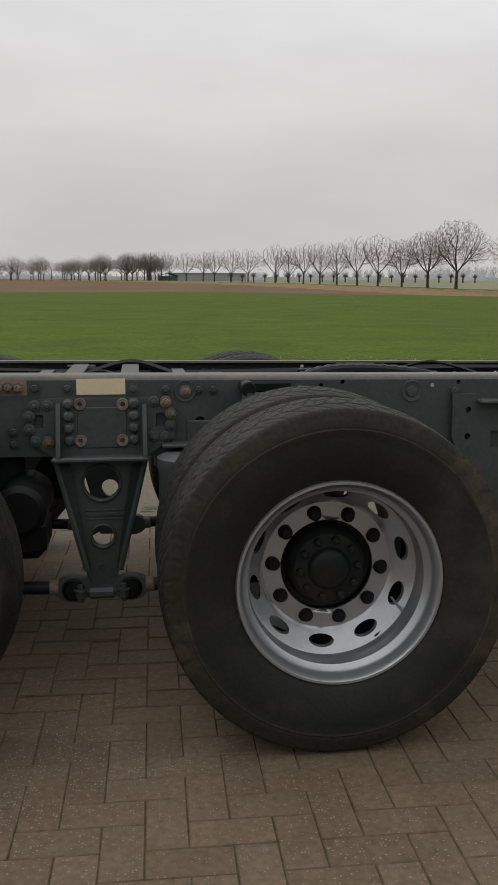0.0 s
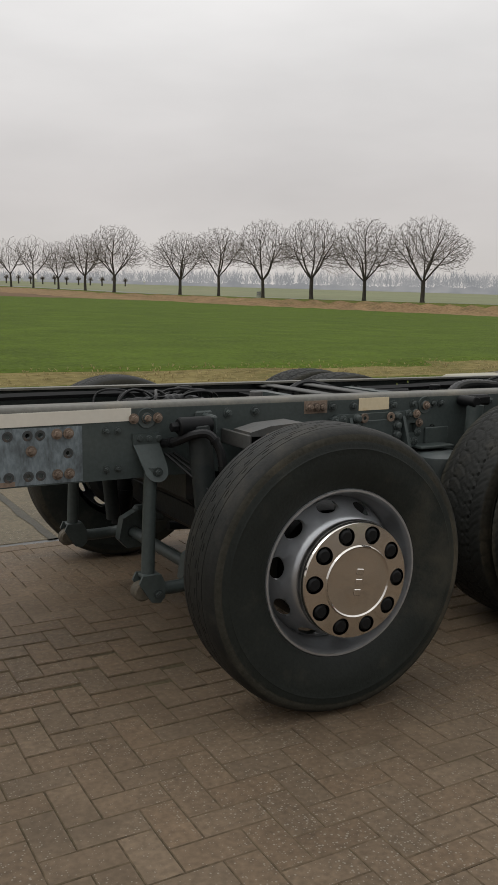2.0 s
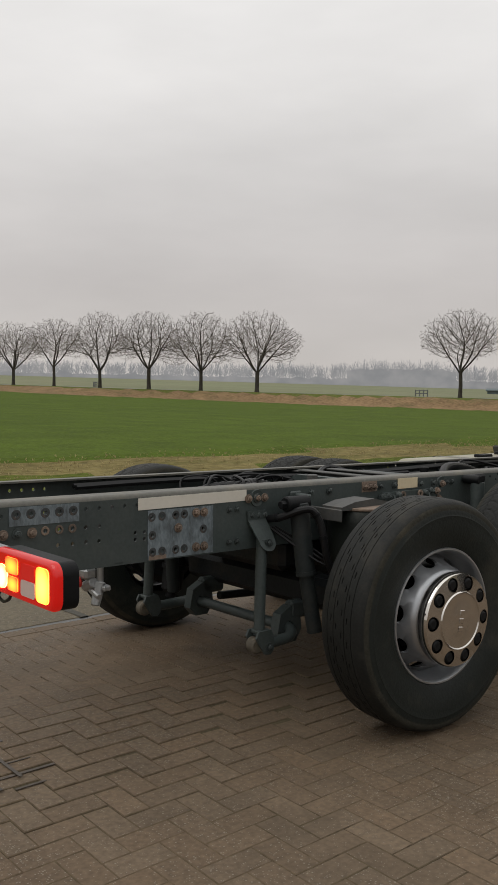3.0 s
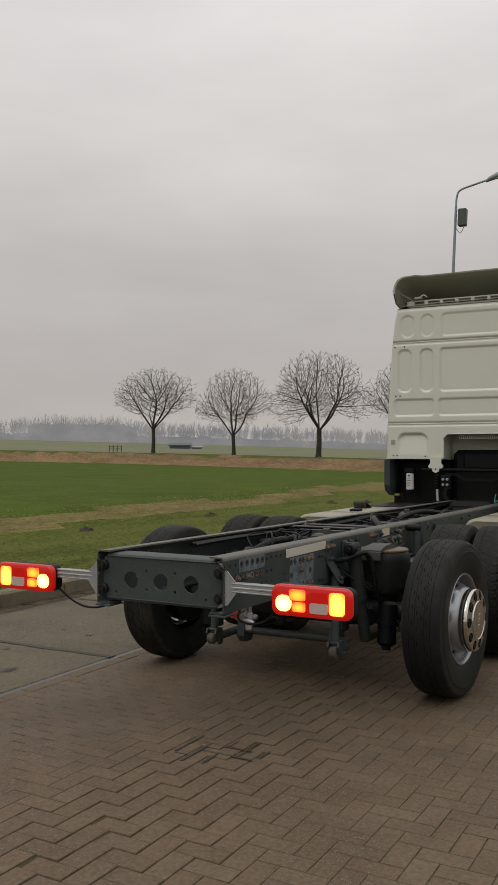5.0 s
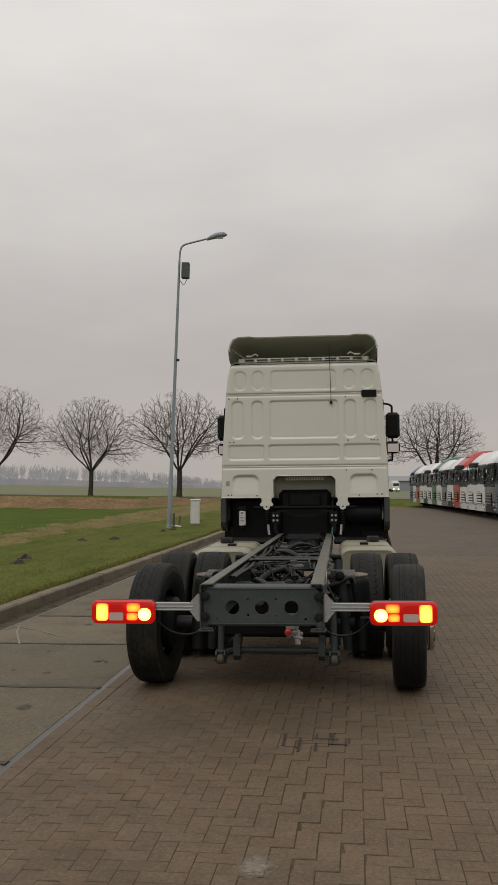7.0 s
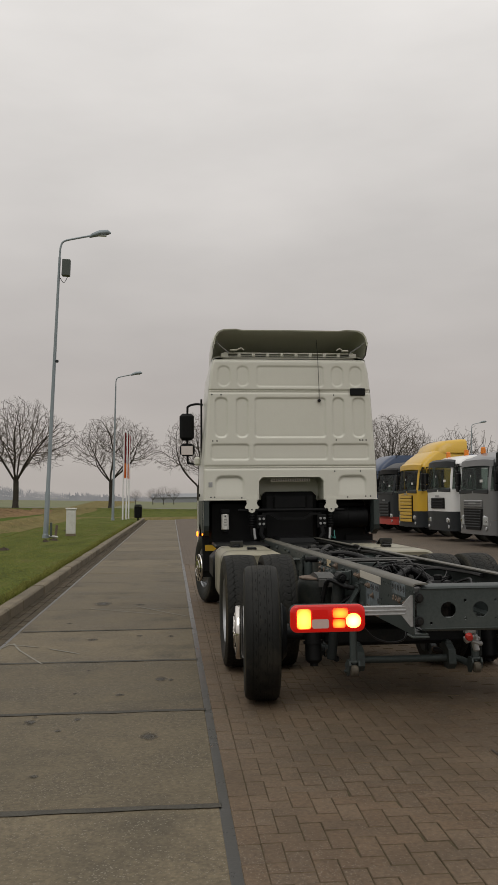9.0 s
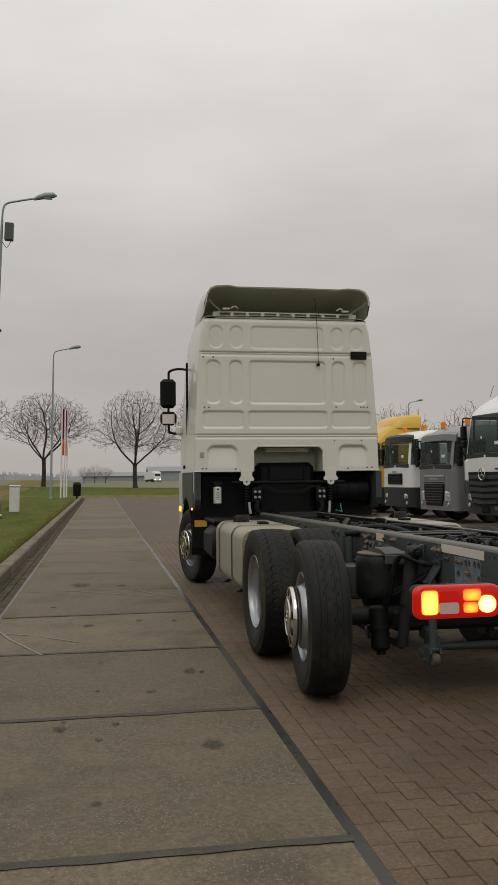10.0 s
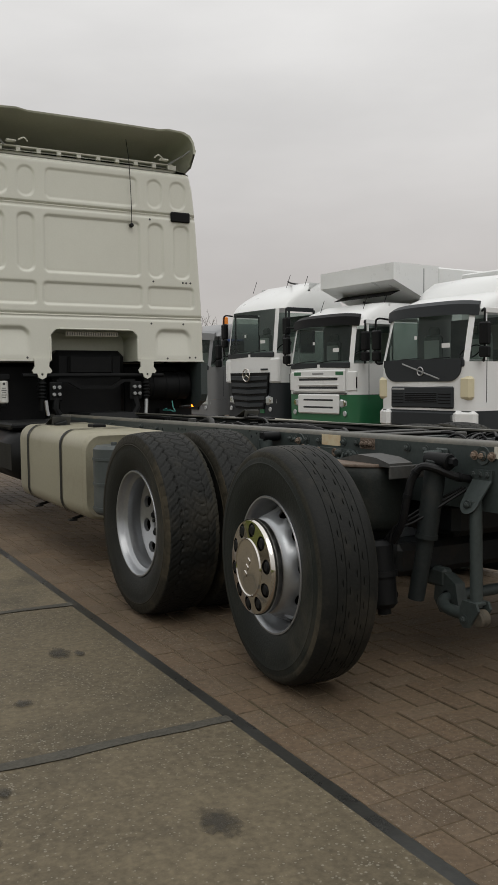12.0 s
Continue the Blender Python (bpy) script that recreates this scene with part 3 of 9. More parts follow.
deg = -66.0
while deg < 145:
    a0 = radians(deg)
    z0 = (base_z(0, FAR_R * math.sin(a0)) if math.sin(a0) > 0 else 0.0) - 2.5
    z0 = min(z0, 0.0205 * FAR_R * math.sin(a0) - 1.0) if deg > 0 else z0
    hgt = FAR_R * math.tan(radians(wood_top(deg))) + 2.5
    dense = 36 < deg < 43 or wood_top(deg) < 0.7
    # undergrowth with a soft uneven top and a few bushes
    for q in range(4):
        a1, a2 = radians(deg + 0.035 * q), radians(deg + 0.035 * (q + 1))
        tops = []
        for aa, dd in ((a1, deg + 0.035 * q), (a2, deg + 0.035 * (q + 1))):
            bush = max(0.0, noise.noise(Vector((dd * 0.9, 0, 2))))
            tops.append(z0 + hgt * ((0.70 if dense else 0.42) * (0.85 + 0.12 * noise.noise(Vector((dd * 6.0, 3, 2))) + 0.05 * noise.noise(Vector((dd * 25.0, 5, 2)))) + 0.20 * bush))
        g.add([(FAR_R * math.cos(a1), FAR_R * math.sin(a1), z0 - 3), (FAR_R * math.cos(a2), FAR_R * math.sin(a2), z0 - 3), (FAR_R * math.cos(a2), FAR_R * math.sin(a2), tops[1]), (FAR_R * math.cos(a1), FAR_R * math.sin(a1), tops[0])], [(0, 1, 2, 3)])
    if rw.random() < 0.80:
        th = hgt * rw.uniform(0.86, 1.0) * (0.95 + 0.10 * noise.noise(Vector((deg * 0.9, 8, 1))))
        rx_, rz_, zc_ = th * rw.uniform(0.13, 0.20), th * 0.36, z0 + th * 0.64
        far_strip(a0, z0, a0, z0 + th * 0.9, 0.20, 0.06)
        for q in range(56):
            sp_ = rw.uniform(-1, 1)
            reach_ = rw.random() ** 0.5
            z1_ = zc_ + rz_ * reach_ * rw.uniform(-0.6, 1.0)
            side_ = sp_ * rx_ * math.sqrt(max(0.05, 1 - ((z1_ - zc_) / rz_) ** 2))
            far_strip(a0 + side_ * 0.25 / FAR_R, z1_ - th * rw.uniform(0.10, 0.20), a0 + side_ / FAR_R, z1_, 0.11, 0.05)
    deg += 0.14
tagged(part("backdrop", g, M_HAZE, smooth=0), "grey line of distant bare woods with painted haze", "backdrop", kind="structure")

# ---- yard ----
NEAR_X0, NEAR_X1, NEAR_Y0 = -9.0, 14.0, -7.4


def edge_y(x):
    return 1.468 + YARD_TURN * x


def yard_dip(y):
    """The bricks are crowned along the middle of the lane and fall to the slabs and to the parked row."""
    t = min(max((0.1 - y) / 1.2, 0), 1) if y < 0.1 else min(max((y - 0.1) / 1.3, 0), 1)
    return -0.004 - 0.032 * t * t * (3 - 2 * t)


def yard_strip(name, x0, x1, y0, y1f, z, material, label, cat):
    g = Geo()
    n = 30
    xx = [x0 + (x1 - x0) * k / n for k in range(n + 1)]
    rows = 40 if name in ("pavement", "pavement_far", "pavement_back") else 1
    g.v = [(x, y0 + (y1f(x) - y0) * j / rows, z + (yard_dip(y0 + (y1f(x) - y0) * j / rows) if rows > 1 else 0)) for j in range(rows + 1) for x in xx]
    g.f = [(j * (n + 1) + k, j * (n + 1) + k + 1, (j + 1) * (n + 1) + k + 1, (j + 1) * (n + 1) + k) for j in range(rows) for k in range(n)]
    return tagged(part(name, g, material, smooth=0), label, cat, kind="structure")


def brick_far():
    """Pavers too far off to be told apart singly: courses in the material."""
    m = bpy.data.materials.new("paver_courses")
    m.use_nodes = True
    n, l = m.node_tree.nodes, m.node_tree.links
    b = n["Principled BSDF"]
    geo = n.new("ShaderNodeNewGeometry")
    br = n.new("ShaderNodeTexBrick")
    br.inputs["Scale"].default_value = 1.0
    br.inputs["Brick Width"].default_value, br.inputs["Row Height"].default_value = 0.2, 0.1
    br.inputs["Mortar Size"].default_value, br.inputs["Mortar Smooth"].default_value = 0.006, 0.3
    br.inputs["Color1"].default_value, br.inputs["Color2"].default_value = (0.122, 0.089, 0.058, 1), (0.080, 0.059, 0.040, 1)
    br.inputs["Mortar"].default_value = (0.034, 0.028, 0.018, 1)
    mp = n.new("ShaderNodeMapping")
    mp.inputs["Rotation"].default_value = (0, 0, radians(90))
    nz = n.new("ShaderNodeTexNoise")
    nz.inputs["Scale"].default_value, nz.inputs["Detail"].default_value = 0.5, 7
    rg = n.new("ShaderNodeMapRange")
    rg.inputs["To Min"].default_value, rg.inputs["To Max"].default_value = 0.7, 1.25
    mx = n.new("ShaderNodeMixRGB")
    mx.blend_type, mx.inputs[0].default_value = "MULTIPLY", 1.0
    l.new(geo.outputs["Position"], mp.inputs["Vector"])
    l.new(mp.outputs[0], br.inputs["Vector"])
    l.new(geo.outputs["Position"], nz.inputs["Vector"])
    l.new(nz.outputs["Fac"], rg.inputs["Value"])
    l.new(br.outputs["Color"], mx.inputs[1])
    l.new(rg.outputs[0], mx.inputs[2])
    l.new(mx.outputs[0], b.inputs["Base Color"])
    b.inputs["Roughness"].default_value = 0.8
    bp = n.new("ShaderNodeBump")
    bp.inputs["Strength"].default_value, bp.inputs["Distance"].default_value = 0.4, 0.004
    bp.invert = True
    l.new(br.outputs["Fac"], bp.inputs["Height"])
    l.new(bp.outputs[0], b.inputs["Normal"])
    return m


M_BRICKTEX = brick_far()
yard_strip("pavement", NEAR_X0, NEAR_X1, NEAR_Y0, edge_y, -0.0040, M_SAND, "brick pavement of brown concrete pavers in herringbone", "pavement")
yard_strip("pavement_far", NEAR_X1, YARD_END, NEAR_Y0, edge_y, 0.0, M_BRICKTEX, "far brick pavement of brown pavers", "pavement")
yard_strip("pavement_side", -60, 80, -60, lambda x: NEAR_Y0, YARD_Z - 0.001, M_BRICKTEX, "brick pavement under the parked trucks", "pavement")
yard_strip("pavement_back", -60, NEAR_X0, NEAR_Y0, edge_y, 0.0, M_BRICKTEX, "brick pavement behind the truck", "pavement")
bed = yard_strip("slab_bed", -60, YARD_END, 0, lambda x: kerb_y(x) + 0.2, YARD_Z - 0.035, M_SAND, "sand bed under the slabs and kerb", "pavement")

# concrete slabs, two metres long, with bitumen in the joints
SLAB_W, SLAB_L, SLAB_X = 2.05, 1.995, -0.185
slab_lane = thing("slab_lane", "lane of weathered concrete slabs with bitumen joints", "pavement", kind="structure")
for k in range(-10, 38):
    x0, x1 = SLAB_X + k * SLAB_L, SLAB_X + (k + 1) * SLAB_L
    if x1 > YARD_END:
        break
    sh = (x0 + x1) / 2
    r = random.Random(k)
    ang = math.atan(YARD_TURN)
    m = Matrix.Translation((sh, edge_y(sh) + SLAB_W / 2 + 0.013, YARD_Z - 0.05)) @ Euler((0.0015 * r.uniform(-1, 1), 0.0015 * r.uniform(-1, 1), ang)).to_matrix().to_4x4()
    gap = 0.035 if k in (-1, 0, -2) else 0.02
    if k == -10:
        slab_meshes = {0.035: Geo().box((0, 0, 0), (SLAB_L - 0.03, SLAB_W - 0.048, 0.1), 0.006).mesh("slab", M_CONCRETE), 0.02: Geo().box((0, 0, 0), (SLAB_L - 0.018, SLAB_W - 0.048, 0.1), 0.006).mesh("slab", M_CONCRETE)}
    part("slab", slab_meshes[gap], None, slab_lane, at=m)
g = Geo()
for k in range(-10, 38):
    x = SLAB_X + k * SLAB_L
    g.box((x, edge_y(x) + SLAB_W / 2, YARD_Z - 0.02), (0.075, SLAB_W - 0.05, 0.034), 0.002)
g.add([(x, edge_y(x) + o, YARD_Z - 0.003) for x in (-20, YARD_END) for o in (-0.026, 0.055)], [(0, 1, 3, 2)])
g.add([(x, edge_y(x) + SLAB_W + o, YARD_Z - 0.003) for x in (-20, YARD_END) for o in (-0.045, 0.02)], [(0, 1, 3, 2)])
part("joint", g, M_JOINT, slab_lane, "dark bitumen joint filler", smooth=0)
M_SMEAR = mat("old_bitumen_smear", (0.066, 0.062, 0.051), 0.75, var=0.4, scale=6, fine=60, bump=0.3, space="World", spec=0.2)
for k in range(-4, 3):  # filler spread over the slabs on one side of the joint
    g, n = Geo(), 40
    x = SLAB_X + k * SLAB_L
    r = random.Random(300 + k)
    for q in range(n + 1):
        yy = edge_y(x) + 0.03 + (SLAB_W - 0.08) * q / n
        wob = noise.noise(Vector((k * 3.0, yy * 3, 1)))
        g.v += [(x - 0.045 - 0.018 * wob - r.uniform(0, 0.006), yy, YARD_Z + 0.0034), (x + 0.012, yy, YARD_Z + 0.0034)]
    g.f = [(2 * q, 2 * q + 1, 2 * q + 3, 2 * q + 2) for q in range(n)]
    part("joint_smear", g, M_SMEAR, slab_lane, "worn filler smeared beside the joint", smooth=0)

# kerb stones and the brick gutter
kerb = thing("kerb", "raised kerb of weathered concrete stones with brick gutter", "kerb", kind="structure")
kerb_mesh = Geo().box((0, 0, 0), (0.985, 0.2, 0.3), 0.022).mesh("kerb_stone", M_KERB)
k = 0
x = -14.0
while x < YARD_END:
    r = random.Random(900 + k)
    part("kerb_stone", kerb_mesh, None, kerb, at=pose(x + 0.5, kerb_y(x + 0.5) + 0.10 + r.uniform(-0.006, 0.006), YARD_Z - 0.012 + r.uniform(-0.006, 0.006), 0, 0, math.degrees(math.atan(YARD_TURN)) + r.uniform(-0.3, 0.3)))
    x += 1.0
    k += 1
g = Geo()
x = -14.0
while x < 58:
    for row in range(3):
        r = random.Random(int(x * 50) + row)
        yy = edge_y(x) + SLAB_W + 0.075 + row * 0.105
        g.box((x + 0.05 * (row % 2), yy, YARD_Z - 0.035 + r.uniform(-0.006, 0.004)), (0.197, 0.098, 0.05), 0.006)
    x += 0.205
M_GUTTER = mat("mossy_gutter_brick", (0.066, 0.052, 0.034), 0.85, var=0.4, scale=3, fine=60, bump=0.4, dirt=(0.034, 0.030, 0.016), dirt_amount=0.9, dirt_scale=2.5, per_object=0.2, island=True, space="World", spec=0.2)
tagged(part("gutter_brick", g, M_GUTTER, kerb, "mossy brown gutter bricks", smooth=30), kind="stuff")
# ---- bare roadside trees ----


def crown_points(rng, n, wide, low, top):
    """Random spots that fill an uneven rounded crown, denser towards its outside."""
    lobes = [(np.array((0, 0, low + (top - low) * 0.52)), np.array((wide * 0.80, wide * 0.80, (top - low) * 0.48)))]
    a0 = rng.uniform(0, 6.283)
    for k in range(5):
        a = a0 + 6.283 * (k + rng.uniform(-0.2, 0.2)) / 5
        size = wide * rng.uniform(0.36, 0.50)
        lobes.append((np.array((math.cos(a) * (wide - size * 0.8), math.sin(a) * (wide - size * 0.8), low + (top - low) * rng.uniform(0.22, 0.52))), np.array((size, size, size * rng.uniform(0.75, 0.95)))))
    got = []
    share = np.array([l[1].prod() for l in lobes])
    for k in rng.choice(len(lobes), n, p=share / share.sum()):
        v = rng.normal(size=3)
        v *= rng.uniform(0.05, 1.0) ** 0.42 / np.linalg.norm(v)
        got.append(lobes[k][0] + v * lobes[k][1])
    return np.array([p for p in got if p[2] > low * 0.85])


def bare_tree(seed, h, fork, trunk_r, wide, spots=5400, near=0.355, thin=0.0120):
    """A bare tree: a short trunk, spreading limbs, and branches that reach for every part of the crown."""
    rng = np.random.default_rng(seed)
    r = random.Random(seed)
    t = thing("roadside_tree", "tall bare deciduous tree with a forked trunk beside the road", "tree", group="roadside trees")
    lean = (r.uniform(-0.03, 0.03), r.uniform(-0.03, 0.03))
    trunk = [Vector((lean[0] * z + 0.04 * math.sin(z * 1.1 + seed), lean[1] * z + 0.04 * math.cos(z * 0.9 + seed), z)) for z in (-0.3, 0.0, 0.35, fork * 0.5, fork)]
    aim = crown_points(rng, spots, wide * h, fork + 0.10 * (h - fork), h)
    step = 0.25 if spots > 2500 else 0.36
    nodes, parent = [np.array(trunk[-1]) - np.array((0, 0, 0.25))], [-1]
    count = r.choice((4, 5, 5))
    a0 = r.uniform(0, 6.283)
    for i in range(count + 1):  # the main limbs, one of them nearly upright
        a = a0 + 6.283 * (i + r.uniform(-0.2, 0.2)) / count
        tilt = r.uniform(0.75, 1.25) if i else 0.12
        d = np.array((math.cos(a) * tilt, math.sin(a) * tilt, 1.0))
        d /= np.linalg.norm(d)
        at, last = nodes[0] + np.array((0, 0, r.uniform(0, 0.3))), 0
        for k in range(int((h - fork) * r.uniform(0.34, 0.48) / step)):
            d = d + np.array((r.gauss(0, 0.05), r.gauss(0, 0.05), r.gauss(0.015, 0.04)))
            d /= np.linalg.norm(d)
            at = at + d * step
            nodes.append(at)
            parent.append(last)
            last = len(nodes) - 1
    # branches grow step by step towards the spots that are nearest to them
    best, who = np.full(len(aim), 1e9), np.zeros(len(aim), int)
    fresh = 0
    forks = [0] * len(nodes)
    for turn in range(90):
        pos = np.array(nodes[fresh:])
        if len(pos) == 0 or len(aim) == 0:
            break
        dist = np.linalg.norm(aim[:, None, :] - pos[None, :, :], axis=2)
        k = dist.argmin(1)
        dk = dist[np.arange(len(aim)), k]
        closer = dk < best
        best[closer], who[closer] = dk[closer], k[closer] + fresh
        keep = best > near
        aim, best, who = aim[keep], best[keep], who[keep]
        fresh = len(nodes)
        for q in np.unique(who):
            pull = aim[who == q] - nodes[q]
            d = (pull / np.linalg.norm(pull, axis=1)[:, None]).mean(0)
            if parent[q] >= 0:
                back = nodes[q] - nodes[parent[q]]
                d = d + 0.55 * back / (np.linalg.norm(back) + 1e-9)
            d = d + rng.normal(0, 0.10, 3)
            if forks[q] > 2:
                best[who == q] = 0.0  # a crowded fork gives up
                continue
            forks[q] += 1
            forks.append(0)
            nodes.append(nodes[q] + d / (np.linalg.norm(d) + 1e-9) * step)
            parent.append(int(q))
    # thickness adds up from the tips to the trunk
    kids = [[] for _ in nodes]
    for q in range(1, len(nodes)):
        kids[parent[q]].append(q)
    load = [0.0] * len(nodes)
    for q in range(len(nodes) - 1, -1, -1):
        load[q] = sum(load[c] for c in kids[q]) or 1.0
    top_load = load[0]
    rad = [max(thin, trunk_r * 0.80 * (v / top_load) ** 0.42) for v in load]
    part("trunk", Geo().tube(trunk, [trunk_r * 1.5, trunk_r * 1.22, trunk_r * 1.0, trunk_r * 0.9, trunk_r * 0.86], 12), M_BARK, t)
    limbs, twigs = Geo(), Geo()
    starts = [(0, c) for c in kids[0]]
    while starts:
        a, b = starts.pop()
        chain, rr = [Vector(nodes[a])], [rad[b]]
        while True:
            chain.append(Vector(nodes[b]))
            rr.append(rad[b])
            if not kids[b]:
                break
            order = sorted(kids[b], key=lambda q: -load[q])
            starts.extend((b, c) for c in order[1:])
            b = order[0]
        if len(chain) > 3:  # soften the corners
            chain = chain[:1] + [(chain[k - 1] + chain[k] * 2 + chain[k + 1]) / 4 for k in range(1, len(chain) - 1)] + chain[-1:]
        if rr[0] > 0.05:
            limbs.tube(chain, rr, 6, caps=False)
        else:
            twigs.tube(chain[::2] + ([] if len(chain) % 2 else chain[-1:]), rr[::2] + ([] if len(chain) % 2 else rr[-1:]), 3, caps=False)
        d = (chain[-1] - chain[-2]).normalized()
        for q in range(3 if spots > 2500 else 2):  # the last fine twigs, fanned out from each tip
            tip = (d + Vector((r.gauss(0, 0.45), r.gauss(0, 0.45), r.gauss(0.08, 0.35)))).normalized()
            twigs.tube([chain[-1], chain[-1] + tip * r.uniform(0.25, 0.55)], [thin * 0.9, thin * 0.5], 3, caps=False)
    part("limb", limbs, M_BARK, t, "dark forked limbs", smooth=50)
    part("crown", twigs, M_TWIG, t, "bare branches and fine twigs", smooth=0)
    return t


TREES = [bare_tree(11, 12.0, 3.0, 0.30, 0.50), bare_tree(12, 12.0, 3.2, 0.32, 0.52), bare_tree(23, 12.0, 2.8, 0.28, 0.46), bare_tree(34, 12.0, 3.4, 0.28, 0.48), bare_tree(46, 12.0, 3.0, 0.33, 0.54)]
THIN = [bare_tree(51, 12.0, 3.0, 0.26, 0.50, 1700, 0.64, 0.018), bare_tree(62, 12.0, 3.2, 0.26, 0.54, 1700, 0.64, 0.018), bare_tree(73, 12.0, 2.8, 0.26, 0.48, 1700, 0.64, 0.018)]
ROADSIDE = [(101, -26, 12), (100.1, -11.1, 12.0), (100.9, -1.7, 12.0), (106.1, 9.5, 12.0), (96.8, 19.8, 12.9), (96.1, 30.7, 12.1), (96.0, 42.6, 13.6), (98.5, 56.5, 12.0), (94.3, 67.0, 12.0), (81.0, 93.2, 12.0),
            (77.4, 102.2, 12.0), (72.5, 109.0, 12.1), (70.2, 119.7, 12.4), (70.8, 136.4, 12.1), (68.4, 147.6, 11.7), (60.1, 160.1, 13.0), (60.3, 178.0, 11.9), (59.1, 193.1, 10.8), (57.0, 206.1, 12.5),
            (55.2, 220.0, 12.5), (53.6, 236.8, 11.8), (51.9, 252.5, 12.3), (49.8, 268.1, 12.6), (47.8, 283.7, 11.8), (45.5, 299.2, 13.4), (39.0, 324.3, 12.4), (34.2, 339.9, 12.9), (28.8, 355.4, 12.8), (25.2, 370.7, 12.9), (18.7, 386.1, 12.9), (11.7, 401.4, 12.3)]
placed = set()


def set_tree(src, m):
    if src.name in placed:
        c = copy_thing(src, m)
    else:
        c = src
        placed.add(src.name)
    c.matrix_basis = m
    return c


def tree_pose(x, y, s, turn):
    return Matrix.Translation((x, y, ground_z(x, y) - 0.05)) @ pose(0, 0, 0, LEAN, 0, 0) @ pose(0, 0, 0, 0, 0, turn) @ Matrix.Diagonal((s, s, s, 1))


for k, (x, y, h) in enumerate(ROADSIDE):
    r = random.Random(k)
    set_tree(TREES[k % 5] if k < 18 else THIN[k % 3], tree_pose(x, y, h / 12.0, r.uniform(0, 360)))
# the denser group of trees round the far farm, and far rows beyond the parked trucks
r = random.Random(77)
far_spots = [(r.uniform(-24, 9), r.uniform(415, 455), r.uniform(12, 14.5)) for k in range(24)] + [(r.uniform(-82, -25), r.uniform(440, 490), r.uniform(9.5, 13)) for k in range(26)]
far_spots += [(105 + 6 * k + r.uniform(-2, 2), -26 - 13 * k, r.uniform(11, 13)) for k in range(7)]
far_spots += [(150 + r.uniform(-4, 4), -34 - 9 * k, r.uniform(11, 14)) for k in range(6)]
far_spots += [(243, 11.9, 4.4), (246, 7.0, 5.0), (249, 4.0, 5.6), (246, 1.0, 5.0)]
for k, (x, y, h) in enumerate(far_spots):
    c = set_tree(THIN[k % 3], tree_pose(x, y, h / 12.0, r.uniform(0, 360)))
    tagged(c, "bare tree in a far group across the fields", "tree", "far trees")


def pollard(seed):
    """A pollard willow: a stout stem with a brush of thin shoots."""
    r = random.Random(seed)
    t = thing("pollard_willow", "small bare pollard willow in a far row", "tree", group="pollard willows")
    part("trunk", Geo().tube([(0, 0, -0.2), (0.03, 0, 0.8), (0, 0.02, 1.7), (0, 0, 1.9)], [0.28, 0.22, 0.26, 0.18], 9), M_BARK, t)
    g = Geo()
    for k in range(130):
        a, e = r.uniform(0, 6.283), math.asin(r.uniform(-0.35, 1.0))
        d = Vector((math.cos(a) * math.cos(e), math.sin(a) * math.cos(e), math.sin(e)))
        g.tube([d * 0.15 + Vector((0, 0, 1.75)), d * r.uniform(0.8, 1.15) + Vector((0, 0, 1.95))], [0.03, 0.014], 3, caps=False)
    part("crown", g, M_TWIG, t, "brush of thin bare shoots", smooth=0)
    return t


WILLOW = pollard(4)
for k in range(22):
    b = radians(84.5 - 0.74 * k)
    x, y = 0.9 + 395 * math.cos(b), -3.5 + 395 * math.sin(b)
    set_tree(WILLOW, tree_pose(x, y, 1.25 + 0.2 * random.Random(k).random(), 40 * k))

# ---- the white truck with its bare chassis ----
truck = thing("truck", "white cab truck with a bare graphite chassis, parked on brick pavement", "truck", pose(0, 0.004, 0, 0, 0, 0.62))

TYRE_R, TYRE_W = 0.502, 0.305


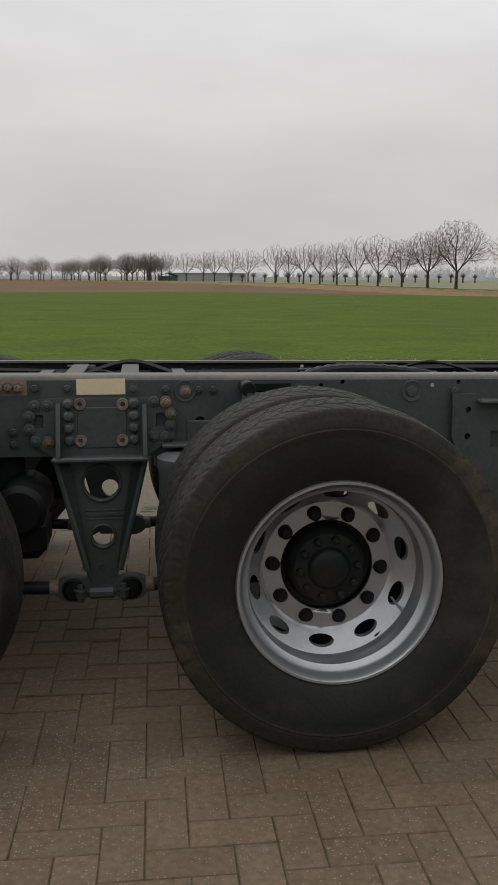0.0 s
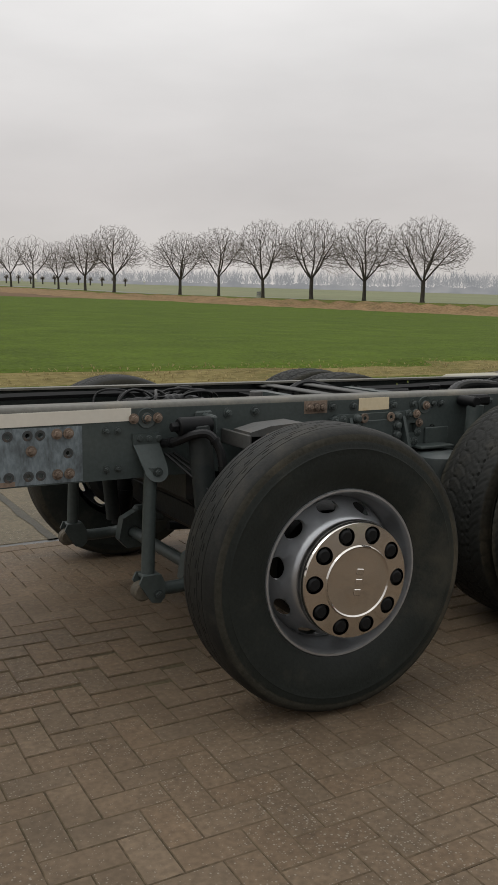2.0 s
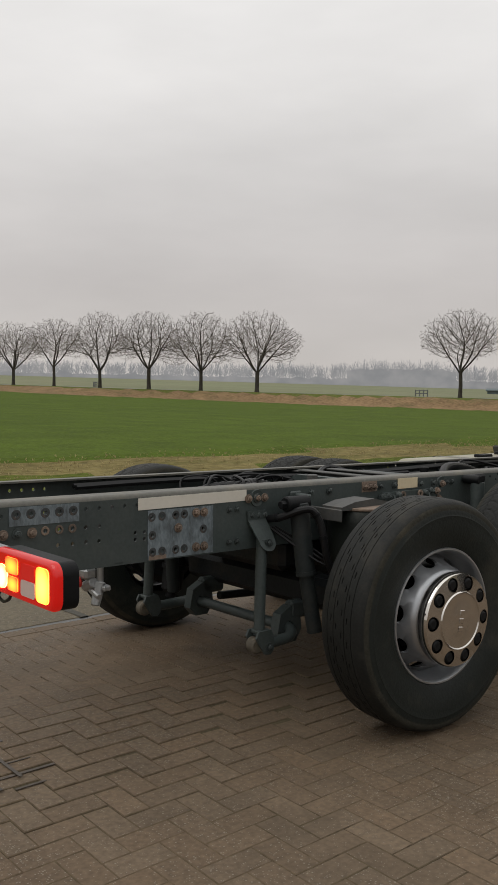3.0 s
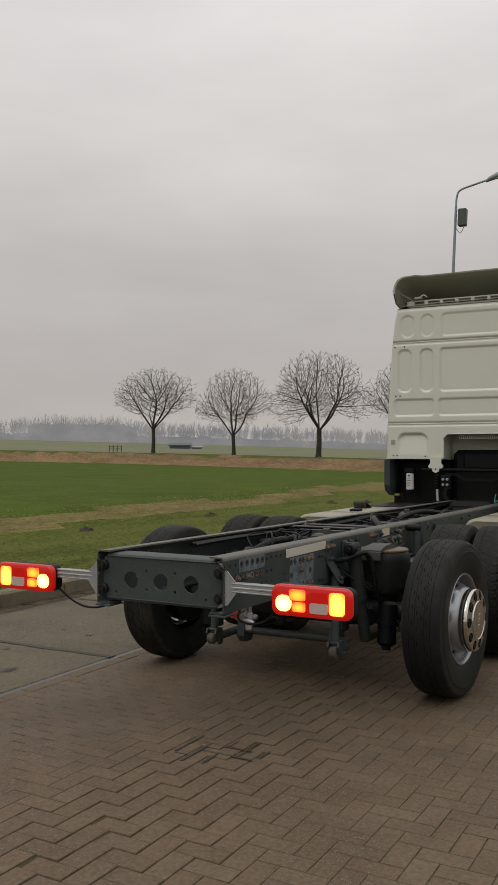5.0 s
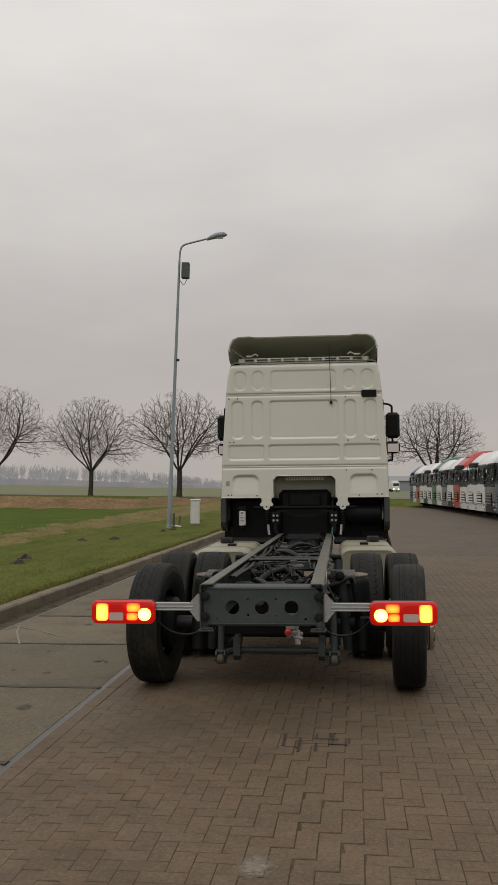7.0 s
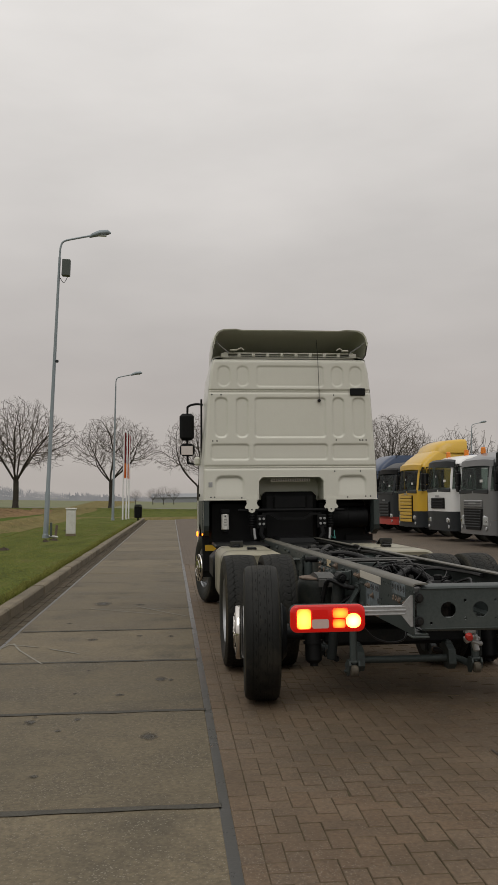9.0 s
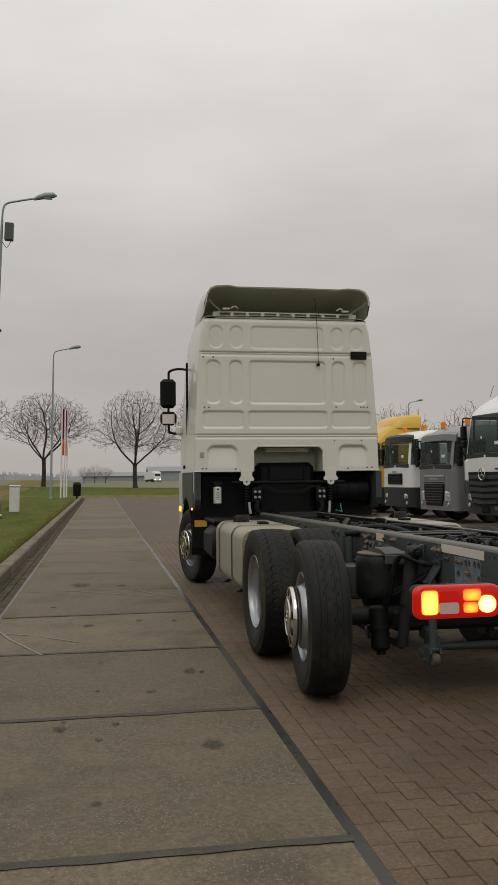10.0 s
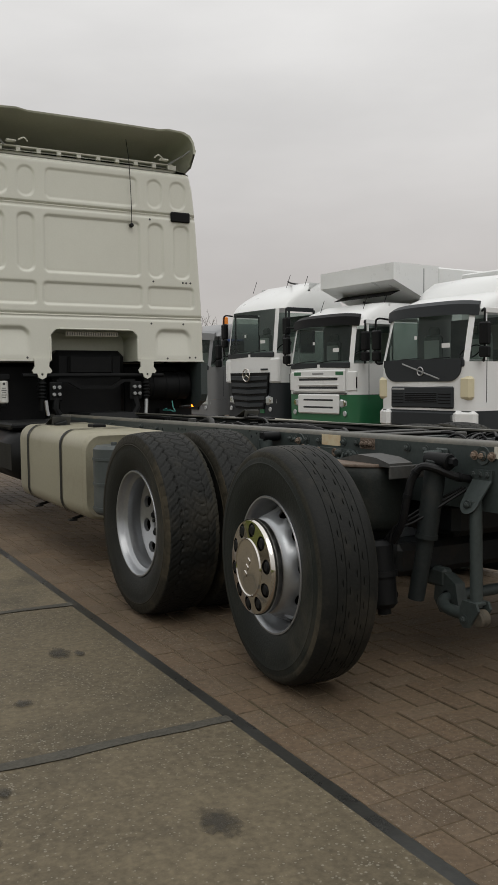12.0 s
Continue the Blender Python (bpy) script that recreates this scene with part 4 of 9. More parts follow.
def tyre_mesh(drive):
    """Sidewalls, shoulders and tread; outside towards -y."""
    side = [(0.276, 0.112), (0.288, 0.118), (0.300, 0.128), (0.318, 0.134), (0.345, 0.144), (0.375, 0.150), (0.405, 0.1525), (0.430, 0.151), (0.436, 0.1525), (0.440, 0.1495), (0.448, 0.150), (0.452, 0.148), (0.462, 0.1475), (0.466, 0.145), (0.478, 0.142), (0.488, 0.138)]
    cols = 45 if drive else 25
    tw = 0.132
    n = 400 if drive else 300
    tread_y = [-tw + 2 * tw * k / (cols - 1) for k in range(cols)]
    if not drive:
        side = side[:7] + [(0.428, 0.1515), (0.432, 0.1525), (0.436, 0.1500), (0.442, 0.1505), (0.446, 0.1485), (0.452, 0.1490), (0.456, 0.1465), (0.462, 0.1465), (0.470, 0.1440), (0.479, 0.1395)]
        dash, line = (-0.052, -0.018, 0.018, 0.052), (-0.078, -0.035, 0.035, 0.078)
        tread_y = sorted([d_ + q for d_ in dash for q in (-0.0034, -0.0022, 0.0022, 0.0034)] + [d_ + q for d_ in line for q in (-0.0026, -0.0014, 0.0014, 0.0026)] + [-tw, tw, -0.124, 0.124, -0.112, 0.112, -0.096, 0.096, 0.0])
        cols = len(tread_y)
    g = Geo()
    prof = [(r, -y) for r, y in side] + [(None, y) for y in tread_y] + [(r, y) for r, y in side[::-1]]
    for r, y in prof:
        for k in range(n):
            rr = r
            if r is None:
                rr = TYRE_R - (0.010 if drive else 0.005) * (y / tw) ** 2 - (0 if drive else 0.011 * max(0.0, (abs(y) - 0.088) / 0.044) ** 2)
                if drive:
                    per = 50
                    ph = (k / n * per + 0.55 * math.sin(y / tw * 4.2)) % 1.0
                    half = 0.5 if y > 0 else 0.0
                    ph2 = (ph + half) % 1.0
                    if ph2 < 0.095 and abs(y) > 0.018:
                        rr -= 0.0055
                    zig = 0.012 * math.sin(2 * math.pi * k / n * per)
                    if abs(y - zig) < 0.0034 or abs(abs(y) - 0.075 - zig * 0.6) < 0.0034:
                        rr -= 0.0055
                    elif abs((ph2 - 0.5 - 6.0 * (abs(y) % 0.03))) < 0.045 and (abs(y) % 0.03) > 0.008:
                        rr -= 0.003
                else:
                    row = min(range(4), key=lambda q: abs(y - dash[q]))
                    if min(abs(y - q) for q in line) < 0.0018:
                        rr -= 0.003
                    elif abs(y - dash[row]) < 0.0025 and (k + 3 * row) % 9 in (0, 1):
                        rr -= 0.006
            elif drive and abs(y) > 0.137 and r > 0.46:
                if (k % 8) == (0 if y < 0 else 4):
                    rr -= 0.007
            a = 2 * math.pi * k / n
            g.v.append((rr * math.cos(a), y, rr * math.sin(a)))
    if not drive:  # a narrower section, its outer wall in the same place
        g.v = [(x, -0.1525 + (y + 0.1525) * 0.88, z) for x, y, z in g.v]
    m = len(prof)
    g.f = [(j * n + k, (j + 1) * n + k, (j + 1) * n + (k + 1) % n, j * n + (k + 1) % n) for j in range(m - 1) for k in range(n)]
    me = g.mesh("tyre", [M_RUBBER if drive else M_RUBBER_COOL, M_TREAD, M_SHOULDER, M_SIDEBAND], smooth=40)
    lo, hi = len(side) - 1, len(side) + cols - 1
    me.polygons.foreach_set("material_index", [1 if lo <= (i // n) < hi - (3 if drive else 0) else (2 if lo - 3 <= (i // n) < hi + 3 and (not drive or i // n >= hi - 3) else (3 if drive and 7 <= (i // n) < lo else 0)) for i in range(len(me.polygons))])
    return me


def holed_ring(g, c0, c1, holes, ra, rt, n=24, turn=0.0, depth=0.012):
    """A cone ring from (r, y) c0 to c1 with oval openings; ra: half the radial size as a share, rt: half the angular size as a share."""
    def at(s, a, back=0.0):
        r, y = c0[0] + (c1[0] - c0[0]) * s, c0[1] + (c1[1] - c0[1]) * s
        return (r * math.cos(a), y + back, r * math.sin(a))
    sec = 2 * math.pi / holes
    for h in range(holes):
        a0 = turn + h * sec
        rim, edge, deep = [], [], []
        for k in range(n):
            t = 2 * math.pi * k / n
            cx, cy = math.cos(t), math.sin(t)
            q = max(abs(cx), abs(cy))
            edge.append(at(0.5 + 0.5 * cy / q, a0 + 0.5 * sec * cx / q))
            rim.append(at(0.5 + ra * cy, a0 + rt * sec * cx))
            deep.append(at(0.5 + ra * cy * 0.97, a0 + rt * sec * cx * 0.97, depth))
        o = len(g.v)
        g.v += edge + rim + deep
        g.f += [(o + k, o + (k + 1) % n, o + n + (k + 1) % n, o + n + k) for k in range(n)]
        g.f += [(o + n + k, o + n + (k + 1) % n, o + 2 * n + (k + 1) % n, o + 2 * n + k) for k in range(n)]


RIM_LIP = [(0.262, 0.02), (0.262, -0.04), (0.268, -0.062), (0.281, -0.078), (0.284, -0.105), (0.287, -0.122), (0.294, -0.131), (0.301, -0.131), (0.3045, -0.125), (0.303, -0.112), (0.296, -0.104)]


def rim_convex():
    g = Geo()
    g.lathe(RIM_LIP, 72)
    holed_ring(g, (0.262, -0.035), (0.212, -0.138), 10, 0.34, 0.27, depth=0.02)
    g.lathe([(0.212, -0.138), (0.206, -0.150), (0.197, -0.156), (0.12, -0.156), (0.12, -0.10)], 72)
    return g.mesh("rim", M_SILVER, 40, weld=True)


def rim_concave():
    g = Geo()
    lip = [(0.296, -0.104), (0.303, -0.112), (0.3045, -0.125), (0.301, -0.131), (0.294, -0.131), (0.287, -0.122), (0.284, -0.100), (0.278, -0.088), (0.263, -0.076), (0.259, -0.055), (0.259, -0.018), (0.266, -0.004), (0.266, 0.004)]
    g.lathe(lip, 72)
    g.lathe([(0.266, 0.004), (0.258, 0.010)], 72)
    holed_ring(g, (0.258, 0.010), (0.208, 0.053), 10, 0.33, 0.27, depth=0.02, turn=0.3)
    g.lathe([(0.208, 0.053), (0.200, 0.058)], 72)
    holed_ring(g, (0.200, 0.058), (0.144, 0.058), 10, 0.37, 0.205, n=24, depth=0.015, turn=0.0)
    g.lathe([(0.144, 0.058), (0.143, 0.066)], 72)
    return g.mesh("rim", M_SILVER, 40, weld=True)


def wheel_cover():
    """Polished cover with ten nut openings and a stepped centre disc."""
    g = Geo()
    g.lathe([(0.197, -0.150), (0.206, -0.168), (0.209, -0.190), (0.207, -0.205), (0.202, -0.213)], 72)
    holed_ring(g, (0.202, -0.213), (0.128, -0.223), 10, 0.42, 0.30, n=24, depth=0.02, turn=0.1)
    g.lathe([(0.128, -0.223), (0.124, -0.229), (0.119, -0.225), (0.112, -0.224), (0.06, -0.229), (0.0008, -0.230)], 72)
    return g.mesh("wheel_cover", M_CHROME, 30, weld=True)


def nut_mesh(r, h, m):
    g = Geo()
    g.cyl((0, 0, 0), (0, -h, 0), r, r * 0.92, n=14, ch=0.006)
    g.cyl((0, 0.004, 0), (0, -0.004, 0), r * 1.25, n=16)
    return g.mesh("wheel_nut", m, 40)


TYRE_RIB, TYRE_LUG = tyre_mesh(False), tyre_mesh(True)
RIM_OUT, RIM_IN, COVER = rim_convex(), rim_concave(), wheel_cover()
NUT_BLACK, NUT_DARK = nut_mesh(0.026, 0.050, M_BLACK), nut_mesh(0.0205, 0.030, M_BLACK)
HUB_DARK = Geo().lathe([(0.150, 0.048), (0.146, 0.085), (0.128, 0.088), (0.122, 0.050), (0.116, 0.028), (0.106, 0.018), (0.066, 0.014), (0.060, 0.002), (0.050, -0.004), (0.02, -0.005), (0.0008, -0.006)], 48).mesh("hub", M_DARKSTEEL, 35)
NUT_HUB = nut_mesh(0.0125, 0.028, M_DARKSTEEL)
HUB_BACK = Geo().lathe([(0.20, -0.03), (0.215, 0.05), (0.215, 0.14), (0.18, 0.17), (0.0008, 0.17)], 40).mesh("brake_drum", M_DARKSTEEL, 35)


def wheel(at, kind, spin):
    """kind: cover (single wheel with polished cover), dual (outer wheel of a pair), inner."""
    w = new("wheel")
    w.parent = truck
    w.empty_display_size = 0.05
    w.matrix_basis = at
    turn = pose(0, 0, 0, 0, spin, 0)
    tyre_turn = turn.copy()
    turn = turn @ Matrix.Diagonal((0.965, 1, 0.965, 1))
    part("tyre", TYRE_RIB if kind == "cover" else TYRE_LUG, None, w, "worn ribbed road tyre" if kind == "cover" else "lugged drive tyre with muddy sidewall", at=tyre_turn)
    if kind == "cover":
        part("rim", RIM_OUT, None, w, "silver steel rim with oval openings", at=turn)
        part("wheel_cover", COVER, None, w, "polished stainless wheel cover", at=turn)
        for k in range(10):
            a = 0.1 + k * 2 * math.pi / 10
            part("wheel_nut", NUT_BLACK, None, w, at=turn @ Matrix.Translation((0.165 * math.cos(a), -0.170, 0.165 * math.sin(a))))
        for k in range(3):
            part("embossed_mark", Geo().box((0, -0.2305, 0.036 - k * 0.036), (0.026, 0.005, 0.022), 0.002), M_CHROME, w, at=turn)
        part("brake_drum", HUB_BACK, None, w)
    elif kind == "dual":
        part("rim", RIM_IN, None, w, "deep silver steel rim", at=turn)
        part("hub", HUB_DARK, None, w, "dark greasy drive hub", at=turn @ Matrix.Translation((0, 0.012, 0)))
        for k in range(10):
            a = k * 2 * math.pi / 10 + 0.16
            part("hub_bolt", NUT_HUB, None, w, at=turn @ Matrix.Translation((0.090 * math.cos(a), 0.036, 0.090 * math.sin(a))))
        for k in range(10):
            a = k * 2 * math.pi / 10
            part("wheel_nut", NUT_DARK, None, w, at=turn @ Matrix.Translation((0.1675 * math.cos(a), 0.066, 0.1675 * math.sin(a))))
        part("valve", Geo().tube([(0.212, 0.05, -0.095), (0.224, 0.012, -0.11), (0.232, -0.012, -0.118)], 0.004), M_ALU, w, at=turn)
    else:
        part("rim", Geo().lathe([(0.296, 0.104), (0.303, 0.125), (0.29, 0.131), (0.28, 0.1), (0.26, 0.06), (0.26, -0.1), (0.28, -0.12)], 48), M_SILVER, w)
    return w


TAG_X, DRIVE_X, FRONT_X = 0.0, 1.385, 6.43
STEER = {-1: -4.4, 1: -4.9}  # the tag axle stands a little turned
HUBZ = 0.476
for side in (-1, 1):
    rot = 0 if side < 0 else 180
    low = 0.014 if side < 0 else 0.0
    wheel(pose(TAG_X + (0.055 if side > 0 else 0), side * (1.046 if side < 0 else 1.040), HUBZ - low * 0.3, 0, 0, rot + STEER[side]), "cover", 8 if side < 0 else 31)
    wheel(pose(DRIVE_X, side * 1.108, HUBZ - low, 0, 0, rot), "dual", 4)
    wheel(pose(DRIVE_X, side * 0.762, HUBZ - low, 0, 0, rot), "inner", 14)
    wheel(pose(FRONT_X, side * 1.066, HUBZ, 0, 0, rot + 12), "cover", 50)

# frame rails: C sections with holes, dusty on the top flange
RAIL_X0, RAIL_X1, RAIL_T, RAIL_H, RAIL_Y = -1.775, 7.3, 0.008, 0.290, 0.400


def rail_top(x):
    return 1.002 - 0.0085 * (x + 1.775)


def lay(x, z):
    """Height on the web at a depth z under the top flange at x."""
    return rail_top(x) - z


BOLT_G, BOLT_S = hexbolt(0.014, 0.012), hexbolt(0.010, 0.008)
BOLT_RUST, BOLT_DARK = BOLT_G.mesh("bolt", M_RUST, 30), BOLT_G.mesh("bolt", M_BOLT, 30)
BOLT_SMALL = BOLT_S.mesh("bolt", M_BOLT, 30)
BOLT_DOME = Geo().lathe([(0.021, 0.0), (0.020, -0.007), (0.0165, -0.009), (0.016, -0.020), (0.011, -0.025), (0.0008, -0.026)], 16).mesh("bolt", M_BOLT, 35)
WASHER_MARK = Geo().lathe([(0.0098, -0.0002), (0.0100, -0.0012), (0.0185, -0.0012), (0.0195, 0.0)], 20).mesh("washer_mark", M_WASHER, 30)
HOLES = [(-1.771 + 0.06 * k, 0.052) for k in range(3)] + [(-1.591 + 0.06 * k, 0.050) for k in range(5)] + [(-1.293 + 0.06 * k, 0.049) for k in range(5)]
HOLES += [(-1.293 + 0.06 * q, z) for z in (0.121, 0.181) for q in range(2)] + [(-1.767, z) for z in (0.129, 0.187, 0.249)] + [(-1.471, 0.120), (-1.411, 0.120), (-1.354, 0.120), (-1.416, 0.181), (-1.352, 0.181)]
HOLES += [(x, z) for x in (-1.06, -1.015) for z in (0.163, 0.192)] + [(-0.98, 0.104), (-0.856, 0.103), (-0.81, 0.103), (-0.706, 0.175), (-0.977, 0.181), (-0.976, 0.253), (-0.856, 0.252)]
HOLES += [(x, z) for x, z in ((1.58, 0.028), (1.92, 0.04), (2.02, 0.03), (2.3, 0.05), (2.5, 0.05), (2.56, 0.05), (2.62, 0.05), (2.9, 0.06), (3.1, 0.05), (3.16, 0.05), (3.22, 0.05), (3.6, 0.06), (3.9, 0.05), (3.96, 0.05), (1.5, 0.04), (1.56, 0.06))]
for side in (-1, 1):
    g = Geo()
    n = 30
    outer = [(RAIL_X0, rail_top(RAIL_X0) - 0.0195), (RAIL_X1, rail_top(RAIL_X1) - 0.0195), (RAIL_X1, rail_top(RAIL_X1) - 0.2), (4.5, rail_top(4.5) - 0.23), (2.6, rail_top(2.6) - RAIL_H), (RAIL_X0, rail_top(RAIL_X0) - RAIL_H)]
    g.plate(outer, [circle(x, lay(x, z), 0.0085, 10) for x, z in HOLES] + [circle(1.058, lay(1.058, 0.171), 0.021, 16)], side * RAIL_Y, side * (RAIL_Y - RAIL_T))
    part("frame_rail", g, M_GRAPH, truck, "graphite frame rail with bolt holes", smooth=20)
    # top flange is dusty; its pale tone also paints the rounded edge's sky highlight
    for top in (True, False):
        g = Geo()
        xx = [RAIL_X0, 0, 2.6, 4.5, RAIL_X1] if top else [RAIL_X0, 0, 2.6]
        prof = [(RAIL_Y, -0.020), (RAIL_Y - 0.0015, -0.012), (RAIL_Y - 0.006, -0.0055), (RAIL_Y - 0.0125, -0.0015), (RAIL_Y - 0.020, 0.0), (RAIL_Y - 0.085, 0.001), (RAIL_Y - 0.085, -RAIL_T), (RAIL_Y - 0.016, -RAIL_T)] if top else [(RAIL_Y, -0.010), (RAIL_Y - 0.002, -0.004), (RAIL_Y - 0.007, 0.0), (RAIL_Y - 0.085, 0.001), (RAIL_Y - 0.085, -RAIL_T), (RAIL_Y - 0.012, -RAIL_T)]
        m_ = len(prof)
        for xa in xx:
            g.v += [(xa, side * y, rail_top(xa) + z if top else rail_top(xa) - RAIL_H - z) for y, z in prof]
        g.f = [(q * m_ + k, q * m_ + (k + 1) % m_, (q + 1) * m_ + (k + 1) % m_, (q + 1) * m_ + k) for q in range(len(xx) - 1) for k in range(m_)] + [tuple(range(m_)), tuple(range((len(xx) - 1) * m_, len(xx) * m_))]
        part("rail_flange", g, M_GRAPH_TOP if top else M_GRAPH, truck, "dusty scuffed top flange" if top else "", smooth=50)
    fl = Matrix.Identity(4) if side < 0 else pose(0, 0, 0, 0, 0, 180)

    def bolt(x, z, me, y=RAIL_Y, side=side):
        part("bolt", me, None, truck, at=pose(x, side * (y + 0.001), lay(x, z), 0, random.uniform(0, 60), 0 if side < 0 else 180))

    rust_at = [(-1.645, 0.122), (-1.528, 0.122), (-0.749, 0.101), (-0.705, 0.101), (-0.749, 0.251), (-0.704, 0.251), (-0.845, 0.159), (-0.447, 0.058), (-0.393, 0.058), (-0.348, 0.058), (0.36, 0.045), (0.392, 0.045), (0.425, 0.047)]
    for x, z in rust_at:
        bolt(x, z, BOLT_RUST, RAIL_Y + 0.004)
    dark_at = [(-1.587, 0.122), (-0.426, 0.136), (-0.387, 0.137), (-0.348, 0.138), (-0.037, 0.052), (0.091, 0.050), (0.482, 0.047), (0.595, 0.047), (0.822, 0.050), (0.937, 0.050), (1.056, 0.052), (1.106, 0.052), (0.404, 0.199), (0.406, 0.243), (0.981, 0.255), (1.35, 0.05), (1.42, 0.05), (2.0, 0.06), (2.06, 0.17), (2.5, 0.2), (3.0, 0.06), (3.3, 0.05), (4.0, 0.06)]
    for x, z in dark_at:
        bolt(x, z, BOLT_DARK)
    for x in (-0.558, -0.511):
        for z in (0.101, 0.248):
            bolt(x, z, BOLT_SMALL)
    for x, z in ((-1.471, 0.120), (-1.411, 0.120), (-1.354, 0.120)):
        part("rusty_washer", Geo().lathe([(0.009, -0.001), (0.0095, -0.003), (0.017, -0.003), (0.018, 0.0)], 18), M_RUST, truck, "rust ring round an empty bolt hole", at=pose(x, side * (RAIL_Y + 0.0005), lay(x, z), 0, 0, 0 if side < 0 else 180))
    # pivot bosses ringed on the web
    for x, z in ((-0.393, 0.058), (1.006, 0.058), (1.84, 0.062)):
        g = Geo().lathe([(0.040, 0), (0.038, -0.006), (0.030, -0.004), (0.022, -0.003), (0.018, -0.012), (0.0008, -0.013)], 24)
        part("pivot_boss", g, M_GRAPH, truck, "round weld boss", at=pose(x, side * RAIL_Y, lay(x, z), 0, 0, 0 if side < 0 else 180))
    bolt(1.006, 0.058, BOLT_RUST, RAIL_Y + 0.012)
    # scuffed bare plates where brackets were taken off, with dark washer marks round the holes
    for x0, x1, z0, z1, hs_ in ((-1.0, -0.652, 0.076, 0.284, [(-0.98, 0.104), (-0.928, 0.103), (-0.856, 0.103), (-0.81, 0.103), (-0.706, 0.175), (-0.977, 0.181), (-0.976, 0.253), (-0.927, 0.252), (-0.856, 0.252), (-0.811, 0.252)]),
                                (-1.62, -1.325, 0.022, 0.093, [(-1.591 + 0.06 * k, 0.050) for k in range(5)])):
        g = Geo().plate([(x0, lay(x0, z0)), (x1, lay(x1, z0)), (x1, lay(x1, z1)), (x0, lay(x0, z1))], [circle(x, lay(x, z), 0.0095, 12) for x, z in hs_], side * (RAIL_Y + 0.003), side * (RAIL_Y + 0.0005))
        patch = part("bare_patch", g, M_BARE, truck, "scuffed bare metal mounting patch", smooth=0)
        for x, z in hs_:
            part("washer_mark", WASHER_MARK, None, patch, at=pose(x, side * (RAIL_Y + 0.003), lay(x, z), 0, 0, 0 if side < 0 else 180))
    part("rust_patch", Geo().box((-0.95, side * (RAIL_Y + 0.0034), lay(-0.95, 0.276)), (0.09, 0.0012, 0.018), 0.0003), M_RUST, truck, "rust along the patch edge", smooth=0)
    # reflective tapes
    g = Geo().box((-0.752, side * (RAIL_Y + 0.0015), lay(-0.752, 0.044)), (0.592, 0.002, 0.05), 0.0005)
    part("white_tape", g, M_TAPE, truck, "faded white reflective tape", smooth=0)
    g = Geo().box((0.71, side * (RAIL_Y + 0.0015), lay(0.71, 0.042)), (0.17, 0.002, 0.056), 0.0005)
    part("sticker", g, M_YELTAPE, truck, "faded rust-stained yellow sticker", smooth=0)
    g = Geo().box((0.395, side * (RAIL_Y + 0.001), lay(0.395, 0.045)), (0.12, 0.0015, 0.055), 0.0005)
    part("rust_patch", g, M_RUST, truck, "rust stain round bolts", smooth=0)

# rear crossmember with three openings
g = Geo()
zt, zb = 0.972, 0.742
hs = [circle(0.19, 0.848, 0.045, 28), circle(0.0, 0.848, 0.045, 28), circle(-0.19, 0.848, 0.045, 28)]
hs += [circle(x, z, 0.009, 10) for x in (0.09, -0.09) for z in (0.80, 0.90)] + [circle(x, z, 0.008, 10) for x in (0.29, -0.28) for z in (0.775,)]
out = [(-0.375, zb + 0.03), (-0.345, zb), (0.345, zb), (0.375, zb + 0.03), (0.375, zt - 0.03), (0.345, zt), (-0.345, zt), (-0.375, zt - 0.03)]
g.plate(out, hs, 0, 0.008, m=Matrix(((0, 1, 0, -1.752), (1, 0, 0, 0), (0, 0, 1, 0), (0, 0, 0, 1))))
g.bent([(-1.752, zt - 0.006), (-1.748, zt + 0.002), (-1.735, zt + 0.006), (-1.62, zt + 0.006)], -0.345, 0.345, 0.008)
g.bent([(-1.62, zb - 0.006), (-1.735, zb - 0.006), (-1.748, zb - 0.002), (-1.752, zb + 0.006)], -0.345, 0.345, 0.008)
part("rear_crossmember", g, M_GRAPH, truck, "rear crossmember with three round openings", smooth=30)
for y in (-0.365, 0.365):
    for z in (0.79, 0.92):
        prof_ = [(0.0008, 0.0), (0.027, 0.0), (0.028, -0.004), (0.028, -0.026), (0.024, -0.030), (0.016, -0.030), (0.015, -0.044), (0.0008, -0.045)]
        part("crossmember_bolt", Geo().lathe(prof_, 14), M_DARKSTEEL, truck, at=pose(-1.745, y, z, 0, 0, -90))
    s = 1 if y > 0 else -1
    part("rail_foot", Geo().box((-1.72, s * 0.36, 0.702), (0.12, 0.10, 0.012), 0.003), M_GRAPH, truck)

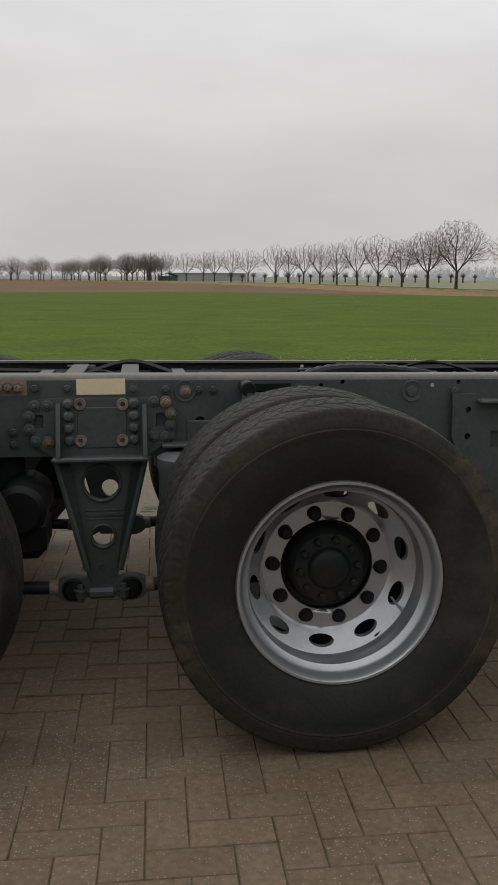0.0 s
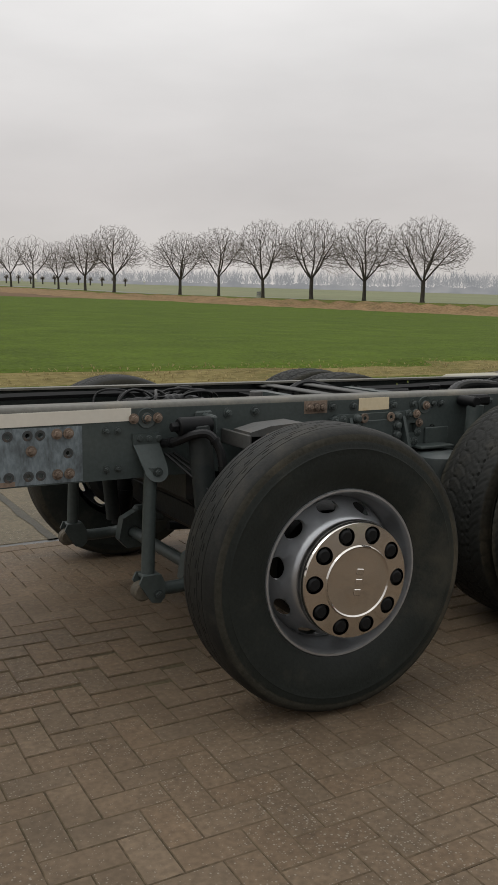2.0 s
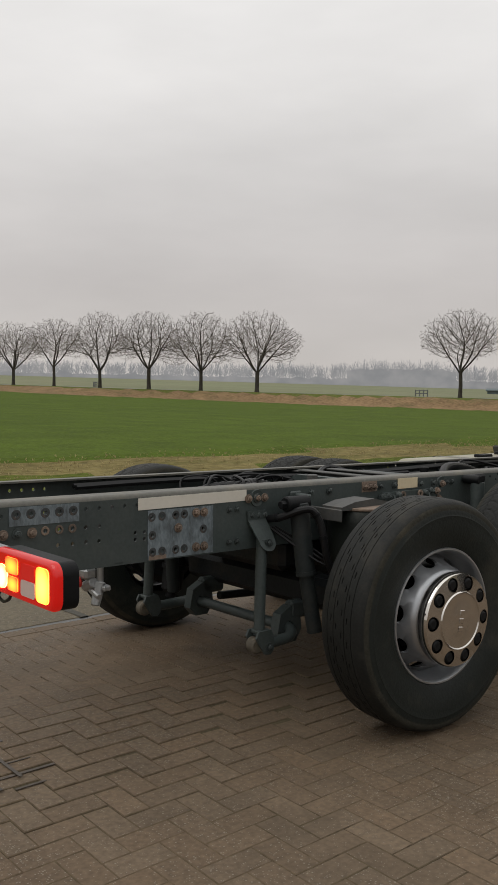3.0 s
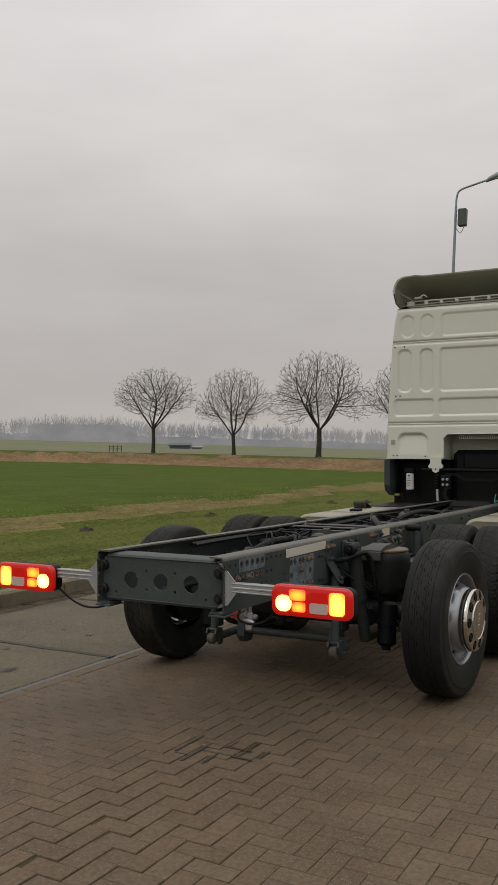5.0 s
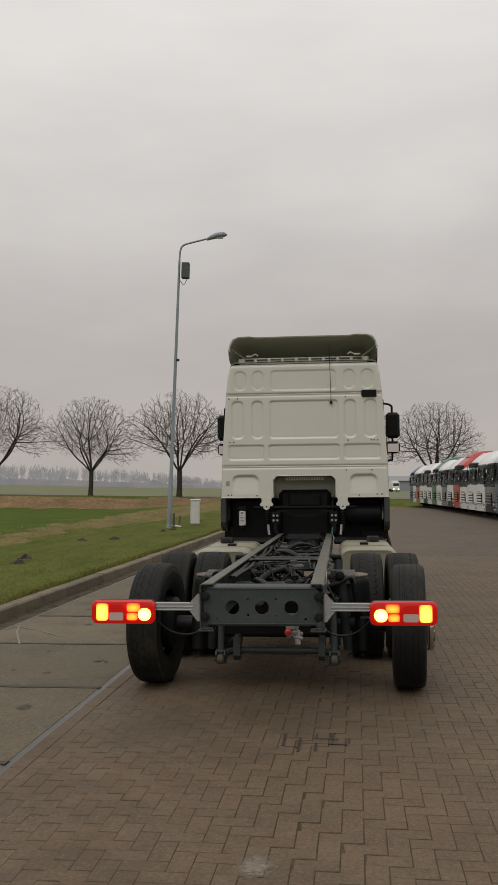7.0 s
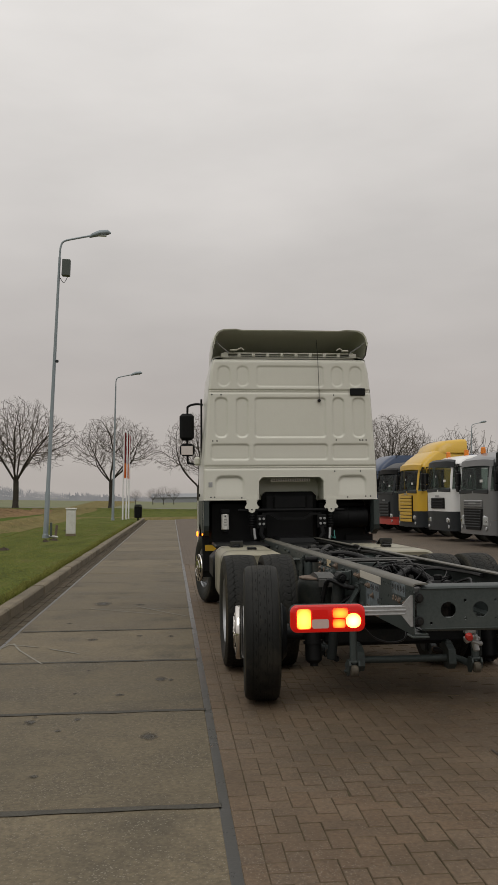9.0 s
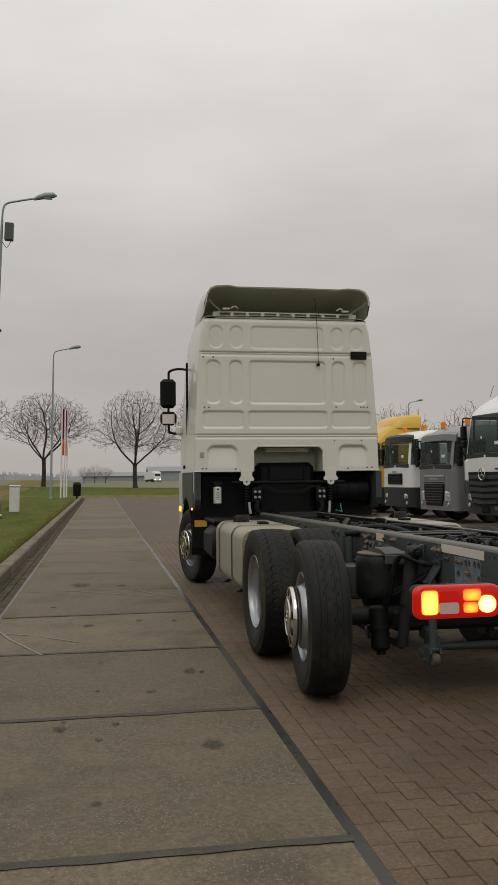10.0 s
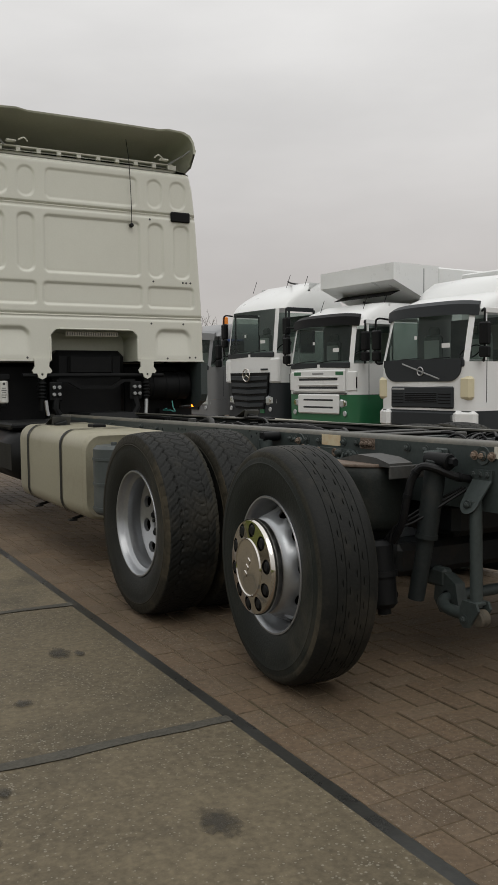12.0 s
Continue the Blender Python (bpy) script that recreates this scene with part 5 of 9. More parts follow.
# tail lamps on aluminium arms
for side in (-1, 1):
    g = Geo()
    g.plate([(-0.40, 0.935), (-0.415, 0.935), (-0.47, 0.875), (-0.72, 0.872), (-0.72, 0.835), (-0.47, 0.830), (-0.415, 0.76), (-0.40, 0.76)], [], 0, 0.006, m=Matrix(((0, 1, 0, -1.768), (-side, 0, 0, 0), (0, 0, 1, 0), (0, 0, 0, 1))))
    g.box((-1.745, side * 0.585, 0.873), (0.05, 0.28, 0.008), 0.002)
    g.box((-1.745, side * 0.585, 0.832), (0.05, 0.28, 0.008), 0.002)
    g.box((-1.765, side * 0.585, 0.852), (0.012, 0.29, 0.012), 0.003)
    part("lamp_arm", g, M_ALU, truck, "grey aluminium lamp arm", smooth=30)
    lc = side * 0.895
    across = Matrix(((0, 1, 0, 0), (1, 0, 0, 0), (0, 0, 1, 0), (0, 0, 0, 1)))

    def rounded(cy, cz, hy, hz, r, n=7):
        """Outline of a rounded rectangle in y and z."""
        out_ = []
        for sy, sz, a0 in ((1, 1, 0), (-1, 1, 90), (-1, -1, 180), (1, -1, 270)):
            out_ += [(cy + sy * (hy - r) + r * math.cos(radians(a0 + 90 * k / (n - 1))), cz + sz * (hz - r) + r * math.sin(radians(a0 + 90 * k / (n - 1)))) for k in range(n)]
        return out_

    lamp = part("tail_lamp", Geo().plate(rounded(lc, 0.822, 0.209, 0.074, 0.040), [], -1.79, -1.730, m=across), M_BLACK, truck, "lit rear lamp unit in a black housing")
    lens = Geo()
    rings = [(0.210, 0.075, -1.785), (0.2105, 0.0755, -1.798), (0.206, 0.071, -1.809), (0.198, 0.063, -1.8125)]
    loops = [rounded(lc, 0.822, hy, hz, 0.040) for hy, hz, _ in rings]
    k_ = len(loops[0])
    lens.v = [(x_, y_, z_) for lp, (_, _, x_) in zip(loops, rings) for y_, z_ in lp]
    lens.f = [(i_ * k_ + q, i_ * k_ + (q + 1) % k_, (i_ + 1) * k_ + (q + 1) % k_, (i_ + 1) * k_ + q) for i_ in range(3) for q in range(k_)] + [tuple(3 * k_ + q for q in range(k_))]
    part("red_lens", lens, M_REDLENS, lamp, "red lens", smooth=50)

    def seg(name, y0, y1, z0, z1, m, label, side=side, lamp=lamp):
        a, b = side * y0, side * y1
        part(name, Geo().plate(rounded((a + b) / 2, (z0 + z1) / 2, abs(b - a) / 2, (z1 - z0) / 2, min(abs(b - a), z1 - z0) * (0.45 if "brake" in name else 0.22)), [], -1.8165, -1.811, m=across), m, lamp, label, smooth=25)

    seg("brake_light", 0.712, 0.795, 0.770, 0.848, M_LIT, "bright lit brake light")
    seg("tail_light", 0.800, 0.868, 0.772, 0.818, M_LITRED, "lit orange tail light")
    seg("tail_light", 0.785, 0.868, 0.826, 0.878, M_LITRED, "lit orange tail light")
    seg("reversing_light", 0.892, 0.986, 0.770, 0.820, M_CLEARLENS, "clear reversing light")
    seg("fog_light", 0.895, 0.985, 0.826, 0.872, M_REDLENS, "dark red lens")
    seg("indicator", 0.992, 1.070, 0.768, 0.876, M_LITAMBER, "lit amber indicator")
    g = Geo().tube(curve_pts([(-1.76, side * 0.70, 0.78), (-1.72, side * 0.62, 0.70), (-1.70, side * 0.52, 0.665), (-1.66, side * 0.42, 0.68), (-1.5, side * 0.37, 0.74)]), 0.006, 6)
    part("lamp_cable", g, M_CABLE, truck, "thin black lamp cable")

# ---- cab ----
CAB_X = 5.47


def cab_half(z):
    pts = [(0.9, 1.235), (1.47, 1.236), (1.94, 1.228), (2.98, 1.160), (3.30, 1.125), (3.46, 1.085)]
    for (z0, w0), (z1, w1) in zip(pts, pts[1:]):
        if z <= z1:
            return w0 + (w1 - w0) * (z - z0) / (z1 - z0)
    return pts[-1][1]


def round_rect(y, z, y0, y1, z0, z1, r):
    cy, cz, hy, hz = (y0 + y1) / 2, (z0 + z1) / 2, (y1 - y0) / 2 - r, (z1 - z0) / 2 - r
    dy, dz = max(abs(y - cy) - hy, 0), max(abs(z - cz) - hz, 0)
    ins = min(max(abs(y - cy) - hy, abs(z - cz) - hz), 0)
    return math.hypot(dy, dz) + ins - r


PRESSED = [(0.86, 1.02, 3.08, 3.35, 0.075), (0.60, 0.75, 3.08, 3.35, 0.072), (0.90, 1.06, 2.36, 2.90, 0.06), (0.61, 0.76, 2.36, 2.90, 0.06), (0.60, 1.11, 2.045, 2.245, 0.03)]
PRESSED_MID = [(-0.47, 0.47, 3.075, 3.35, 0.04), (-0.495, 0.495, 2.36, 2.90, 0.035), (-0.515, 0.515, 2.045, 2.245, 0.03)]


def pressed_depth(y, z):
    def step(d, w=0.016):
        t = min(max((d + w) / (2 * w), 0), 1)
        return 1 - t * t * (3 - 2 * t)
    a, dep = abs(y), 0.0
    for r in PRESSED:
        sd = round_rect(a, z, *r)
        soft = 0.55 if r[2] > 3.0 else 0.9
        dep += soft * (0.019 * step(sd) + 0.009 * math.exp(-(sd / 0.010) ** 2))
    for r in PRESSED_MID:
        sd = round_rect(y, z, *r)
        soft = 0.55 if r[2] > 3.0 else 0.9
        dep += soft * (0.019 * step(sd) + 0.009 * math.exp(-(sd / 0.010) ** 2))
    sd = round_rect(a, z, 0.68, 1.06, 1.40, 1.80, 0.09)
    dep += 0.035 * step(sd, 0.02) * min(1, max(0, (z - 1.53) / 0.25))
    for zs, w, dd in ((3.015, 0.007, 0.020), (2.985, 0.012, 0.012), (1.945, 0.007, 0.020), (1.915, 0.012, 0.012)):
        dep += dd * math.exp(-((z - zs) / w) ** 2)
    return dep


cab = part("cab_body", Geo().box((6.80, 0, 1.6), (1.7, 2.0, 0.25), 0.02), M_BLACK, truck, "black cab floor structure")
NY, NZ = 210, 170
g = Geo()
keep = {}
for j in range(NZ + 1):
    z = 1.475 + (3.46 - 1.475) * j / NZ
    for i in range(NY + 1):
        u = -1 + 2 * i / NY
        w = cab_half(z)
        y = u * w
        x = CAB_X + pressed_depth(y, z)
        e = max(0.0, abs(y) - (w - 0.045)) / 0.045
        x += 0.05 * (1 - math.sqrt(max(0.0, 1 - e * e)))
        et = max(0.0, z - 3.40) / 0.06
        x += 0.05 * (1 - math.sqrt(max(0.0, 1 - et * et)))
        g.v.append((x, y, z))
for j in range(NZ):
    for i in range(NY):
        z = 1.475 + (3.46 - 1.475) * (j + 0.5) / NZ
        y = (-1 + 2 * (i + 0.5) / NY) * cab_half(z)
        if round_rect(y, z, -0.46, 0.46, 1.2, 1.79, 0.085) < 0:
            continue
        g.f.append((j * (NY + 1) + i, j * (NY + 1) + i + 1, (j + 1) * (NY + 1) + i + 1, (j + 1) * (NY + 1) + i))
back = part("rear_wall", g, M_WHITE, truck, "white pressed sheet-metal cab rear wall", smooth=60)
# recess over the engine tunnel
g = Geo()
loop = [(-0.46, 1.475)] + [(-0.375 - 0.085 * math.cos(radians(a_)), 1.705 + 0.085 * math.sin(radians(a_))) for a_ in range(0, 91, 15)] + [(0.375 + 0.085 * math.sin(radians(a_)), 1.705 + 0.085 * math.cos(radians(a_))) for a_ in range(0, 91, 15)] + [(0.46, 1.475)]
for k in range(len(loop) - 1):
    (ya, za), (yb, zb) = loop[k], loop[k + 1]
    g.add([(CAB_X - 0.006, ya * 1.008, za), (CAB_X - 0.006, yb * 1.008, zb + 0.004), (CAB_X + 0.36, yb * 0.96, zb - 0.02), (CAB_X + 0.36, ya * 0.96, za - 0.02 if k else za)], [(0, 1, 2, 3)])
g.add([(CAB_X + 0.36, y, z) for y, z in loop], [tuple(range(len(loop)))])
part("tunnel_recess", g, M_SPOILER, truck, "recess over the engine tunnel", smooth=30)
# bright folded edge along the bottom and round the opening
g = Geo()
for s in (-1, 1):
    g.box((CAB_X + 0.012, s * 0.85, 1.476), (0.03, 0.77, 0.016), 0.005)
    g.box((CAB_X + 0.004, s * 0.465, 1.59), (0.02, 0.018, 0.23), 0.005)
g.box((CAB_X + 0.004, 0, 1.796), (0.02, 0.75, 0.016), 0.005)
part("wall_edge", g, M_WHITE, truck, smooth=30)
# vent strip in the recess
v = part("vent", Geo().box((CAB_X + 0.10, 0, 1.752), (0.02, 0.56, 0.05), 0.006), M_TAPE, truck, "pale ventilation grille")
for k in range(22):
    part("vent_slot", Geo().box((CAB_X + 0.088, -0.26 + k * 0.0248, 1.752), (0.004, 0.008, 0.032), 0.001) if k == 0 else bpy.data.objects["vent_slot"].data, M_INK, v, at=pose(0, k * 0.0248, 0) if k else None)
# screws and small marks on the wall
g = Geo().cyl((0, 0, 0), (-0.006, 0, 0), 0.011, n=10, ch=0.002)
plug = g.mesh("plug", M_INK, 30)
for y, z in ((1.10, 2.30), (1.04, 2.30), (0.98, 2.95), (1.11, 2.95), (-0.62, 2.95), (-0.99, 2.31), (-1.03, 2.31), (-1.08, 2.31), (-0.65, 2.31), (-0.62, 1.87), (-0.99, 1.87), (1.13, 1.515), (1.08, 1.515), (-1.06, 1.515), (-1.13, 1.515), (0.70, 1.505), (-0.80, 1.505)):
    part("plug", plug, None, back, at=pose(CAB_X + 0.002, y, z))
part("plate_mark", Geo().box((CAB_X - 0.002, 1.135, 1.69), (0.006, 0.055, 0.07), 0.002), M_ALU, back, "small grey data plate")
part("black_tag", Geo().box((CAB_X - 0.010, -0.965, 2.995), (0.03, 0.22, 0.105), 0.01), M_BLACK, back, "black rubber cover")
g = Geo()
g.tube(curve_pts([(CAB_X - 0.02, -0.41, 2.87), (CAB_X - 0.03, -0.405, 3.1), (CAB_X - 0.01, -0.395, 3.5), (CAB_X + 0.05, -0.39, 3.75)]), 0.004, 6)
g.cyl((CAB_X - 0.03, -0.41, 2.87), (CAB_X + 0.01, -0.41, 2.87), 0.022, n=12, ch=0.006)
part("antenna", g, M_CABLE, truck, "thin black whip antenna")

# cab shell: sides, roof and front
g = Geo()
STN = [(5.515, 1.0, 3.46), (5.62, 1.0, 3.50), (6.4, 1.0, 3.52), (7.1, 0.995, 3.48), (7.5, 0.975, 3.36), (7.72, 0.93, 3.05), (7.80, 0.90, 2.6), (7.84, 0.90, 1.6)]
ring = []
for x, k, top in STN:
    row = []
    for z in (1.20, 1.47, 1.94, 2.4, 2.98, 3.30, 3.42, 3.46):
        zz = 1.2 + (z - 1.2) * (top - 1.2) / (3.46 - 1.2)
        row.append((x, cab_half(z) * k, zz))
    row += [(x, 1.03 * k, top + 0.02), (x, 0.9 * k, top + 0.035), (x, 0.4 * k, top + 0.045)]
    ring.append(row + [(a, -b, c) for a, b, c in row[::-1]])
m = len(ring[0])
g.v = [p for r_ in ring for p in r_]
g.f = [(i * m + k, i * m + k + 1, (i + 1) * m + k + 1, (i + 1) * m + k) for i in range(len(ring) - 1) for k in range(m - 1)]
g.f.append(tuple((len(ring) - 1) * m + k for k in range(m)))
part("cab_shell", g, M_WHITE, truck, "white painted cab sides and roof", smooth=40)
for s in (-1, 1):
    # door, window, sill and handle on each side
    door = part("door", Geo().plate([(6.50, 1.30), (7.55, 1.30), (7.50, 2.15), (7.30, 2.95), (6.50, 2.98)], [], 0, 0.012 * s, m=Matrix.Translation((0, s * 1.222, 0)) @ pose(0, 0, 0, s * 2.2, 0, 0) @ Matrix.Translation((0, 0, 0))), M_WHITE, truck, "white cab door", smooth=20)
    part("window", Geo().plate([(6.58, 2.12), (7.42, 2.12), (7.25, 2.86), (6.58, 2.88)], [], 0, 0.006 * s, m=Matrix.Translation((0, s * 1.236, 0)) @ pose(0, 0, 0, s * 2.2, 0, 0)), M_GLASS, door, "dark side window", smooth=20)
    part("door_handle", Geo().box((6.65, s * 1.240, 1.55), (0.16, 0.02, 0.05), 0.008), M_BLACK, door)
    part("seam_strip", Geo().box((6.46, s * 1.212, 2.2), (0.02, 0.03, 1.6), 0.006, m=Matrix.Translation((0, s * 0.0, 0))), M_BLACK, truck, smooth=20)
    # wheel arch and lower fairing
    arch = [(5.62, 1.47), (5.62, 1.02), (5.80, 1.00)] + [(FRONT_X + 0.63 * math.cos(a), 0.50 + 0.63 * math.sin(a)) for a in [math.pi * (0.72 - 0.05 * k) for k in range(11)]] + [(7.10, 0.55), (7.84, 0.40), (7.84, 1.47)]
    dark_arch = [(5.62, 1.47), (5.62, 1.02), (5.80, 1.00)] + [p for p in arch[3:-3] if p[0] < 6.84] + [(6.88, 1.10), (6.88, 1.47)]
    part("side_fairing", Geo().plate(dark_arch, [], s * 1.243, s * 1.21), M_GRAPH, truck, "dark grey moulding over the wheel arch", smooth=20)
    part("front_fairing", Geo().plate([(6.885, 1.47), (6.885, 1.06)] + [p for p in arch[3:-3] if p[0] > 6.89] + [(7.10, 0.62), (7.24, 0.60), (7.30, 0.80), (7.30, 1.47)], [], s * 1.247, s * 1.21), M_WHITE, truck, "white panel ahead of the front wheel", smooth=20)
    g = Geo()
    g.bent([(FRONT_X + 0.60 * math.cos(a), 0.50 + 0.60 * math.sin(a)) for a in [math.pi * (1.06 - 0.056 * k) for k in range(16)]], s * 0.86, s * 1.236, 0.012)
    part("mudguard", g, M_BLACK, truck, "black front wheel mudguard", smooth=40)
    part("rear_fairing", Geo().plate([(5.40, 1.46), (5.66, 1.46), (5.66, 1.02), (5.60, 0.98), (5.44, 1.05), (5.40, 1.12)], [], s * 1.235, s * 1.16), M_GRAPH, truck, "dark grey rear corner fairing", smooth=20)
    part("mud_flap", Geo().box((5.80, s * 1.03, 0.72), (0.02, 0.40, 0.50), 0.006), M_BLACK, truck)
    part("marker_light", Geo().box((7.10 if s > 0 else 7.1, s * 1.252, 0.95), (0.10, 0.03, 0.075), 0.012), M_AMBER, truck, "lit orange marker light")
    part("marker_light", Geo().box((5.78, s * 1.235, 0.99), (0.03, 0.02, 0.03), 0.006), M_AMBER, truck, "lit orange marker light")
    part("yellow_label", Geo().box((5.785, s * 1.12, 0.80), (0.012, 0.16, 0.085), 0.002), M_YELLOW, truck, "yellow label")
    # mirrors
    mir = part("mirror_arm", Geo().tube(curve_pts([(7.05, s * 1.17, 2.98), (7.15, s * 1.26, 3.00), (7.20, s * 1.38, 2.97), (7.22, s * 1.40, 2.86), (7.22, s * 1.40, 2.15), (7.20, s * 1.36, 2.06), (7.1, s * 1.22, 2.05)]), 0.018, 8), M_BLACK, truck, "black tubular mirror arm")
    part("mirror", Geo().box((7.22, s * 1.41, 2.64), (0.11, 0.23, 0.43), 0.045), M_BLACK, mir, "black mirror housing")
    part("mirror", Geo().box((7.22, s * 1.405, 2.275), (0.11, 0.24, 0.20), 0.045), M_BLACK, mir, "black wide-angle mirror housing")
    part("mirror_glass", Geo().box((7.163, s * 1.41, 2.265), (0.004, 0.18, 0.14), 0.02), M_CHROME, mir, "mirror glass")
    part("mirror_bracket", Geo().box((7.12, s * 1.25, 2.09), (0.12, 0.10, 0.14), 0.03), M_WHITE, mir, "white mirror foot")
    # brackets that hold the cab on its rear springs
    br = [(s * 0.48, 1.50), (s * 0.64, 1.50), (s * 0.63, 1.42), (s * 0.66, 1.375), (s * 0.645, 1.35), (s * 0.61, 1.35), (s * 0.60, 1.31), (s * 0.56, 1.29), (s * 0.52, 1.31), (s * 0.51, 1.35), (s * 0.475, 1.35), (s * 0.46, 1.375), (s * 0.49, 1.42)]
    part("cab_bracket", Geo().plate(br, [circle(s * 0.56, 1.34, 0.012, 10)], 0, 0.025, m=Matrix(((0, 1, 0, CAB_X - 0.015), (1, 0, 0, 0), (0, 0, 1, 0), (0, 0, 0, 1)))), M_WHITE, truck, "white cast cab bracket", smooth=20)
    g = Geo().cyl((CAB_X + 0.03, s * 0.555, 0.98), (CAB_X + 0.03, s * 0.555, 1.34), 0.030, n=14)
    for k in range(5):
        g.cyl((CAB_X + 0.03, s * 0.555, 1.10 + k * 0.035), (CAB_X + 0.03, s * 0.555, 1.122 + k * 0.035), 0.046, n=16, ch=0.007)
    part("cab_damper", g, M_BLACK, truck, "black cab spring damper")
    for dz in (0, 0.07):
        for dy in (0, 0.055):
            part("support_bolt", Geo().cyl((CAB_X - 0.03, s * (0.40 + dy), 1.14 + dz), (CAB_X - 0.06, s * (0.40 + dy), 1.14 + dz), 0.019, n=6, ch=0.003), M_ALU, truck, "bright bolt")
    g = Geo()
    g.box((CAB_X, s * 0.425, 1.17), (0.05, 0.13, 0.19), 0.01)
    g.tube([(CAB_X, s * 0.42, 1.10), (CAB_X - 0.02, s * 0.44, 1.0), (CAB_X - 0.02, s * 0.40, 0.93)], 0.035, 8)
    part("support_arm", g, M_BLACK, truck)
    part("coil_pin", Geo().tube([(CAB_X - 0.05, s * 0.52, 0.93), (CAB_X - 0.04, s * 0.53, 1.0), (CAB_X - 0.03, s * 0.535, 1.08)], 0.018, 8), M_ALU, truck)
# crossbar and engine cover behind the cab
g = Geo()
g.tube([(CAB_X + 0.02, -0.75, 1.33), (CAB_X + 0.02, 0.75, 1.33)], 0.022, 10)
g.plate([(-0.42, 1.26), (-0.30, 1.26), (-0.18, 1.19), (0.18, 1.19), (0.30, 1.26), (0.42, 1.26), (0.42, 1.29), (0.28, 1.29), (0.17, 1.225), (-0.17, 1.225), (-0.28, 1.29), (-0.42, 1.29)], [], 0, 0.04, m=Matrix(((0, 1, 0, CAB_X - 0.02), (1, 0, 0, 0), (0, 0, 1, 0), (0, 0, 0, 1))))
part("cab_crossbar", g, M_BLACK, truck)
part("engine_cover", Geo().box((6.0, 0, 1.19), (0.7, 0.78, 0.80), 0.06), M_BLACK, truck, "black moulded engine cover", smooth=30)
part("engine_cover_panel", Geo().box((5.63, 0, 1.44), (0.05, 0.48, 0.20), 0.03), M_BLACK, truck, smooth=30)
part("bulkhead", Geo().box((6.05, 0.78, 1.15), (0.6, 0.72, 0.62), 0.04), M_BLACK, truck)
part("bulkhead", Geo().box((6.1, -0.78, 1.15), (0.5, 0.72, 0.62), 0.04), M_BLACK, truck)
g = Geo().cyl((5.72, -0.58, 1.22), (5.72, -1.13, 1.22), 0.155, n=28, ch=0.02)
for k in range(3):
    g.cyl((5.72, -0.68 - 0.15 * k, 1.22), (5.72, -0.70 - 0.15 * k, 1.22), 0.162, n=28)
part("air_intake", g, M_BLACK, truck, "black ribbed air intake drum", smooth=30)
# fuel filter
f_ = part("fuel_filter", Geo().cyl((5.55, 0.93, 1.06), (5.55, 0.93, 1.28), 0.052, n=24, ch=0.010), M_FILTER, truck, "white fuel filter canister with printed label")
part("filter_head", Geo().box((5.55, 0.93, 1.315), (0.10, 0.13, 0.06), 0.012), M_BLACK, f_)
part("filter_bowl", Geo().cyl((5.55, 0.93, 1.02), (5.55, 0.93, 1.06), 0.042, n=20, ch=0.01), M_BLACK, f_)
for k in range(5):
    part("printed_line", Geo().box((5.4965, 0.93, 1.12 + 0.022 * k), (0.002, 0.05 if k % 2 else 0.036, 0.006), 0.0005), M_INK, f_)
part("printed_mark", Geo().box((5.4965, 0.93, 1.25), (0.002, 0.024, 0.024), 0.0005), M_INK, f_)

# roof spoiler, open to the rear
def spoiler_section(x, w, top, low, inset=0.0):
    w, top = w - inset, top - inset
    half = [(w, low), (w + 0.012, low + 0.05), (w + 0.008, top - 0.20), (w - 0.012, top - 0.10), (w - 0.055, top - 0.035), (w - 0.13, top - 0.004), (w - 0.22, top), (w - 0.30, top + 0.004), (w - 0.40, top - 0.012), (0.3, top - 0.010), (0, top - 0.008)]
    return [(x, y, z) for y, z in half] + [(x, -y, z) for y, z in half[-2::-1]]


SPO = [(5.33, 1.085, 3.855, 3.63), (5.45, 1.095, 3.87, 3.52), (5.75, 1.10, 3.885, 3.47), (6.3, 1.09, 3.85, 3.47), (6.8, 1.06, 3.76, 3.46), (7.2, 1.0, 3.62, 3.42), (7.45, 0.95, 3.50, 3.36)]
SPO_IN = [SPO[0], (5.45, 1.095, 3.862, 3.52), (5.62, 1.09, 3.835, 3.47), (5.95, 1.07, 3.75, 3.46), (6.35, 1.03, 3.62, 3.45), (6.75, 0.98, 3.49, 3.44)]
for inset, name, m_, lab in ((0.0, "roof_spoiler", M_WHITE, "white roof air deflector"), (0.014, "spoiler_lining", M_SPOILER, "dull grey-green inside of the roof deflector")):
    g = Geo()
    rows = [spoiler_section(x + (0.004 if inset else 0), w, t, lo + inset, inset) for x, w, t, lo in (SPO_IN if inset else SPO)]
    m = len(rows[0])
    g.v = [p for r_ in rows for p in r_]
    g.f = [(i * m + k, i * m + k + 1, (i + 1) * m + k + 1, (i + 1) * m + k) for i in range(len(rows) - 1) for k in range(m - 1)]
    part(name, g, m_, truck, lab, smooth=50)
g = Geo()
a, b = spoiler_section(SPO[0][0], *SPO[0][1:]), spoiler_section(SPO[0][0] + 0.004, SPO[0][1], SPO[0][2], SPO[0][3] + 0.014, 0.016)
g.v = [(x - 0.004, y, z) for x, y, z in a] + b
m = len(a)
g.f = [(k, k + 1, m + k + 1, m + k) for k in range(m - 1)]
part("spoiler_lip", g, M_SPOILER, truck, "pale edge of the roof deflector", smooth=50)
part("spoiler_slot", Geo().box((0, 0, 0), (0.03, 0.44, 0.012), 0.004, m=pose(5.80, -0.02, 3.775, 0, 14, 0)), M_INK, truck)
g = Geo()
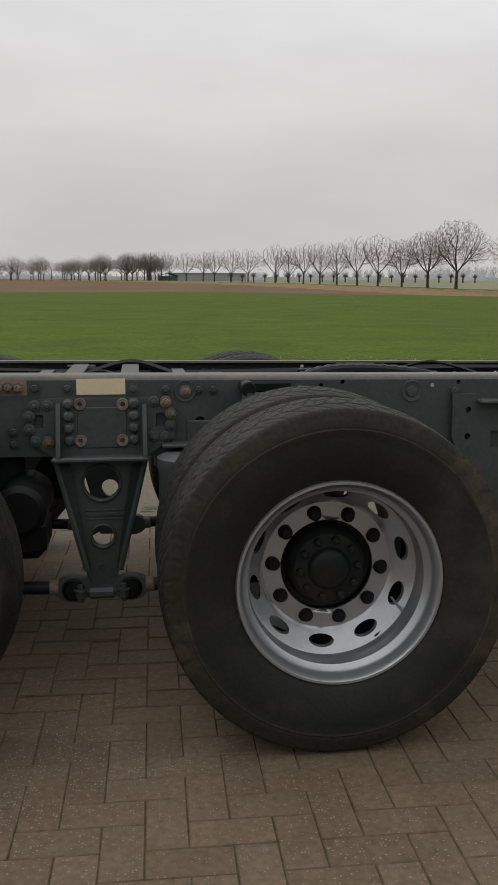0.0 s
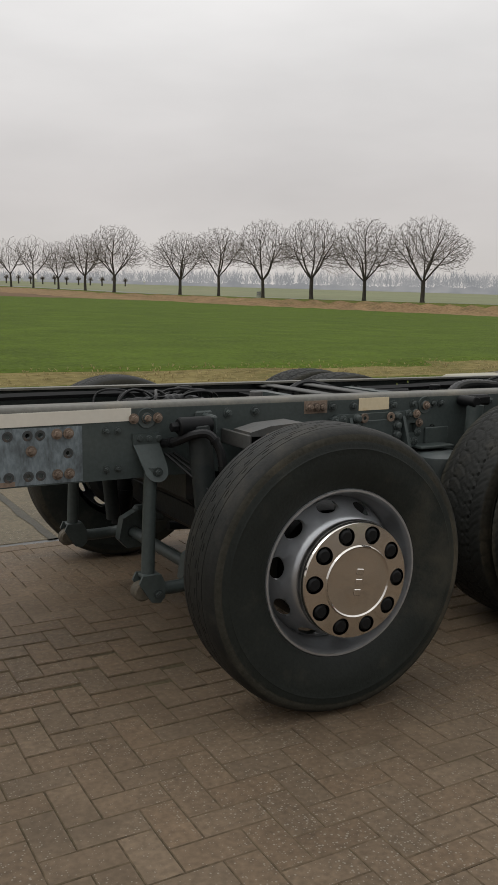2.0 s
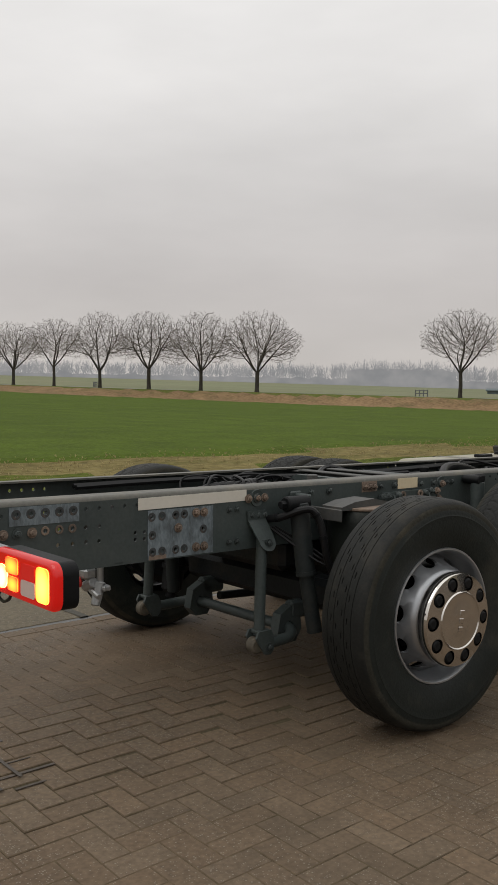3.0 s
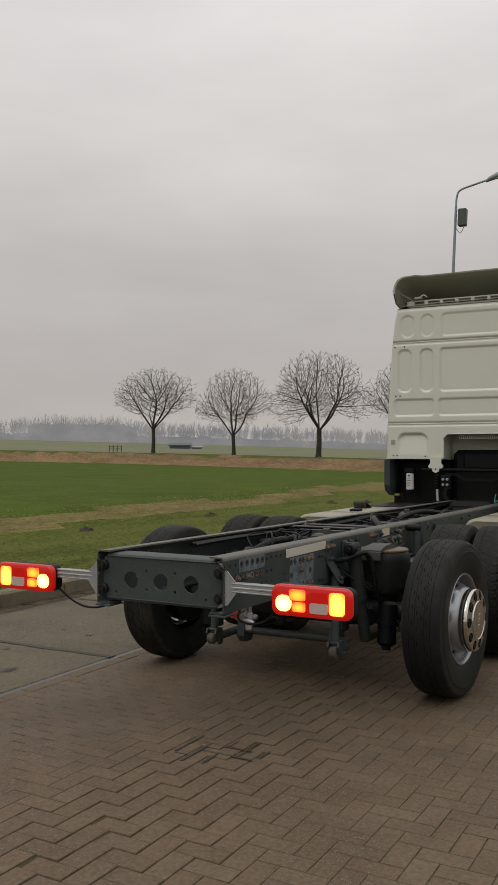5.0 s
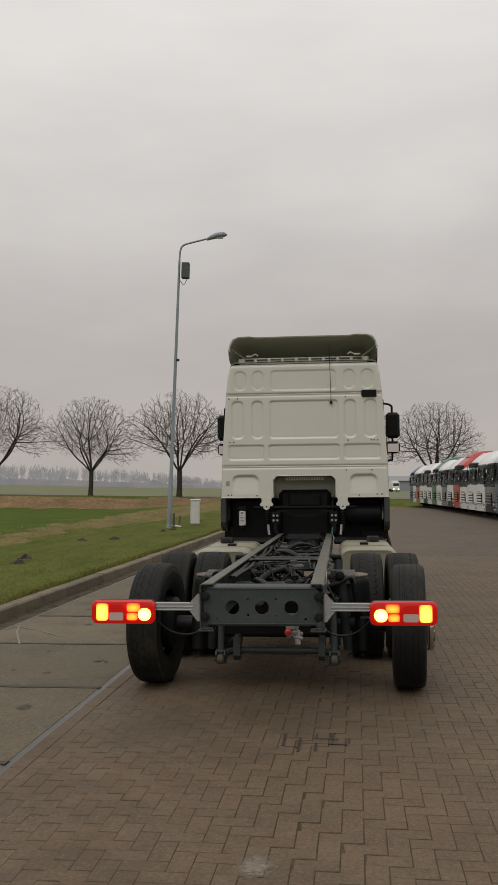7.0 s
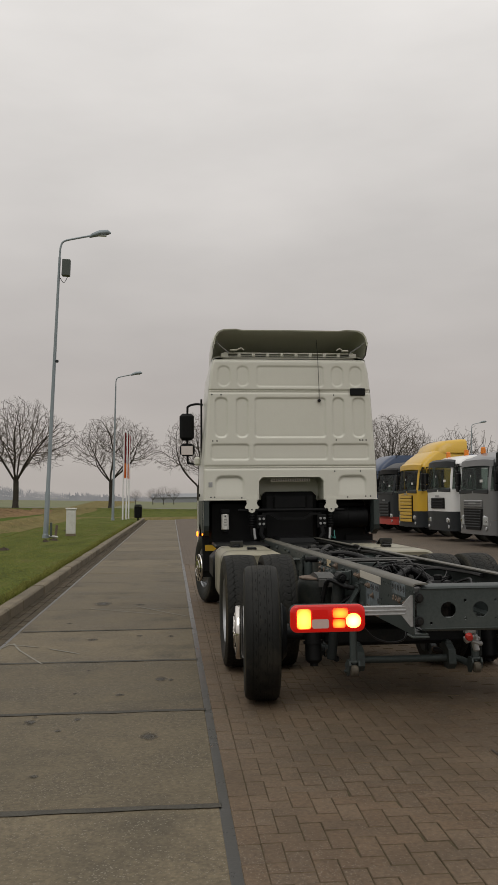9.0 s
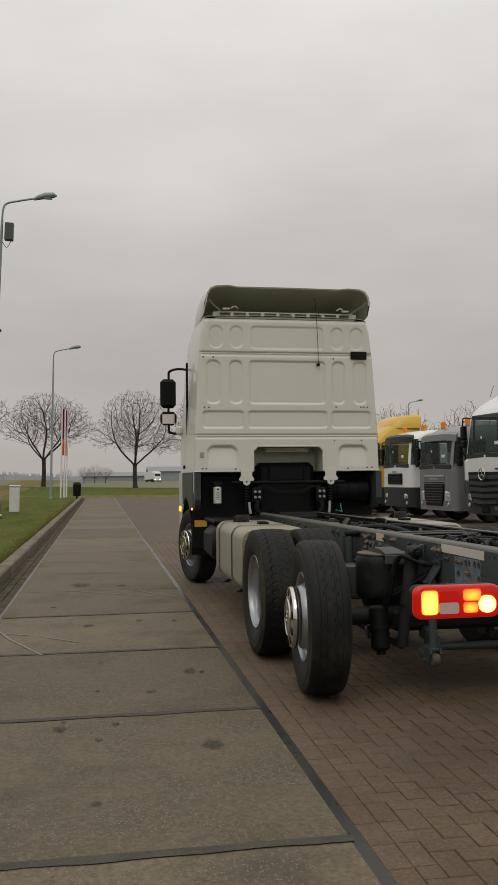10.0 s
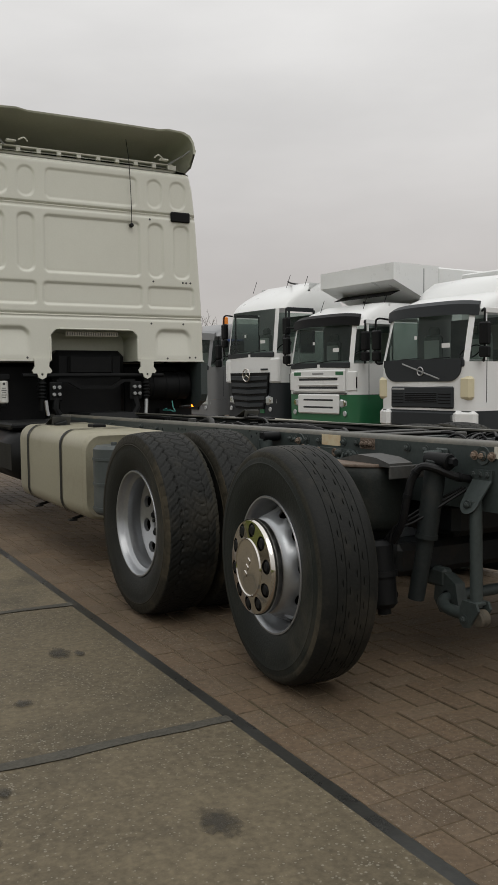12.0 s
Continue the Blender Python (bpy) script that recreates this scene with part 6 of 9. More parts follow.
g.box((CAB_X + 0.10, 0, 3.555), (0.04, 1.86, 0.016), 0.004)
g.box((CAB_X + 0.10, 0, 3.485), (0.05, 1.9, 0.03), 0.006)
for k in range(10):
    g.box((CAB_X + 0.10, -0.92 + k * 0.2044, 3.52), (0.035, 0.045 if k not in (0, 9) else 0.10, 0.07), 0.004)
part("roof_rack", g, M_WHITE, truck, "white slotted roof rail under the deflector", smooth=30)
# dark block added behind the rail to give its slots their shade
part("roof_shadow_gap", Geo().box((CAB_X + 0.2, 0, 3.52), (0.06, 1.8, 0.06), 0.01), M_INK, truck)
for s in (-1, 1):
    part("gas_strut", Geo().tube([(5.52, s * 0.86, 3.55), (5.42, s * 0.99, 3.63), (5.38, s * 1.05, 3.68)], 0.009, 6), M_ALU, truck)
    part("strut_clip", Geo().box((5.50, s * 0.80, 3.585), (0.05, 0.10, 0.022), 0.008), M_WHITE, truck)
    part("rail_hook", Geo().tube(curve_pts([(5.42, s * 0.66, 3.575), (5.4, s * 0.70, 3.60), (5.42, s * 0.75, 3.58)]), 0.008, 6), M_WHITE, truck)

# ---- running gear and fittings under the chassis ----
for s in (-1, 1):
    # V-shaped cast bracket between the axles
    o = [(0.465, 0.885), (0.50, 0.900), (0.90, 0.900), (0.955, 0.880), (0.975, 0.84), (0.965, 0.76), (0.90, 0.715), (0.86, 0.69), (0.758, 0.280), (0.748, 0.205), (0.735, 0.190), (0.660, 0.190), (0.647, 0.205), (0.643, 0.280), (0.545, 0.69), (0.51, 0.715), (0.465, 0.76), (0.455, 0.84)]
    g = Geo().plate(o, [circle(0.705, 0.600, 0.062, 28), circle(0.705, 0.405, 0.038, 24), [(0.475, 0.80), (0.475, 0.845), (0.51, 0.845), (0.51, 0.80)], [(0.90, 0.80), (0.90, 0.845), (0.94, 0.845), (0.94, 0.80)]], s * 0.425, s * 0.402)
    v = part("axle_bracket", g, M_GRAPH, truck, "cast V-shaped graphite axle bracket with two openings", smooth=30)
    for x0, x1, z0, z1 in ((0.562, 0.572, 0.695, 0.885), (0.860, 0.866, 0.695, 0.88)):
        part("rib", Geo().plate([(s * 0.424, z1), (s * 0.432, z1), (s * 0.492, z0 + 0.02), (s * 0.492, z0 - 0.01), (s * 0.424, z0 - 0.01)], [], x0 - 0.0075, x0 + 0.0075, m=Matrix(((0, 1, 0, 0), (1, 0, 0, 0), (0, 0, 1, 0), (0, 0, 0, 1)))), M_GRAPH, v, smooth=25)
    for xa, xb, xc, xd in ((0.545, 0.60, 0.66, 0.645), (0.86, 0.81, 0.75, 0.765)):
        part("gusset", Geo().add([(xa, s * 0.425, 0.69), (xb, s * 0.46, 0.665), (xc, s * 0.46, 0.29), (xd, s * 0.425, 0.285)], [(0, 1, 2, 3)]), M_GRAPH, v)
    part("lip", Geo().box((0.705, s * 0.456, 0.692), (0.335, 0.075, 0.018), 0.006), M_GRAPH, v)
    for cz, cr in ((0.600, 0.062), (0.405, 0.038)):
        part("opening_rim", Geo().lathe([(cr, 0.004), (cr - 0.001, -0.007), (cr + 0.004, -0.010), (cr + 0.009, -0.007), (cr + 0.011, 0.004)], 32), M_GRAPH, v, at=pose(0.705, s * 0.425, cz, 0, 0, 0 if s < 0 else 180))
    for xa, xb in ((0.545, 0.648), (0.862, 0.762)):
        part("edge_flange", Geo().tube([(xa, s * 0.428, 0.690), (xa + (xb - xa) * 0.5, s * 0.440, 0.488), (xb, s * 0.446, 0.285)], [0.011, 0.012, 0.013], 8), M_GRAPH, v)
    part("foot", Geo().box((0.697, s * 0.450, 0.208), (0.105, 0.075, 0.040), 0.012), M_GRAPH, v)
    part("cast_mark", Geo().lathe([(0.013, 0.0), (0.013, -0.003), (0.009, -0.004), (0.009, 0.0)], 16), M_GRAPH, v, at=pose(0.70, s * 0.426, 0.290, 0, 0, 0 if s < 0 else 180))
    for k in range(3):
        part("cast_mark", Geo().box((0.712, s * 0.4265, (0.500, 0.485, 0.468)[k]), (0.135, 0.005, (0.006, 0.012, 0.005)[k]), 0.001), M_GRAPH, v)
    for x in (0.597, 0.823):
        for k in range(4):
            part("bracket_bolt", BOLT_DOME, None, v, at=pose(x, s * 0.426, 0.882 - 0.0427 * k, 0, 0, 0 if s < 0 else 180))
    for x, z in ((0.482, 0.877), (0.525, 0.877), (0.462, 0.84), (0.462, 0.793), (0.482, 0.752), (0.525, 0.750), (0.893, 0.886), (0.935, 0.886), (0.952, 0.845), (0.950, 0.80), (0.933, 0.76), (0.893, 0.762)):
        part("bolt_boss", Geo().lathe([(0.021, 0.0), (0.020, -0.004), (0.016, -0.006), (0.0008, -0.006)], 18), M_GRAPH, v, at=pose(x, s * 0.4245, z, 0, 0, 0 if s < 0 else 180))
        part("bracket_bolt", BOLT_RUST if (x, z) in ((0.935, 0.886), (0.952, 0.845), (0.525, 0.750)) else BOLT_SMALL, None, v, at=pose(x, s * 0.430, z, 0, 20, 0 if s < 0 else 180))
    part("pad", Geo().box((0.712, s * 0.4255, 0.797), (0.172, 0.006, 0.145), 0.003), M_GRAPH, v)
    for x, z in ((0.637, 0.881), (0.785, 0.879), (0.637, 0.752), (0.782, 0.751)):
        part("rusty_washer", Geo().lathe([(0.008, -0.002), (0.009, -0.007), (0.020, -0.007), (0.022, -0.004), (0.022, 0.0)], 20), M_RUST, v, at=pose(x, s * 0.4285, z, 0, 0, 0 if s < 0 else 180))
    # torque rods with ball ends
    for x0, x1 in ((0.597, 0.10), (0.80, 1.30)):
        g = Geo()
        d = 1 if x1 > x0 else -1
        g.cyl((x0 + d * 0.05, s * 0.45, 0.226), (x1, s * 0.47, 0.250), 0.024, n=14)
        part("torque_rod", g, M_DARKSTEEL, truck, "dark rusty torque rod")
        part("rod_collar", Geo().cyl((x0 + d * 0.052, s * 0.45, 0.226), (x0 + d * 0.085, s * 0.451, 0.228), 0.0275, n=16, ch=0.003), M_RUST, truck, "rusty rod collar")
        eye = [(x0 + 0.060 * math.cos(a) * (1.0 + 0.10 * abs(math.cos(a))), 0.222 + 0.046 * math.sin(a)) for a in [2 * math.pi * k / 20 for k in range(20)]]
        g = Geo().plate(eye, [], s * 0.470, s * 0.425)
        cl = part("rod_eye", g, M_GRAPH, truck, "cast eye of the torque rod", smooth=25)
        part("boot", Geo().lathe([(0.041, 0.0), (0.040, -0.007), (0.035, -0.010), (0.032, -0.006), (0.028, -0.012), (0.0008, -0.013)], 24), M_BLACK, cl, at=pose(x0, s * 0.470, 0.222, 0, 0, 0 if s < 0 else 180))
        bx = x0 - d * 0.026
        g = Geo().cyl((bx, s * 0.487, 0.182), (bx, s * 0.487, 0.246), 0.0105, n=10).cyl((bx, s * 0.487, 0.196), (bx, s * 0.487, 0.222), 0.019, n=6, ch=0.003).cyl((bx, s * 0.487, 0.222), (bx, s * 0.487, 0.228), 0.023, n=14)
        part("eye_bolt", g, M_BOLT, cl, "painted clamp bolt", smooth=30)
    # black reservoir shape added for the dark mass between wheel and bracket
    g = Geo().cyl((0.44, s * 0.30, 0.545), (0.44, s * 0.62, 0.545), 0.088, n=28, ch=0.02).box((0.45, s * 0.46, 0.44), (0.14, 0.26, 0.14), 0.03)
    part("brake_actuator", g, M_BLACK, truck, "black reservoir shape filling the dark space behind the wheel", smooth=35)
    # tag axle: air spring, mount and shock absorber
    g = Geo()
    prof = [(0.0008, 0.50), (0.10, 0.50), (0.115, 0.53), (0.12, 0.565), (0.165, 0.575), (0.182, 0.595), (0.185, 0.64), (0.185, 0.80), (0.181, 0.84), (0.165, 0.862), (0.0008, 0.868)]
    n = 32
    g.v = [(0.17 + r * math.cos(2 * math.pi * k / n), s * 0.57 + r * math.sin(2 * math.pi * k / n), z) for r, z in prof for k in range(n)]
    g.f = [(j * n + k, j * n + (k + 1) % n, (j + 1) * n + (k + 1) % n, (j + 1) * n + k) for j in range(len(prof) - 1) for k in range(n)]
    a = part("air_spring", g, M_RUBBER_COOL, truck, "black rubber air spring bellows", smooth=50)
    part("bead_ring", Geo().cyl((0.17, s * 0.57, 0.862), (0.17, s * 0.57, 0.877), 0.172, n=36, ch=0.004), M_RUST, a, "rusty bead plate")
    g = Geo()
    g.plate([(-0.06, 0.868), (0.33, 0.868), (0.30, 0.885), (0.17, 0.912), (0.03, 0.905), (-0.06, 0.885)], [], s * 0.50, s * 0.63)
    g.box((-0.06, s * 0.515, 0.845), (0.012, 0.23, 0.06), 0.004)
    part("spring_mount", g, M_DULLALU, a, "dusty dark metal spring mount", smooth=25)
    sh = part("shock_absorber", Geo().cyl((-0.218, s * 0.50, 0.905), (-0.198, s * 0.535, 0.575), 0.046, n=22, ch=0.004).cyl((-0.198, s * 0.535, 0.58), (-0.160, s * 0.56, 0.30), 0.036, n=18).cyl((-0.199, s * 0.534, 0.590), (-0.197, s * 0.536, 0.570), 0.049, n=22), M_SHOCK, truck, "dark shock absorber", smooth=30)
    part("shock_eye", Geo().cyl((-0.305, s * 0.50, 0.905), (-0.165, s * 0.50, 0.905), 0.036, n=18, ch=0.006).cyl((-0.335, s * 0.50, 0.905), (-0.305, s * 0.50, 0.905), 0.020, n=6, ch=0.003).cyl((-0.306, s * 0.50, 0.905), (-0.300, s * 0.50, 0.905), 0.029, n=16), M_BLACK, sh, "dark pin of the shock absorber", smooth=30)
    g = Geo().box((-0.150, s * 0.455, 0.905), (0.020, 0.12, 0.075), 0.008).box((-0.150, s * 0.408, 0.895), (0.075, 0.014, 0.11), 0.008)
    part("pin_bracket", g, M_GRAPH, sh, smooth=25)
    for dz in (0.885, 0.925):
        part("pin_bolt", BOLT_DARK, None, sh, at=pose(-0.128, s * 0.416, dz, 0, 0, 0 if s < 0 else 180))
    p = curve_pts([(-0.325, s * 0.405, 0.830), (-0.305, s * 0.48, 0.845), (-0.262, s * 0.555, 0.880), (-0.215, s * 0.585, 0.880), (-0.182, s * 0.605, 0.825), (-0.170, s * 0.62, 0.745), (-0.150, s * 0.63, 0.64), (-0.10, s * 0.64, 0.55)], 5)
    hose = part("air_hose", Geo().tube(p, 0.0175, 10), M_CABLE, truck, "black rubber air hose")
    for q_ in (3, 17, 24):
        part("hose_clip", Geo().cyl(p[q_], p[q_ + 1], 0.0205, n=12), M_BLACK, hose)
    part("brake_chamber", Geo().cyl((-0.05, s * 0.68, 0.55), (-0.09, s * 0.68, 0.26), 0.062, n=20, ch=0.02).cyl((-0.066, s * 0.68, 0.42), (-0.07, s * 0.68, 0.395), 0.074, n=20).cyl((-0.09, s * 0.68, 0.27), (-0.095, s * 0.68, 0.235), 0.03, n=12), M_BLACK, truck, "dark brake chamber", smooth=30)
    for q_ in range(3):
        off = 0.018 * (q_ - 1)
        part("brake_line", Geo().tube(curve_pts([(-0.30 + off, s * 0.41, 0.79), (-0.17 + off, s * (0.60 - 0.02 * q_), 0.66 + off), (-0.10 + off, s * 0.645, 0.60 - off), (-0.075 + off, s * 0.655, 0.53), (-0.03, s * 0.64, 0.46 + off)], 5), 0.006, 6), M_CABLE, truck, "thin black brake line")
    # pendulum link of the anti-roll bar: a plate bent off the rail, a straight rod and a forked foot
    o = [(-0.455, 0.875), (-0.343, 0.875), (-0.343, 0.832), (-0.331, 0.760)] + [(-0.379 + 0.049 * math.cos(radians(a)), 0.738 + 0.044 * math.sin(radians(a))) for a in range(10, -200, -15)] + [(-0.452, 0.832)]
    g = Geo().plate(o, [], 0.0, 0.010)
    g.v = [(x, s * (0.402 + y + (0.070 * (0.832 - z) / 0.13 if z < 0.832 else 0.0)), z) for x, y, z in g.v]
    lk = part("link_bracket", g, M_GRAPH, truck, "bent graphite link bracket", smooth=25)
    part("bracket_bolt", BOLT_DARK, None, lk, at=pose(-0.377, s * 0.470, 0.730, 0, 0, 0 if s < 0 else 180))
    part("link_rod", Geo().tube([(-0.392, s * 0.440, 0.745), (-0.402, s * 0.445, 0.58), (-0.412, s * 0.45, 0.305)], 0.0265, 14), M_GRAPH, truck, "round graphite pendulum link")
    g = Geo()
    for d in (-0.034, 0.034):
        g.plate([(-0.448, 0.330), (-0.372, 0.330), (-0.355, 0.295), (-0.355, 0.235), (-0.375, 0.215), (-0.410, 0.220), (-0.462, 0.300)], [], s * 0.45 + d - 0.006, s * 0.45 + d + 0.006)
    g.box((-0.405, s * 0.45, 0.322), (0.075, 0.06, 0.018), 0.005)
    fk = part("link_fork", g, M_GRAPH, truck, "forked link foot", smooth=25)
    part("fork_bolt", BOLT_DARK, None, fk, at=pose(-0.385, s * 0.491, 0.252, 0, 0, 0 if s < 0 else 180))
    part("bush", Geo().cyl((-0.440, s * 0.424, 0.262), (-0.440, s * 0.476, 0.262), 0.038, n=24, ch=0.008), M_BUSH, truck, "worn olive-brown rubber bush")
    bar = curve_pts([(-0.41, s * 0.45, 0.262), (-0.30, s * 0.452, 0.258), (-0.22, s * 0.445, 0.262), (-0.165, s * 0.405, 0.275), (-0.15, s * 0.33, 0.281), (-0.15, s * 0.15, 0.281), (-0.15, 0.0, 0.281)], 5)
    part("anti_roll_bar", Geo().tube(bar, 0.0265, 12), M_GRAPH, truck, "bent anti-roll bar")
    g = Geo().plate([(-0.225, 0.250), (-0.185, 0.205), (-0.105, 0.205), (-0.065, 0.260), (-0.075, 0.350), (-0.135, 0.385), (-0.205, 0.350)], [circle(-0.15, 0.281, 0.030, 16)], s * 0.320, s * 0.375)
    g.box((-0.06, s * 0.35, 0.36), (0.16, 0.06, 0.09), 0.015)
    part("bar_clamp", g, M_GRAPH, truck, "cast clamp on the axle", smooth=25)
    # air tank behind the bracket and bellows of the drive axle
    for cx, r, m_, lab in ((1.02, 0.115, M_BLUEGREY, "grey canister of the drive axle"), (1.86, 0.13, M_BLACK, "black drive axle air spring")):
        prof = [(0.0008, 0.46), (r * 0.8, 0.46), (r, 0.49), (r, 0.66), (r * 1.05, 0.675), (r * 1.05, 0.70), (r * 0.8, 0.715), (0.0008, 0.715)]
        g = Geo()
        n = 28
        g.v = [(cx + q * math.cos(2 * math.pi * k / n), s * 0.50 + q * math.sin(2 * math.pi * k / n), z) for q, z in prof for k in range(n)]
        g.f = [(j * n + k, j * n + (k + 1) % n, (j + 1) * n + (k + 1) % n, (j + 1) * n + k) for j in range(len(prof) - 1) for k in range(n)]
        part("air_canister", g, m_, truck, lab, smooth=40)
    g = Geo()
    g.box((1.02, s * 0.44, 0.735), (0.20, 0.10, 0.012), 0.003)
    g.box((1.08, s * 0.405, 0.775), (0.14, 0.014, 0.08), 0.004)
    part("canister_bracket", g, M_GRAPH, truck, smooth=25)
    g = Geo().cyl((1.22, s * 0.41, 0.935), (1.22, s * 0.52, 0.935), 0.026, n=14, ch=0.004)
    g.box((1.30, s * 0.43, 0.935), (0.16, 0.05, 0.05), 0.012)
    part("drive_shock_mount", g, M_BLACK, truck, smooth=30)
    g = Geo().cyl((1.24, s * 0.49, 0.92), (1.22, s * 0.49, 0.45), 0.04, n=14)
    part("drive_shock", g, M_GRAPH, truck)
    # support bracket and step ahead of the drive wheel
    g = Geo().plate([(1.99, 0.90), (2.08, 0.90), (2.12, 0.86), (2.32, 0.87), (2.32, 0.40), (2.10, 0.44), (2.08, 0.60), (2.02, 0.66), (1.99, 0.74)], [circle(2.05, 0.84, 0.012, 10), circle(2.05, 0.74, 0.012, 10), [(2.14, 0.70), (2.14, 0.76), (2.24, 0.76), (2.24, 0.70)]], s * 0.430, s * 0.418)
    g.box((2.34, s * 0.46, 0.64), (0.03, 0.10, 0.46), 0.006)
    g.box((2.20, s * 0.45, 0.873), (0.24, 0.07, 0.014), 0.004)
    part("tank_bracket", g, M_GRAPH, truck, "folded graphite tank bracket", smooth=25)
    # fuel tank: rounded box with straps
    x0, x1 = (2.47, 4.08) if s > 0 else (2.66, 4.30)
    y0, y1, z0, z1 = 0.50, 1.165, 0.33, 0.918

    def tank_ring(x, inset, s=s):
        r = 0.11
        pts = []
        for cy, cz, a0 in ((y1 - inset - r, z1 - inset - r, 0), (y0 + inset + r, z1 - inset - r, 90), (y0 + inset + r, z0 + inset + r, 180), (y1 - inset - r, z0 + inset + r, 270)):
            for k in range(7):
                a = radians(a0 + 15 * k)
                pts.append((x, s * (cy + r * math.cos(a)), cz + r * math.sin(a)))
        return pts

    g = Geo()
    rows = [tank_ring(x0 + 0.012, 0.05), tank_ring(x0 + 0.003, 0.03), tank_ring(x0 + 0.0, 0.02), tank_ring(x0 + 0.015, 0.006), tank_ring(x0 + 0.04, 0.0), tank_ring(x1 - 0.04, 0.0), tank_ring(x1 - 0.015, 0.006), tank_ring(x1, 0.02), tank_ring(x1 - 0.003, 0.03), tank_ring(x1 - 0.012, 0.05)]
    m = len(rows[0])
    g.v = [p for r_ in rows for p in r_]
    g.f = [(i * m + k, i * m + (k + 1) % m, (i + 1) * m + (k + 1) % m, (i + 1) * m + k) for i in range(len(rows) - 1) for k in range(m)]
    g.f += [tuple(range(m)), tuple((len(rows) - 1) * m + k for k in range(m))]
    tank = part("fuel_tank", g, M_BEIGE, truck, "beige painted fuel tank", smooth=40)
    for xs_ in (x1 - 0.28, x0 + 0.48):
        g = Geo()
        a, b = tank_ring(xs_ - 0.022, -0.006), tank_ring(xs_ + 0.022, -0.006)
        g.v = a + b
        g.f = [(k, (k + 1) % m, m + (k + 1) % m, m + k) for k in range(m)]
        part("tank_strap", g, M_DARKSTEEL, tank, "dark steel strap", smooth=40)
        part("strap_bolt", Geo().tube([(xs_, s * 0.98, 0.34), (xs_ - 0.01, s * 1.02, 0.30), (xs_ - 0.03, s * 1.10, 0.285)], 0.012, 6).box((xs_ - 0.03, s * 1.1, 0.278), (0.05, 0.06, 0.012), 0.003), M_DARKSTEEL, tank)
    part("filler_cap", Geo().cyl((x1 - 0.40, s * 0.93, 0.90), (x1 - 0.40, s * 0.94, 0.945), 0.050, 0.052, n=20, ch=0.006), M_DARKSTEEL, tank, "dark filler cap", smooth=30)
    part("filler_guard", Geo().box((0, 0, 0), (0.20, 0.15, 0.006), 0.002, m=pose(x1 - 0.30, s * 0.93, 0.955, 0, 22, 0)).box((0, 0, 0), (0.006, 0.15, 0.09), 0.002, m=pose(x1 - 0.395, s * 0.93, 0.945, 0, -24, 0)), M_DULLALU, tank, "folded dull metal guard over the cap", smooth=20)
    part("sender", Geo().box((x0 + 0.75, s * 0.80, 0.928), (0.14, 0.10, 0.03), 0.008), M_BLACK, tank)
    if s > 0:
        g = Geo().cyl((2.29, 1.015, 0.40), (2.29, 1.015, 0.845), 0.135, n=28, ch=0.02)
        for z in (0.76, 0.60, 0.44):
            g.cyl((2.29, 1.015, z - 0.008), (2.29, 1.015, z + 0.008), 0.141, n=28)
        g.cyl((2.29, 1.015, 0.845), (2.29, 1.015, 0.865), 0.02, n=10)
        part("air_reservoir", g, M_BLUEGREY, truck, "ribbed blue-grey cylindrical reservoir", smooth=30)
    part("step_box", Geo().box((4.66, s * 0.90, 0.63), (0.92, 0.56, 0.40), 0.09), M_BLACK, truck, "black moulded box ahead of the tank", smooth=40)
    part("battery_shelf", Geo().box((4.9, s * 0.78, 0.88), (0.9, 0.7, 0.05), 0.015), M_BLACK, truck)
    part("drive_tube", Geo().cyl((DRIVE_X, s * 0.2, HUBZ), (DRIVE_X, s * 0.85, HUBZ), 0.09, n=18), M_DARKSTEEL, truck)

part("tag_axle", Geo().cyl((0.02, -0.88, 0.476), (0.02, 0.88, 0.476), 0.062, n=18).box((0.02, 0, 0.445), (0.16, 1.16, 0.15), 0.03), M_DARKSTEEL, truck, "dark tag axle beam", smooth=30)
part("front_axle", Geo().box((FRONT_X, 0, 0.40), (0.12, 1.7, 0.12), 0.03), M_DARKSTEEL, truck)
g = Geo()
n = 24
prof = [(0.0008, -0.30), (0.10, -0.28), (0.17, -0.2), (0.215, -0.08), (0.22, 0.05), (0.18, 0.2), (0.10, 0.28), (0.0008, 0.30)]
g.v = [(DRIVE_X + y, r * math.cos(2 * math.pi * k / n), HUBZ + r * math.sin(2 * math.pi * k / n)) for r, y in prof for k in range(n)]
g.f = [(j * n + k, j * n + (k + 1) % n, (j + 1) * n + (k + 1) % n, (j + 1) * n + k) for j in range(len(prof) - 1) for k in range(n)]
part("differential", g, M_DARKSTEEL, truck, "dark differential housing", smooth=50)
part("drive_shaft", Geo().cyl((1.65, 0, 0.52), (4.6, 0, 0.78), 0.06, n=16), M_DARKSTEEL, truck)
part("engine_block", Geo().box((5.6, 0, 0.76), (1.3, 0.56, 0.40), 0.06), M_BLACK, truck)
part("gearbox", Geo().box((4.55, 0, 0.74), (0.6, 0.46, 0.32), 0.08), M_BLACK, truck, smooth=40)

